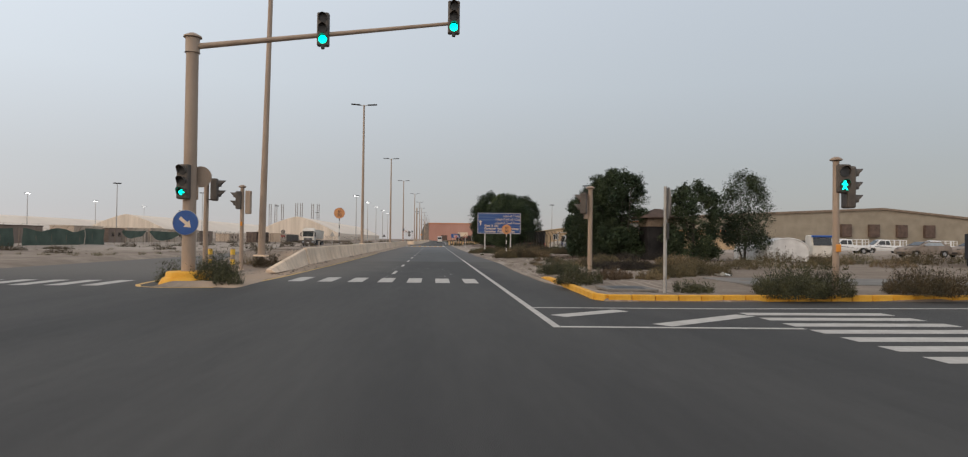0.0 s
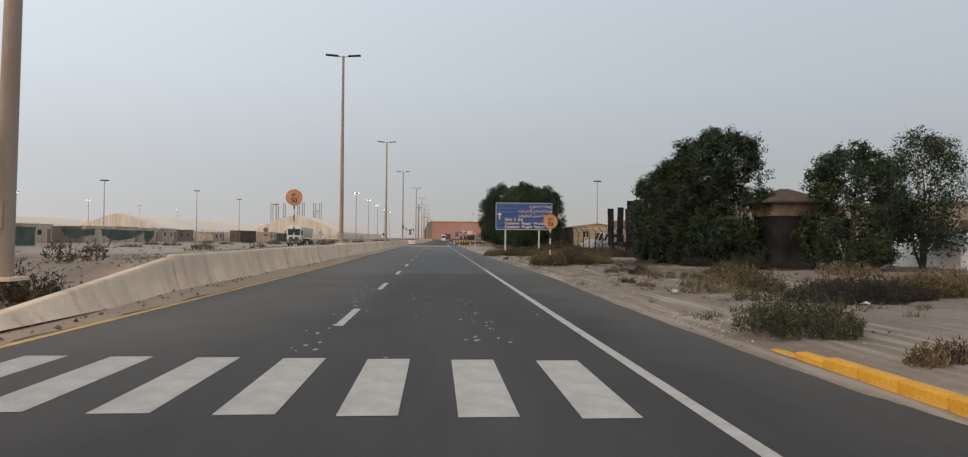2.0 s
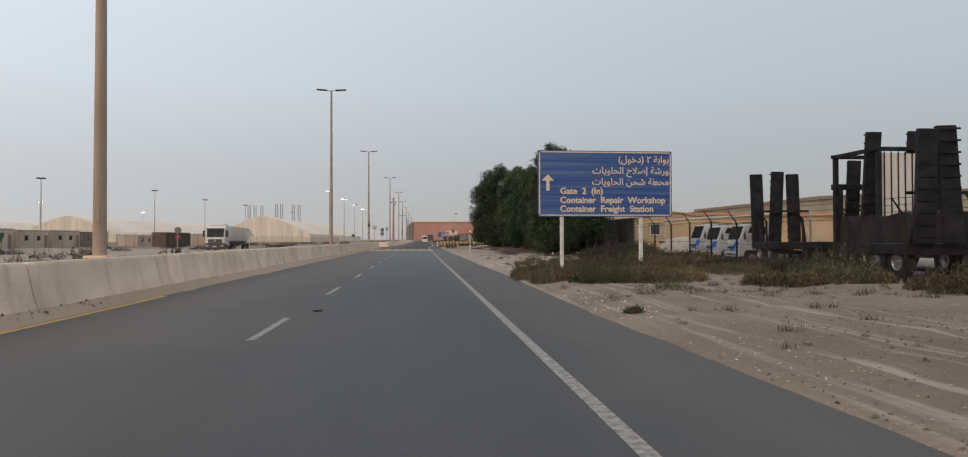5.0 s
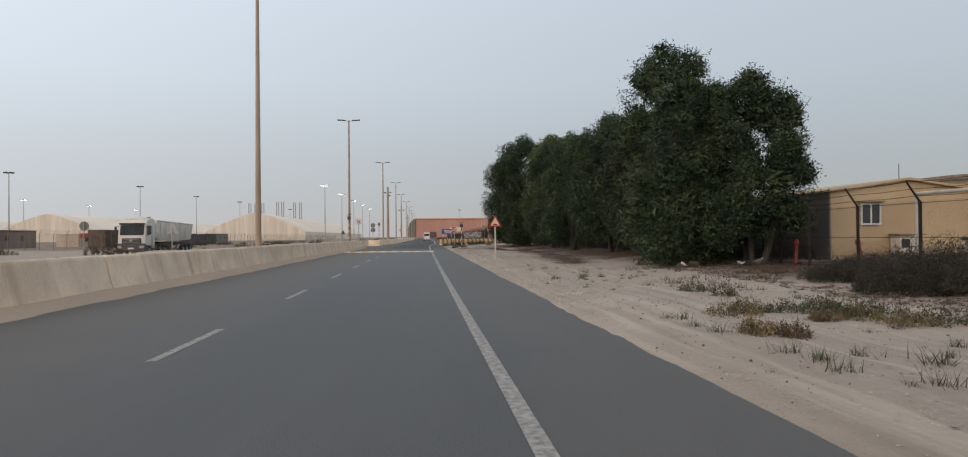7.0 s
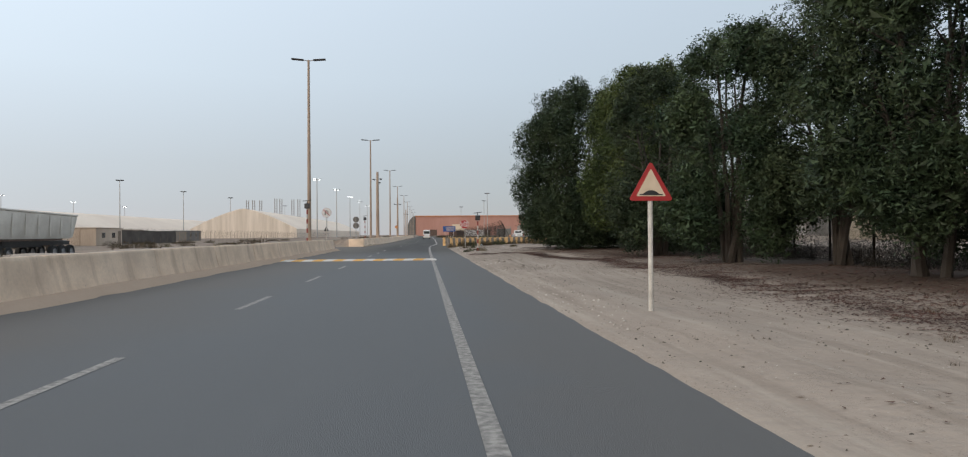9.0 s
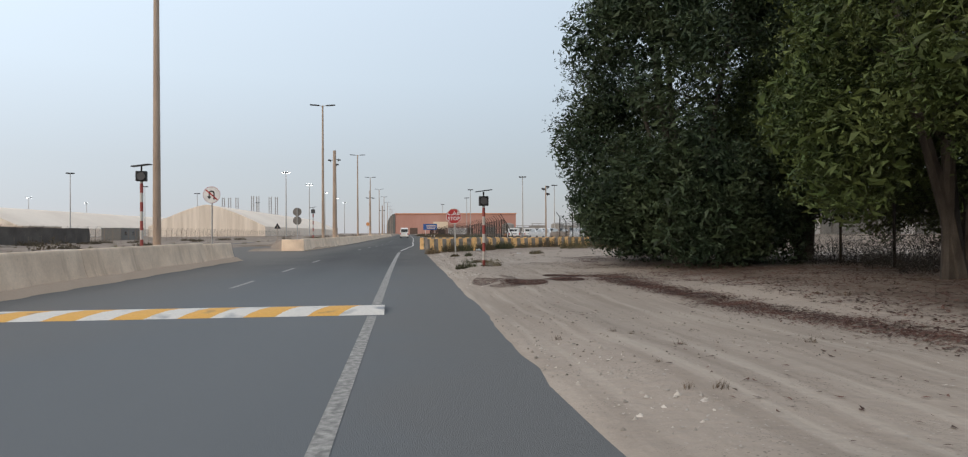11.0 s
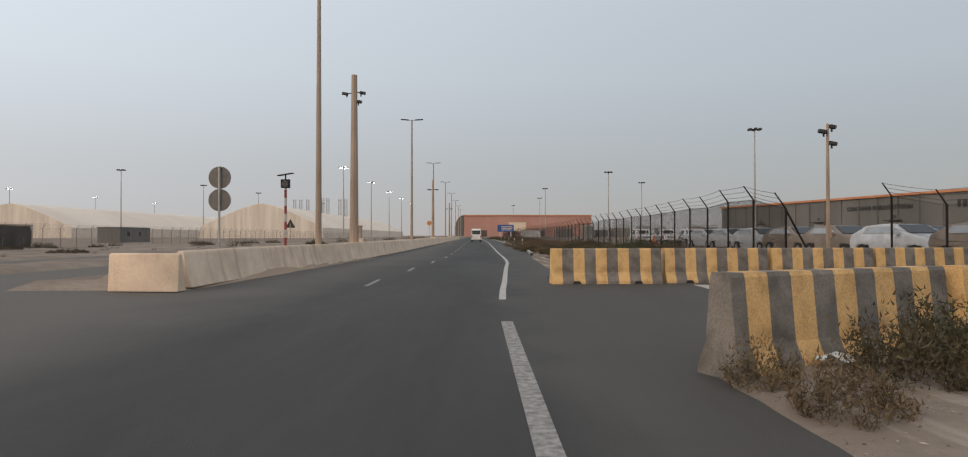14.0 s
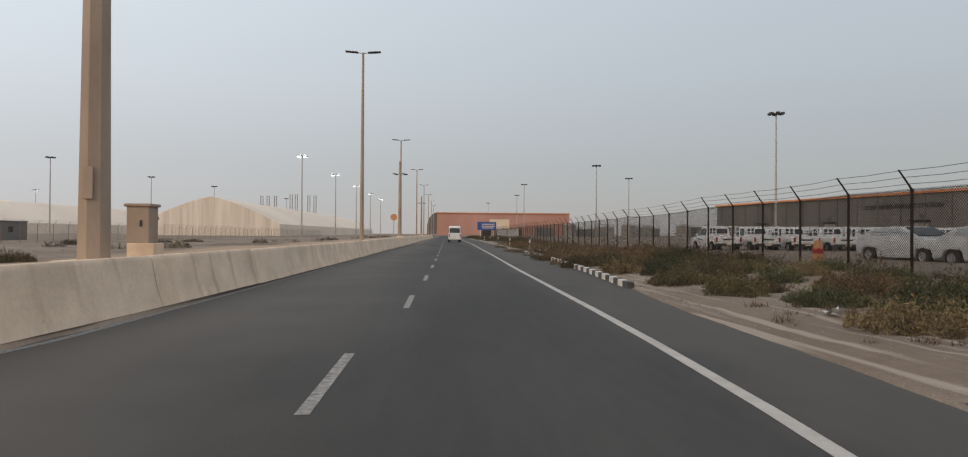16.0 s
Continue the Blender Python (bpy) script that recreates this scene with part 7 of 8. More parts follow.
# ---- floodlight masts ----
def flood_mast(at, h, lit):
    root = thing("floodlight_mast", "tall floodlight mast with lit lamps" if lit else "tall floodlight mast with unlit lamps", "floodlight mast", at=at, group="floodlight masts")
    part("pole", round_geo().cyl((0, 0, 0), (0, 0, h), 0.32, 0.14, 8), M["pole_grey"], root)
    part("crown", round_geo().lathe([(0.0, 0.3), (1.0, 0.2), (1.0, 0.0), (0.0, 0.0)], (0, 0, h), 12), M["dark"], root)
    for k in range(6):
        a = 2 * math.pi * k / 6 + 0.3
        lm = part("floodlight", Geo().box((1.35 * math.cos(a), 1.35 * math.sin(a), h + 0.15), (0.75, 0.75, 0.45), 0.05, rz=math.degrees(a)), M["dark"], root)
        if lit:
            part("lens", Geo().box((1.35 * math.cos(a), 1.35 * math.sin(a), h + 0.15), (0.6, 0.6, 0.5), 0.04, rz=math.degrees(a)), M["flood"], lm)


for k in range(5):
    flood_mast((-45, 395 + 68 * k, 0), 26, True)
for k in range(4):
    flood_mast((-254, 440 + 85 * k, 0), 27, True)
for x, y, h in ((-144.7, 432, 28.5), (-143, 514, 28.2), (-128, 560, 27), (-118, 690, 27), (-150, 330, 26)):
    flood_mast((x, y, 0), h, False)
for x, y, h in ((72.5, 315, 27.6), (57, 418, 26.6), (84, 471, 26.6), (45, 540, 28.5), (52, 640, 28.5), (40, 760, 28.5)):
    flood_mast((x, y, 0), h, False)


# ---- kiosk by the trees ----
ki = thing("kiosk", "dark raised kiosk with brown pyramid roof beside trees", "kiosk", at=(15.25, 44.7, -0.05))
part("base", Geo().box((0, 0, 1.24), (1.9, 1.9, 2.48), 0.03), M["kiosk_dark"], ki)
part("hatch", Geo().box((0.35, -0.96, 1.5), (0.4, 0.05, 0.45), 0.02), M["black_steel"], ki)
wl_ = part("cabin_wall", Geo().box((0, 0, 2.78), (2.0, 2.0, 0.64), 0.02), M["fence_rust"], ki)
for k in range(8):
    part("batten", Geo().box((-0.94 + 0.268 * k, -1.02, 2.78), (0.05, 0.05, 0.64)), M["fence_rust"], wl_)
part("roof", Geo().add([(-1.42, -1.35, 3.1), (1.42, -1.35, 3.1), (1.42, 1.35, 3.1), (-1.42, 1.35, 3.1), (-0.2, 0, 3.7), (0.2, 0, 3.7), (-1.42, -1.35, 3.02), (1.42, -1.35, 3.02), (1.42, 1.35, 3.02), (-1.42, 1.35, 3.02)], [(0, 1, 5, 4), (1, 2, 5), (2, 3, 4, 5), (3, 0, 4), (6, 7, 1, 0), (7, 8, 2, 1), (8, 9, 3, 2), (9, 6, 0, 3), (9, 8, 7, 6)]), M["brown_roof"], ki)

# ---- cream building and cabin ----
cbld = thing("site_building", "single-storey cream site building with dark window", "building", at=(15.3, 90.7, 0.1))
part("wall", Geo().prism([(0, 0), (5.6, 0), (5.6, 2.6), (2.8, 3.0), (0, 2.6)], 0, 8, "y"), M["cream_wall"], cbld)
part("roof", Geo().prism([(-0.12, 2.58), (2.8, 3.0), (5.72, 2.58), (5.72, 2.65), (2.8, 3.08), (-0.12, 2.65)], -0.15, 8.2, "y"), M["cream_wall"], cbld)
part("side_sheet", Geo().box((-0.04, 4.0, 1.3), (0.05, 8, 2.55)), M["grey_clad"], cbld)
wn_ = part("window", Geo().box((1.42, -0.02, 1.82), (0.64, 0.06, 0.66), 0.01), M["glass"], cbld)
for dx, dz, w_, h_ in ((0, 0.35, 0.74, 0.05), (0, -0.35, 0.74, 0.05), (-0.345, 0, 0.05, 0.65), (0.345, 0, 0.05, 0.65), (0, 0, 0.05, 0.65)):
    part("frame_bar", Geo().box((1.42 + dx, -0.06, 1.82 + dz), (w_, 0.05, h_)), M["white"], wn_)
part("window_hood", Geo().box((1.4, -0.12, 2.24), (0.95, 0.2, 0.04), 0.01), M["fence_rust"], cbld)
cl_ = part("cooler", Geo().box((2.5, -0.32, 0.75), (0.8, 0.5, 0.6), 0.03), M["tipper"], cbld, "pale cooling unit")
part("fan_grille", Geo().box((2.3, -0.58, 0.8), (0.3, 0.03, 0.3), 0.01), M["dark"], cl_)
part("cooler_hood", Geo().box((2.5, -0.35, 1.1), (0.95, 0.6, 0.05), 0.01), M["fence_rust"], cl_)
part("antenna", round_geo().cyl((2.75, 0.3, 3.0), (2.75, 0.3, 3.6), 0.015, 0.01, 6), M["dark"], cbld)
hb = thing("storage_hall", "low cream yard hall with rusty orange roof edge", "building", at=(21.6, 94.0, 0.1))
part("wall", Geo().box((11, 4, 1.45), (22, 8, 2.9), 0.03), M["cream_wall"], hb)
part("roof_edge", Geo().box((11, -0.12, 2.98), (22.3, 0.35, 0.2), 0.02), M["orange_trim"], hb)
pf = thing("pipe_frame", "white steel pipe frame over parked trucks", "pipe frame", at=(0, 0, 0.1))
PIPE = ((16.5, 88.2), (17.1, 79.85), (17.6, 73.8))
for x, y in PIPE:
    part("post", round_geo().cyl((x, y, 0), (x, y, 2.36), 0.055, 0.055, 10), M["white_worn"], pf)
part("rail", round_geo().tube([(x, y, 2.36) for x, y in PIPE], 0.06, 10), M["white_worn"], pf)
for x, y, lean in ((12.9, 88.8, 2), (15.0, 88.6, -14)):
    hy = thing("standpipe", "short faded red standpipe before the building", "standpipe", at=(x, y, gz(x, y) - 0.03), group="red standpipes")
    hy.rotation_euler.y = radians(lean)
    part("pipe", round_geo().cyl((0, 0, 0), (0, 0, 0.62), 0.055, 0.055, 10), M["red_worn"], hy)
    part("valve_head", round_geo().lathe([(0.0, 0.80), (0.05, 0.79), (0.085, 0.72), (0.085, 0.64), (0.055, 0.60)], seg=12), M["red_worn"], hy)
pc = thing("portable_cabin", "cream portable cabin with grey roof edge behind a fence", "cabin", at=(18.9, 152.6, 0.35))
part("body", Geo().box((2.6, 1.5, 1.75), (5.6, 3.0, 3.1), 0.02), M["cream_wall"], pc)
part("side_panel", Geo().box((-0.22, 1.5, 1.75), (0.05, 2.95, 3.05)), M["tipper"], pc)
part("roof_edge", Geo().box((2.6, 1.5, 3.38), (5.8, 3.2, 0.2), 0.02), M["grey_clad"], pc)
for y in (0.75, 2.2):
    w_ = part("window", Geo().box((-0.26, y, 2.1), (0.06, 0.55, 0.8), 0.01), M["glass"], pc)
    part("frame", Geo().box((-0.28, y, 2.53), (0.05, 0.65, 0.06)).box((-0.28, y, 1.67), (0.05, 0.65, 0.06)).box((-0.28, y - 0.3, 2.1), (0.05, 0.06, 0.9)).box((-0.28, y + 0.3, 2.1), (0.05, 0.06, 0.9)), M["white"], w_)
part("downpipe", round_geo().cyl((3.4, -0.06, 0.2), (3.4, -0.06, 3.3), 0.04, 0.04, 8), M["brown_roof"], pc)
tree((15.3, 153.8, 0.2), 2.9, 3.4, 91, "scrubby grey-green bush tree by the fence", 6000, "leaf2", 0.05, 26, 0.08, 4, gaps=0.45)
camera_pole((15.6, 175.0, 0.1), 5.5, 0.085, "slim grey camera pole beside the yard fence", ((0.2, 0, -0.1, 0.8), (-0.25, -0.1, -0.3, 1), (0.2, 0, -0.75, 1)))
lb = thing("leaning_lamp_post", "bent dark lamp post above the yard fence", "lamp post", at=(17.5, 168.5, 0.2))
part("pole", round_geo().tube([(0, 0, 0), (0, 0, 2.7), (0.35, 0, 3.2)], 0.035, 8), M["fence_post"], lb)
part("head", Geo().box((0.42, 0, 3.3), (0.22, 0.14, 0.22), 0.03, ry=-40), M["dark"], lb)


# ---- vehicles ----
def hull(pts, hw):
    """A closed side outline (y, z) given width: hw(z) is half the width at a height."""
    n = len(pts)
    vs = [(-hw(z), y, z) for y, z in pts] + [(hw(z), y, z) for y, z in pts]
    fs = [(i, (i + 1) % n, n + (i + 1) % n, n + i) for i in range(n)] + [tuple(range(n))[::-1], tuple(range(n, 2 * n))]
    return Geo().add(vs, fs)


def bevelled(geo, w=0.03, seg=2):
    bm = bmesh.new()
    vs = [bm.verts.new(p) for p in geo.v]
    for q in geo.f:
        bm.faces.new([vs[i] for i in q])
    bmesh.ops.recalc_face_normals(bm, faces=bm.faces[:])
    bmesh.ops.bevel(bm, geom=[e for e in bm.edges if e.calc_face_angle(0) > 0.35], offset=w, segments=seg, affect="EDGES", profile=0.5)
    bm.verts.index_update()
    out = round_geo()
    out.add([p.co for p in bm.verts], [[p.index for p in q.verts] for q in bm.faces])
    bm.free()
    return out


def wheel(parent, x, y, r, w, rim="rim"):
    ty = part("wheel", round_geo().lathe([(r * 0.55, -w / 2), (r * 0.92, -w / 2), (r, -w * 0.36), (r, w * 0.36), (r * 0.92, w / 2), (r * 0.55, w / 2)], seg=20), M["tyre"], parent)
    ty.matrix_local = pose(x, y, r, 0, 90, 0)
    part("rim", round_geo().lathe([(0, -w * 0.42), (r * 0.16, -w * 0.46), (r * 0.2, -w * 0.34), (r * 0.5, -w * 0.36), (r * 0.57, -w * 0.48), (r * 0.57, w * 0.48), (r * 0.5, w * 0.36), (r * 0.2, w * 0.34), (r * 0.16, w * 0.46), (0, w * 0.42)], seg=14), M[rim], ty)


def pickup():
    root = thing("pickup_truck", "white double-cab pickup truck parked in the yard", "pickup truck", group="parked pickup trucks")
    tw = lambda z: 0.90 if z < 0.95 else 0.86
    body = bevelled(hull([(-2.6, 0.55), (-2.6, 1.02), (-0.75, 1.04), (-0.72, 1.05), (1.25, 1.05), (2.35, 0.96), (2.58, 0.82), (2.6, 0.45), (2.2, 0.38), (1.95, 0.72), (1.25, 0.72), (1.0, 0.38), (-1.2, 0.38), (-1.45, 0.72), (-2.15, 0.72), (-2.35, 0.5)], tw), 0.035)
    part("body", body, M["car_white"], root)
    cab = bevelled(hull([(-0.72, 1.04), (-0.55, 1.72), (0.35, 1.76), (0.62, 1.68), (1.3, 1.04)], lambda z: 0.85 - 0.22 * max(0, z - 1.04)), 0.04)
    part("cab", cab, M["car_white"], root)
    for s in (-1, 1):
        for y0, y1, y2, y3 in ((-0.55, -0.08, -0.08, -0.46), (0.0, 1.02, 0.52, 0.0)):
            gl = Geo()
            for sh in (0.0, 0.02):
                gl.v += [(s * (0.855 - sh), y0, 1.12), (s * (0.855 - sh), y1, 1.12), (s * (0.755 - sh), y2, 1.60), (s * (0.755 - sh), y3, 1.60)]
            gl.f = [(0, 1, 2, 3), (7, 6, 5, 4), (0, 4, 5, 1), (1, 5, 6, 2), (2, 6, 7, 3), (3, 7, 4, 0)]
            part("side_window", gl, M["glass"], root)
        part("mirror", Geo().box((s * 1.0, 0.85, 1.15), (0.16, 0.08, 0.2), 0.03), M["car_white"], root)
        part("tail_light", Geo().box((s * 0.80, -2.6, 0.85), (0.13, 0.06, 0.32), 0.02), M["tail_red"], root)
        part("headlight", Geo().box((s * 0.7, 2.55, 0.82), (0.32, 0.1, 0.16), 0.03), M["glass"], root)
        part("bed_rail", Geo().box((s * 0.78, -1.62, 1.70), (0.06, 1.66, 0.07), 0.01).box((s * 0.78, -1.1, 1.36), (0.05, 0.06, 0.66)).box((s * 0.78, -1.75, 1.36), (0.05, 0.06, 0.66)).box((s * 0.78, -2.42, 1.36), (0.06, 0.07, 0.66)).box((s * 0.78, -1.62, 1.38), (0.04, 1.6, 0.04)), M["car_white"], root, "white cage rail over the load bed")
        part("side_stripe", Geo().box((s * 0.905, 0.55, 0.86), (0.012, 1.3, 0.06), rx=4).box((s * 0.905, -0.35, 0.80), (0.012, 0.7, 0.04)), M["dark"], root, "dark stripe along the door")
        for y in (1.6, -1.8):
            wheel(root, s * 0.80, y, 0.36, 0.24)
    part("cage_bar", Geo().box((0, -2.42, 1.70), (1.5, 0.06, 0.07), 0.01).box((0, -2.42, 1.36), (0.05, 0.05, 0.64)), M["car_white"], root)
    ws = Geo().add([(-0.68, 1.28, 1.12), (0.68, 1.28, 1.12), (0.60, 0.70, 1.66), (-0.60, 0.70, 1.66), (-0.68, 1.31, 1.13), (0.68, 1.31, 1.13), (0.60, 0.73, 1.67), (-0.60, 0.73, 1.67)], [(3, 2, 1, 0), (4, 5, 6, 7), (0, 1, 5, 4), (1, 2, 6, 5), (2, 3, 7, 6), (3, 0, 4, 7)])
    part("windscreen", ws, M["glass"], root)
    part("rear_window", Geo().box((0, -0.66, 1.42), (1.2, 0.04, 0.36), 0.01, rx=-14), M["glass"], root)
    tg = part("tailgate", Geo().box((0, -2.61, 0.82), (1.4, 0.05, 0.36), 0.015), M["car_white"], root)
    part("badge_bar", Geo().box((0, -2.64, 0.86), (0.75, 0.01, 0.1)), M["black"], tg, "dark marking across a tailgate")
    part("bumper", Geo().box((0, -2.68, 0.5), (1.7, 0.16, 0.18), 0.03), M["dark"], root)
    part("number_plate", Geo().box((0, -2.77, 0.52), (0.4, 0.015, 0.1)), M["cream"], root)
    part("grille", Geo().box((0, 2.6, 0.75), (1.0, 0.05, 0.22), 0.02), M["dark"], root)
    return root


pk = pickup()
pk.matrix_world = pose(24.9, 219.7, 0.2, 0, 0, -4)
for k in (-2, -1, 1, 2, 3, 4, 5, 6, 7, 8):  # parked side by side, tails to the road
    copy_thing(pk, pose(24.9 + 2.5 * k, 219.7 - 0.25 * k + random.uniform(-0.2, 0.2), 0.2, 0, 0, -4 + random.uniform(-1.5, 1.5)))
for k in range(8):
    copy_thing(pk, pose(27.6 + 2.6 * k, 227.5 - 0.2 * k, 0.2, 0, 0, -4 + random.uniform(-2, 2)))
for k in (0, 2, 5):
    copy_thing(pk, pose(48.0 + 3.4 * k, 75.0 + 1.5 * k, 0.25, 0, 0, 80 + random.uniform(-3, 3)))


def coupe(label, name="covered_car"):
    root = thing(name, label, "car", group="cars wrapped in film")
    tw = lambda z: 0.93 - 0.06 * max(0, z - 0.7) - 0.24 * max(0, z - 1.05)
    body = bevelled(hull([(-2.28, 0.38), (-2.36, 0.80), (-2.26, 1.08), (-2.02, 1.18), (-1.45, 1.46), (-0.4, 1.54), (0.25, 1.50), (1.12, 1.10), (1.95, 0.98), (2.28, 0.82), (2.38, 0.6), (2.34, 0.3), (2.0, 0.24), (1.9, 0.62), (1.15, 0.64), (1.0, 0.24), (-0.98, 0.24), (-1.12, 0.64), (-1.86, 0.62), (-2.02, 0.3)], tw), 0.06, 3)
    part("body", body, M["cover_white"], root)
    for s in (-1, 1):
        for y in (1.53, -1.5):
            wheel(root, s * 0.83, y, 0.345, 0.24, "rim")
        sw = Geo()
        for sh in (0.0, 0.03):
            sw.v += [(s * (0.905 - sh), -1.5, 1.14), (s * (0.905 - sh), 0.85, 1.14), (s * (0.845 - sh), 0.2, 1.42), (s * (0.845 - sh), -1.2, 1.42)]
        sw.f = [(0, 1, 2, 3), (7, 6, 5, 4), (0, 4, 5, 1), (1, 5, 6, 2), (2, 6, 7, 3), (3, 7, 4, 0)]
        part("side_window", sw, M["film_blue"], root, "side window under pale bluish film")
        part("mirror", Geo().box((s * 0.99, 0.72, 1.12), (0.2, 0.12, 0.15), 0.04), M["cover_white"], root)
        part("headlight", Geo().box((s * 0.62, 2.27, 0.80), (0.42, 0.08, 0.07), 0.02, rz=-s * 14), M["dark"], root)
        part("tail_light", Geo().box((s * 0.55, -2.35, 0.88), (0.55, 0.03, 0.10), 0.01), M["dark"], root)
    for nm, y0, z0, y1, z1 in (("windscreen", 1.06, 1.145, 0.33, 1.485), ("rear_window", -1.98, 1.22, -1.5, 1.455)):
        pane = Geo()
        for up in (0.022, -0.03):
            pane.v += [(-0.70, y0, z0 + up), (0.70, y0, z0 + up), (0.62, y1, z1 + up), (-0.62, y1, z1 + up)]
        pane.f = [(0, 1, 2, 3), (7, 6, 5, 4), (0, 4, 5, 1), (1, 5, 6, 2), (2, 6, 7, 3), (3, 7, 4, 0)]
        part(nm, pane, M["glass"], root)
    part("lower_grille", Geo().box((0, 2.37, 0.45), (1.1, 0.04, 0.12), 0.02), M["dark"], root)
    return root


cc = coupe("white car wrapped in protective film parked behind the fence")
cc.matrix_world = pose(20.4, 201.2, 0.2, 0, 0, -176)
for x, y in ((20.3, 196.3), (20.1, 191.3), (20.0, 177.0)):  # nose to tail along the fence
    copy_thing(cc, pose(x, y, 0.2, 0, 0, -176 + random.uniform(-2, 2)))
dc = coupe("dusty tan car parked behind the striped barriers", "dusty_car")
for ob in list(dc.children):
    for sl_ in ob.material_slots:
        if sl_.material == M["cover_white"]:
            ob.data.materials[0] = M["cover_tan"]
dc.matrix_world = pose(20.1, 186.5, 0.2, 0, 0, -176)
for x, y in ((20.0, 181.7), (20.1, 172.0), (24.6, 187.0), (24.4, 182.0), (24.6, 177.0), (24.5, 171.8), (28.8, 184.5), (28.9, 179.4), (29.0, 174.0)):
    copy_thing(dc, pose(x, y, 0.2, 0, 0, -176 + random.uniform(-3, 3)))

bz = thing("traffic_barrel", "small red and white traffic barrel behind the fence", "traffic barrel", at=(15.7, 200.2, 0.2))
part("body", round_geo().lathe([(0.0, 0.95), (0.10, 0.94), (0.16, 0.80), (0.2, 0.45), (0.24, 0.05), (0.30, 0.0)]), M["orange_sign"], bz)
part("band", round_geo().lathe([(0.198, 0.62), (0.212, 0.42)]), M["red"], bz)


def minibus(at):
    root = thing("minibus", "white minibus seen from behind on the road", "minibus", at=at)
    tw = lambda z: 1.0 - 0.10 * max(0, z - 1.2)
    part("body", bevelled(hull([(-3.4, 0.45), (-3.45, 1.2), (-3.35, 2.35), (-3.2, 2.55), (3.0, 2.55), (3.3, 2.3), (3.5, 1.3), (3.5, 0.45)], tw), 0.08, 3), M["car_white"], root)
    part("rear_window", Geo().box((0, -3.43, 1.85), (1.6, 0.05, 0.75), 0.03, rx=-5), M["glass"], root)
    for s in (-1, 1):
        part("side_window", Geo().box((s * 0.955, -0.2, 1.8), (0.04, 5.6, 0.7), 0.02, ry=s * 5), M["glass"], root)
        part("tail_light", Geo().box((s * 0.85, -3.47, 1.05), (0.16, 0.04, 0.45), 0.02), M["tail_red"], root)
        for y in (2.2, -2.0):
            wheel(root, s * 0.84, y, 0.38, 0.26)
    part("bumper", Geo().box((0, -3.5, 0.55), (1.95, 0.14, 0.26), 0.04), M["tipper"], root)
    part("number_plate", Geo().box((0, -3.49, 0.9), (0.45, 0.02, 0.12)), M["cream"], root)


minibus((2.7, 283.0, 0.0))


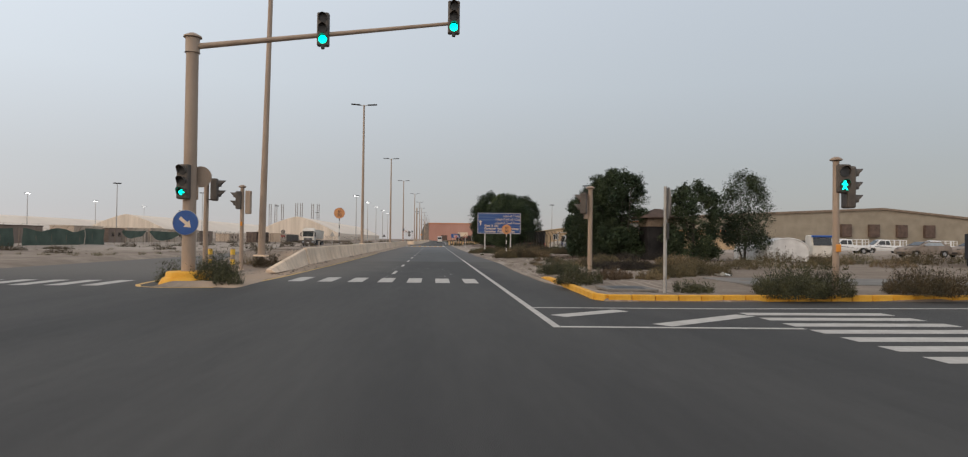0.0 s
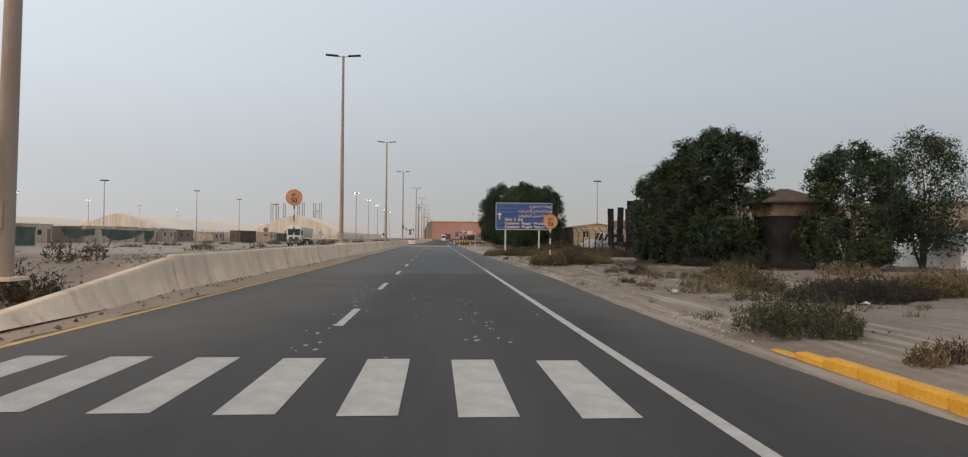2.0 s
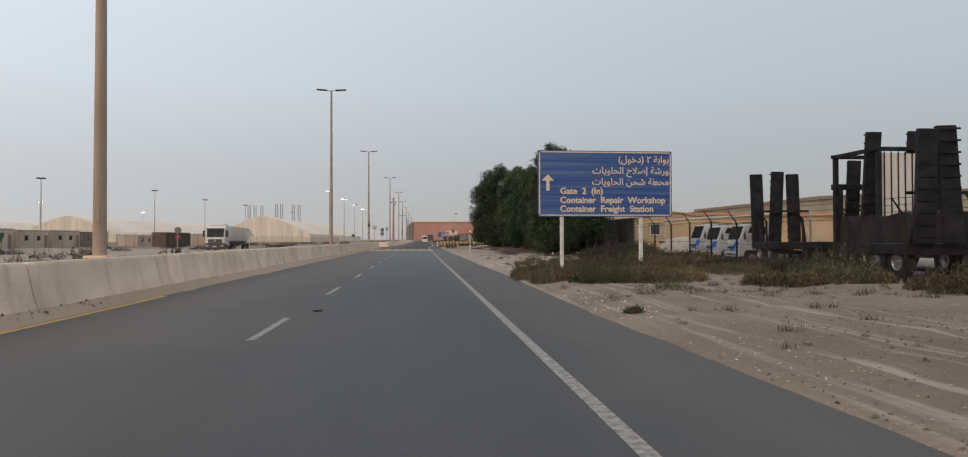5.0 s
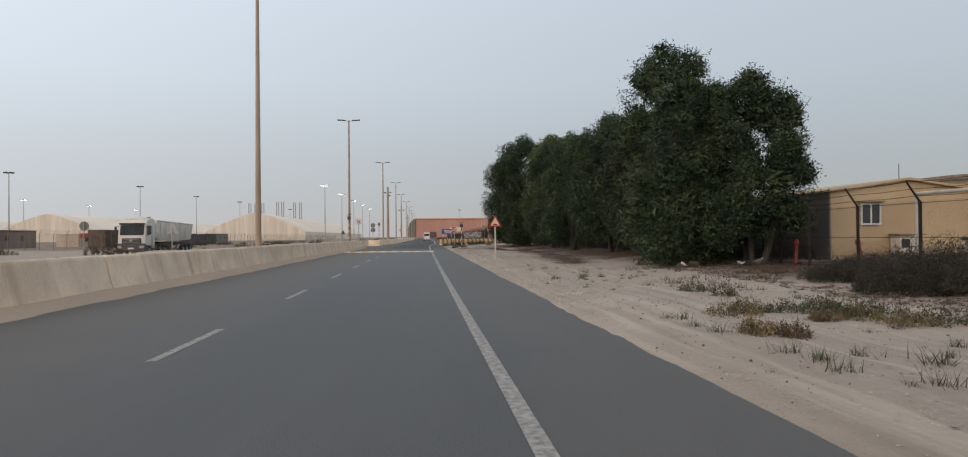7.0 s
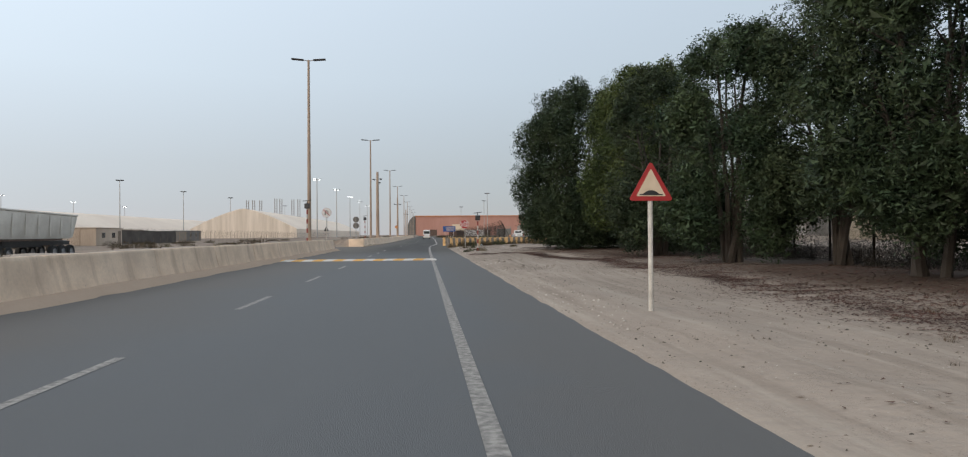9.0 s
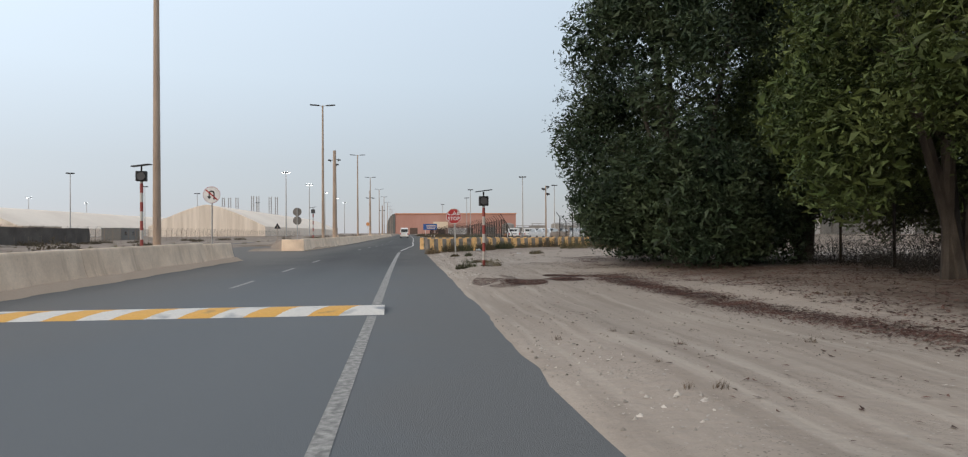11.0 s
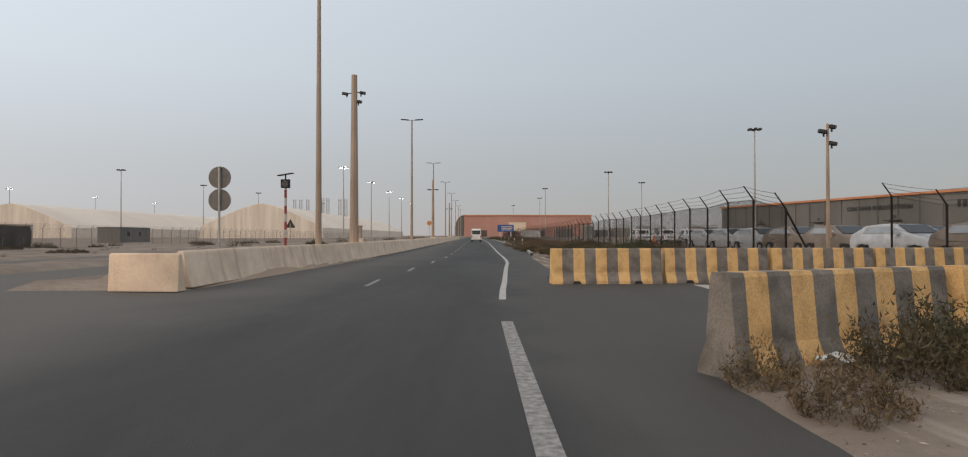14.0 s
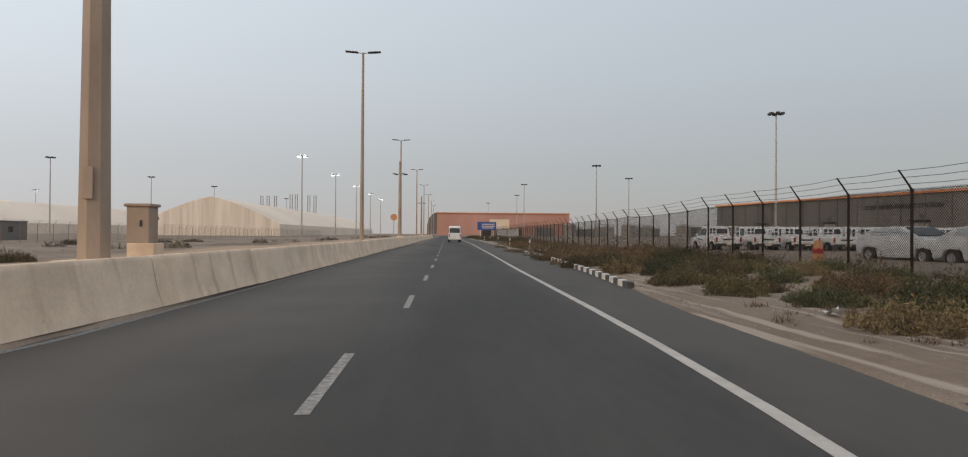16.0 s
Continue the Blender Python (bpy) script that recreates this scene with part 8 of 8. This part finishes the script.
def tipper(at, rz):
    root = thing("tipper_truck", "white tractor unit with dusty tipper trailer on the far carriageway", "truck", at=at, rz=rz)
    root.scale = (0.93, 0.93, 0.93)
    cab = bevelled(hull([(0, 0.7), (0, 3.35), (0.35, 3.55), (1.6, 3.45), (2.1, 3.0), (2.3, 1.9), (2.35, 0.45), (1.9, 0.4), (1.75, 0.95), (0.7, 0.95), (0.55, 0.7)], lambda z: 1.22), 0.07, 3)
    cb_ = part("cab", cab, M["tipper"], root)
    part("windscreen", Geo().box((0, 2.2, 2.42), (2.1, 0.08, 0.95), 0.03, rx=10), M["cab_glass"], cb_)
    part("sun_visor", Geo().box((0, 2.2, 3.02), (2.2, 0.3, 0.14), 0.03), M["dark"], cb_)
    gr_ = part("grille", Geo().box((0, 2.36, 1.42), (1.7, 0.12, 0.5), 0.04), M["dark"], cb_)
    for k in range(3):
        part("grille_bar", Geo().box((0, 2.43, 1.27 + 0.14 * k), (1.5, 0.03, 0.03)), M["rim"], gr_)
    part("badge", round_geo().cyl((0, 2.41, 1.45), (0, 2.46, 1.45), 0.13, 0.13, 16), M["rim"], gr_)
    bm_ = part("bumper", Geo().box((0, 2.4, 0.8), (2.5, 0.24, 0.78), 0.06), M["darkbrown"], cb_)
    part("number_plate", Geo().box((0, 2.53, 0.72), (0.5, 0.02, 0.14)), M["white"], bm_)
    part("step_panel", Geo().box((0, 1.95, 0.75), (2.5, 0.7, 0.6), 0.05), M["darkbrown"], cb_)
    part("roof_deflector", bevelled(hull([(0.1, 3.45), (0.2, 3.75), (0.9, 3.72), (1.5, 3.48)], lambda z: 0.95), 0.05), M["tipper"], cb_)
    for s in (-1, 1):
        part("headlight", Geo().box((s * 0.95, 2.53, 0.85), (0.4, 0.06, 0.22), 0.03), M["film_blue"], bm_)
        part("side_window", Geo().prism([(1.0, 2.05), (1.95, 1.95), (1.85, 2.85), (1.0, 2.85)], s * 1.23 - 0.03, s * 1.23 + 0.03, "x"), M["cab_glass"], cb_)
        part("door_seam", Geo().box((s * 1.23, 0.75, 1.9), (0.04, 0.04, 1.9)), M["dark"], cb_)
        mi_ = part("mirror", Geo().box((s * 1.45, 2.2, 2.35), (0.2, 0.14, 0.8), 0.04), M["dark"], cb_)
        part("mirror_arm", Geo().box((s * 1.32, 2.15, 2.75), (0.3, 0.05, 0.05)), M["dark"], mi_)
        for y in (1.22, -1.6, -2.7, -8.2, -9.4, -10.6):
            wheel(root, s * 1.05, y, 0.5, 0.32)
    part("chassis", Geo().box((0, -3.5, 1.0), (0.9, 9.0, 0.25), 0.02).box((0, -7.5, 1.15), (1.0, 8.5, 0.3), 0.02), M["dark"], root)
    tub = bevelled(hull([(-0.6, 1.75), (-0.45, 3.2), (-0.6, 3.32), (-11.3, 3.12), (-11.45, 3.0), (-11.1, 1.55), (-10.6, 1.45), (-1.2, 1.45)], lambda z: 1.22 if z > 1.8 else 1.05), 0.05)
    tb = part("tipper_body", tub, M["tipper"], root, "dusty white tipper body")
    part("top_rail", Geo().box((0, -6, 3.27), (2.55, 10.9, 0.12), 0.03, rx=1.0), M["tipper"], tb)
    part("tarp_roll", round_geo().cyl((1.0, -0.9, 3.42), (1.0, -3.6, 3.36), 0.09, 0.09, 8), M["dark"], tb)
    for k in range(7):
        part("rib", Geo().box((-1.215, -1.6 - 1.5 * k, 2.4), (0.03, 0.12, 1.4)), M["tipper"], tb)
        part("rib", Geo().box((1.215, -1.6 - 1.5 * k, 2.4), (0.03, 0.12, 1.4)), M["tipper"], tb)


tipper((-23.75, 131.3, -0.2), 181)
br_ = thing("round_sign", "round sign seen from behind with small red plate", "road sign", at=(-29.0, 132.0, gz(-29.0, 132.0)))
part("post", round_geo().cyl((0, 0, 0), (0, 0, 3.0), 0.045, 0.045, 10), M["pole"], br_)
part("disc", round_geo().cyl((0, 0.05, 2.6), (0, 0.07, 2.6), 0.42, 0.42, 24), M["sign_back"], br_)
part("plate", Geo().box((0, 0.05, 1.75), (0.7, 0.03, 0.4), 0.01), M["red_worn"], br_)


def light_truck(at, rz, label):
    """A small cab-over truck: cab with raked windscreen, doors, arches and a flat bed."""
    root = thing("light_truck", label, "truck", at=at, rz=rz, group="parked light trucks")
    cab = bevelled(hull([(0, 0.5), (0, 1.98), (0.12, 2.1), (1.0, 2.08), (1.34, 2.0), (1.62, 1.22), (1.7, 0.95), (1.72, 0.4), (1.42, 0.36), (1.32, 0.7), (0.62, 0.7), (0.5, 0.46)], lambda z: 0.88 - 0.09 * max(0, z - 1.15)), 0.05, 3)
    cb_ = part("cab", cab, M["truck_white"], root)
    part("windscreen", Geo().box((0, 1.49, 1.62), (1.46, 0.04, 0.74), 0.03, rx=19.7), M["cab_glass"], cb_)
    part("blue_panel", Geo().add([(0.3, 1.75, 0.68), (-0.84, 1.75, 0.68), (-0.84, 1.66, 1.2), (-0.45, 1.66, 1.2), (0.3, 1.6, 0.68), (-0.84, 1.6, 0.68), (-0.84, 1.5, 1.2), (-0.45, 1.5, 1.2)], [(0, 1, 2, 3), (7, 6, 5, 4), (0, 4, 5, 1), (1, 5, 6, 2), (2, 6, 7, 3), (3, 7, 4, 0)]), M["car_blue"], cb_, "blue graphic on the cab front")
    part("grille", Geo().box((0.05, 1.73, 0.86), (0.82, 0.06, 0.12), 0.02), M["dark"], cb_)
    part("badge", Geo().box((0.05, 1.77, 0.98), (0.14, 0.03, 0.08), 0.02), M["rim"], cb_)
    bm_ = part("bumper", Geo().box((0, 1.74, 0.5), (1.76, 0.14, 0.26), 0.05), M["truck_white"], cb_)
    part("air_slot", Geo().box((0, 1.82, 0.52), (0.8, 0.03, 0.09), 0.01), M["dark"], bm_)
    part("wiper", Geo().box((0.2, 1.58, 1.27), (0.7, 0.03, 0.03), ry=8), M["dark"], cb_)
    for s in (-1, 1):
        hl = part("headlight", Geo().box((s * 0.68, 1.71, 0.76), (0.36, 0.1, 0.2), 0.04), M["rim"], cb_)
        part("lens", Geo().box((s * 0.68, 1.765, 0.77), (0.3, 0.02, 0.14), 0.01), M["film_blue"], hl)
        part("fog_lamp", Geo().box((s * 0.66, 1.82, 0.5), (0.16, 0.03, 0.09), 0.02), M["dark"], bm_)
        part("side_window", Geo().prism([(0.2, 1.22), (1.36, 1.22), (1.04, 1.92), (0.2, 1.92)], s * 0.815 - 0.015, s * 0.815 + 0.03, "x"), M["cab_glass"], cb_)
        part("door_seam", Geo().box((s * 0.885, 0.16, 1.0), (0.02, 0.02, 1.0)), M["dark"], cb_)
        part("door_handle", Geo().box((s * 0.9, 0.3, 1.1), (0.04, 0.14, 0.04), 0.01), M["dark"], cb_)
        mi_ = part("mirror", Geo().box((s * 1.02, 1.42, 1.42), (0.13, 0.09, 0.3), 0.03), M["dark"], cb_)
        part("mirror_arm", round_geo().tube([(s * 0.86, 1.3, 1.72), (s * 1.02, 1.42, 1.66), (s * 1.02, 1.42, 1.25)], 0.012, 6), M["dark"], mi_)
        for y in (0.97, -2.0):
            wheel(root, s * 0.74, y, 0.35, 0.22)
    part("roof_rack", Geo().box((0, 0.5, 2.16), (1.3, 0.1, 0.04)).box((0, 0.9, 2.16), (1.3, 0.1, 0.04)), M["dark"], cb_)
    part("chassis", Geo().box((0, -1.5, 0.6), (0.8, 3.1, 0.18), 0.02), M["dark"], root)
    part("flatbed", Geo().box((0, -1.75, 0.83), (1.8, 3.2, 0.14), 0.02), M["mesh_dark"], root)
    part("headboard", Geo().box((0, -0.16, 1.35), (1.7, 0.06, 1.0), 0.02), M["mesh_dark"], root)
    return root


def nosed(x, y, r, k=0.94):
    """Where a truck stands whose far front corner is at x, y."""
    a = radians(r)
    fx, fy, rx_, ry_ = -math.sin(a), math.cos(a), math.cos(a), math.sin(a)
    return pose(x - k * (1.75 * fx + 0.88 * rx_), y - k * (1.75 * fy + 0.88 * ry_), 0.12, 0, 0, r) @ Matrix.Scale(k, 4)


bt = light_truck((0, 0, 0), 0, "white light truck with blue cab front behind the fence")
bt.matrix_world = nosed(15.6, 82.3, 86)
for x, y, r in ((15.15, 79.55, 88), (15.05, 76.9, 85)):
    copy_thing(bt, nosed(x, y, r))
# white vehicle body simplified to a sheeted form, with an added cradle
wv = thing("covered_boat", "white vehicle body as a plain sheeted form beside parked trucks", "boat", at=(15.75, 83.75, 0.12), rz=28)
part("sheet", bevelled(hull([(-1.15, 0.3), (-1.15, 1.28), (-0.2, 1.24), (0.8, 1.08), (1.15, 0.82), (1.05, 0.3)], lambda z: 0.6), 0.1, 3), M["white_worn"], wv)
part("cradle", Geo().box((0, -0.6, 0.18), (1.1, 0.12, 0.36), 0.02).box((0, 0.6, 0.18), (1.1, 0.12, 0.36), 0.02), M["fence_rust"], wv)
part("dark_opening", Geo().box((-0.61, 0.85, 0.98), (0.06, 0.42, 0.09), 0.02), M["dark"], wv)


def ramp_trailer(at, rz, tops):
    """A low trailer with its loading ramps folded up."""
    root = thing("ramp_trailer", "black low trailer with loading ramps folded upright", "trailer", at=at, rz=rz, group="black ramp trailers")
    part("bed", Geo().box((0, 0.45, 0.75), (2.4, 2.1, 0.3), 0.03), M["black_steel"], root)
    for s in (-1, 1):
        for y in (0.0, 0.95):
            wheel(root, s * 0.95, y, 0.42, 0.28)
    for x, h, lean in tops:
        rp = part("ramp", Geo().box((x, -0.75, 0.9 + h / 2), (0.52, 0.14, h), 0.03, rx=lean, ry=lean * 0.5), M["black_steel"], root, "black steel loading ramp standing upright")
        for k in range(int(h / 0.3)):
            part("rung", Geo().box((x, -0.84, 1.1 + 0.3 * k), (0.48, 0.03, 0.05), rx=lean), M["black_steel"], rp)
    part("cross_beam", Geo().box((0, -0.5, 2.2), (2.3, 0.08, 0.08)), M["black_steel"], root)
    for x in (-0.9, 0.9):
        part("strut", Geo().box((x, -0.4, 1.3), (0.1, 0.1, 1.3), rx=18), M["black_steel"], root)


ramp_trailer((15.85, 72.7, 0.25), 172, ((0.9, 2.9, 2), (0.1, 3.0, -3), (-0.62, 2.9, 2)))
ramp_trailer((18.9, 72.4, 0.25), -10, ((-0.6, 3.3, 3), (0.6, 2.4, 0)))
ramp_trailer((14.2, 62.5, 0.25), -5, ((-0.8, 2.9, 2), (-0.2, 3.0, -3), (0.8, 3.1, 3)))
ramp_trailer((17.4, 69.0, 0.25), -12, ((-0.7, 3.9, 4), (0.7, 3.9, 4)))
gt = thing("black_gate_frame", "tall black steel frame standing in the truck yard", "steel frame", at=(18.3, 70.9, 0.25))
for x in (-1.3, 0.1, 1.3):
    part("upright", Geo().box((x, 0, 1.5), (0.28, 0.2, 3.0), 0.02), M["black_steel"], gt)
part("beam", Geo().box((0, 0, 3.05), (3.1, 0.2, 0.22), 0.02), M["black_steel"], gt)
part("lower_beam", Geo().box((0, 0.1, 1.6), (2.9, 0.12, 0.14), 0.02), M["black_steel"], gt)

ct = thing("covered_trailer", "low trailer under a dark sagging tarpaulin in the yard", "trailer", at=(17.2, 66.6, 0.2), rz=-8)
tarp = round_geo()
tn = 12
for i in range(tn + 1):
    for j in range(9):
        u, w_ = j / 8, i / tn
        sag = 0.16 * math.sin(math.pi * 3 * w_) ** 2 + 0.06 * math.sin(9 * w_ + 4 * u)
        z = 1.9 - sag if 0 < j < 8 else 0.5
        tarp.v.append((-1.3 + 2.6 * min(max((u - 0.125) / 0.75, -0.02), 1.02), -3.0 + 6.0 * w_, z))
tarp.f = [(i * 9 + j, i * 9 + j + 1, (i + 1) * 9 + j + 1, (i + 1) * 9 + j) for i in range(tn) for j in range(8)] + [tuple(range(9)), tuple(range(tn * 9, tn * 9 + 9))[::-1]]
part("tarpaulin", tarp, M["kiosk_dark"], ct, "dark sagging tarpaulin")
part("bed", Geo().box((0, 0, 0.62), (2.4, 5.8, 0.2), 0.03), M["black_steel"], ct)
for s in (-1, 1):
    for y in (-0.6, 0.5):
        wheel(ct, s * 1.0, y, 0.4, 0.26)

# vehicles seen past the first trees
tk = thing("covered_tank", "white ribbed tank cover behind the verge scrub", "tank", at=(23.8, 44.8, 0.12))
tank = round_geo()
prof = [(-1.45, 0.0)] + [(-1.45 * math.cos(math.pi * i / 10), 0.75 + 0.85 * math.sin(math.pi * i / 10)) for i in range(11)] + [(1.45, 0.0)]
tank.prism(prof, -1.5, 3.5, "y")
part("cover", tank, M["white"], tk)
for k in range(4):
    part("rib", round_geo().tube([(a * 1.01, -1.5 + 1.4 * k, b * 1.01) for a, b in prof[1:-1]], 0.05, 6), M["white"], tk)
cr = thing("mesh_crate", "tall black steel crate with pale mesh panels in the yard", "steel frame", at=(16.5, 67.9, 0.25))
for x in (0.0, 2.2):
    for y in (0.0, 2.4):
        part("upright", Geo().box((x, y, 2.05), (0.16, 0.16, 4.1), 0.02), M["black_steel"], cr)
part("top_frame", Geo().box((1.1, 0, 4.15), (2.5, 0.16, 0.14), 0.02).box((1.1, 2.4, 4.15), (2.5, 0.16, 0.14), 0.02).box((0, 1.2, 4.15), (0.16, 2.4, 0.14), 0.02).box((2.2, 1.2, 4.15), (0.16, 2.4, 0.14), 0.02), M["black_steel"], cr)
part("panel", Geo().box((1.1, 0.02, 2.9), (2.1, 0.04, 2.2)), M["tipper"], cr)
for k in range(8):
    part("bar", Geo().box((0.2 + 0.26 * k, -0.03, 2.9), (0.03, 0.03, 2.3)), M["black_steel"], cr)
for x, y in ((47, 61), (53, 62)):
    copy_thing(dc, pose(x, y, 0.2, 0, 0, 95 + random.uniform(-8, 8)))
lr = thing("lorry", "white lorry with dark load bed beyond the scrub", "truck", at=(30.0, 33.8, 0.12), rz=143)
lr.scale = (0.8, 0.8, 0.8)
part("cab", bevelled(hull([(0, 0.6), (0, 2.9), (0.3, 3.1), (1.6, 3.0), (2.1, 1.7), (2.2, 0.5)], lambda z: 1.2), 0.06), M["tipper"], lr)
part("visor_panel", Geo().box((0, 1.8, 2.95), (2.3, 0.4, 0.25), 0.05), M["car_blue"], lr, "blue panel over the windscreen")
part("windscreen", Geo().box((0, 1.95, 2.3), (2.1, 0.08, 0.9), 0.03, rx=18), M["glass"], lr)
part("load_bed", Geo().box((0, -3.0, 1.5), (2.4, 5.6, 1.9), 0.05), M["black_steel"], lr)
for s in (-1, 1):
    for y in (1.2, -2.5, -4.2):
        wheel(lr, s * 1.0, y, 0.48, 0.3)


for ob, m in ((lr, pose(27.6, 46.5, 0.15, 0, 0, 172)),):
    copy_thing(ob, m @ Matrix.Scale(0.75, 4))


# ---- small roadside things ----
bs = thing("triangle_sign", "triangular sign seen from behind across the barrier", "road sign", at=(-18.36, 123.6, gz(-18.36, 123.6)))
part("post", round_geo().cyl((0, 0, 0), (0, 0, 2.3), 0.04, 0.04, 10), M["pole_grey"], bs)
part("plate", Geo().prism([(x, z + 1.85) for x, z in rounded_tri(0.95, 0.85, 0.04)], 0.04, 0.055, "y"), M["pole_grey"], bs)
bs2 = thing("triangle_sign", "dark triangular sign seen from behind by the median", "road sign", at=(-15.5, 213.3, gz(-15.5, 213.3)))
part("post", round_geo().cyl((0, 0, 0), (0, 0, 2.2), 0.04, 0.04, 10), M["pole"], bs2)
part("plate", Geo().prism([(x, z + 1.8) for x, z in rounded_tri(0.95, 0.85, 0.04)], 0.04, 0.055, "y"), M["dark"], bs2)
rs = thing("round_sign", "small round road sign far down the median", "road sign", at=(-4.4, 247.0, 0.85))
part("post", round_geo().cyl((0, 0, 0), (0, 0, 2.4), 0.036, 0.036, 10), M["pole_grey"], rs)
part("disc", round_geo().cyl((0, -0.05, 2.2), (0, -0.03, 2.2), 0.36, 0.36, 24), M["orange_sign"], rs)
fs = thing("direction_sign", "small blue direction sign far down the road", "road sign", at=(11.0, 330.0, 0.2))
for x in (-1.5, 1.5):
    part("post", Geo().box((x, 0.05, 1.2), (0.14, 0.14, 2.4)), M["kerb_white"], fs)
part("panel", Geo().box((0, 0, 3.0), (4.4, 0.05, 1.9), 0.01), M["blue_disc"], fs)
part("text_bar", Geo().box((0.3, -0.04, 3.4), (3.0, 0.02, 0.18)).box((0.3, -0.04, 2.95), (3.0, 0.02, 0.18)).box((0.3, -0.04, 2.55), (2.6, 0.02, 0.18)), M["cream"], fs)
fs = thing("notice_sign", "pale rectangular board beside the far fence", "road sign", at=(15.2, 345.0, 0.2))
for x in (-2, 2):
    part("post", Geo().box((x, 0.05, 1.2), (0.16, 0.16, 2.6)), M["pole_grey"], fs)
part("panel", Geo().box((0, 0, 3.6), (5.0, 0.06, 2.6), 0.01), M["cream"], fs)
for k, y in enumerate(np.arange(226, 300, 18)):
    mk = thing("marker_post", "black and white marker post by the kerb", "marker post", at=(right_edge(y) + 0.9, y, 0.1), group="marker posts")
    part("post", round_geo().cyl((0, 0, 0), (0, 0, 0.8), 0.05, 0.05, 8), M["kerb_white"], mk)
    part("band", round_geo().cyl((0, 0, 0.35), (0, 0, 0.55), 0.053, 0.053, 8), M["black"], mk)


def scrap(name, at, size, seed, label, material="trash"):
    rng = np.random.default_rng(seed)
    gg = round_geo()
    n = 5
    for i in range(n):
        for j in range(n):
            gg.v.append((size * (i / (n - 1) - 0.5) + rng.normal() * size * 0.06, size * 0.6 * (j / (n - 1) - 0.5) + rng.normal() * size * 0.06, abs(rng.normal()) * size * 0.14 + 0.01))
    gg.f = [(i * n + j, i * n + j + 1, (i + 1) * n + j + 1, (i + 1) * n + j) for i in range(n - 1) for j in range(n - 1)]
    solid(name, gg.mesh(name, M[material], False), None, label, "litter", "scraps of litter", at=at, rz=float(rng.uniform(0, 180)))


for k, (x, y, s, m) in enumerate(((7.0, 154.4, 0.5, "trash"), (6.4, 190.6, 0.42, "trash"), (6.7, 184.2, 0.36, "trash"), (5.0, 140.6, 0.13, "mesh_dark"), (10.2, 22.8, 0.5, "trash"), (7.8, 28.0, 0.25, "trash"), (11.0, 88.0, 0.7, "trash"), (12.4, 84.5, 0.5, "trash"), (5.2, 30.8, 0.35, "pebble"), (9.3, 88.6, 0.6, "pebble"), (4.9, 155.0, 0.3, "trash"), (8.2, 147.0, 0.2, "trash"))):
    scrap("litter_scrap", (x, y, gz(x, y) + 0.01), s, 300 + k, "pale scrap of plastic litter on the sand" if m == "trash" else "crumpled scrap lying on the sand", m)
for k, (x, y) in enumerate(((-7.9, 26.4), (-8.2, 27.1), (-7.6, 25.8), (-8.0, 25.5), (-8.5, 26.6), (-7.5, 26.9))):
    bm = bmesh.new()
    bmesh.ops.create_icosphere(bm, subdivisions=2, radius=0.22)
    rr = np.random.default_rng(k)
    for p in bm.verts:
        p.co *= 0.75 + 0.5 * rr.uniform()
        p.co.z *= 0.6
    me = bpy.data.meshes.new("rock")
    bm.to_mesh(me)
    bm.free()
    me.materials.append(M["mesh_dark"] if k % 2 else M["concrete"])
    solid("rock", me, None, "broken concrete rubble at the barrier end", "rubble", "rubble", at=(x, y, gz(x, y) + 0.05), rz=k * 40)
uc = solid("utility_cover", Geo().box((0, 0, 0.03), (1.3, 1.3, 0.06), 0.01), M["path"], "flat concrete utility cover in the verge", "utility cover", at=(4.95, 16.9, gz(4.95, 16.9)))
part("grate", Geo().box((0, 0, 0.062), (0.8, 0.8, 0.012), 0.003), M["dark"], uc, "dark iron cover plate")
solid("dropped_rag", Geo().box((0, 0, 0.02), (0.16, 0.07, 0.03), 0.012), M["dark"], "dark strip of rubber lying on the road", "debris", at=(-1.2, 58.3, 0.0), rz=30)

solid("footpath", Geo().box((19.5, 20.2, 0.14), (21.0, 3.4, 0.12), 0.02), M["path"], "worn grey paved strip crossing the sandy verge", "footpath", kind="structure")
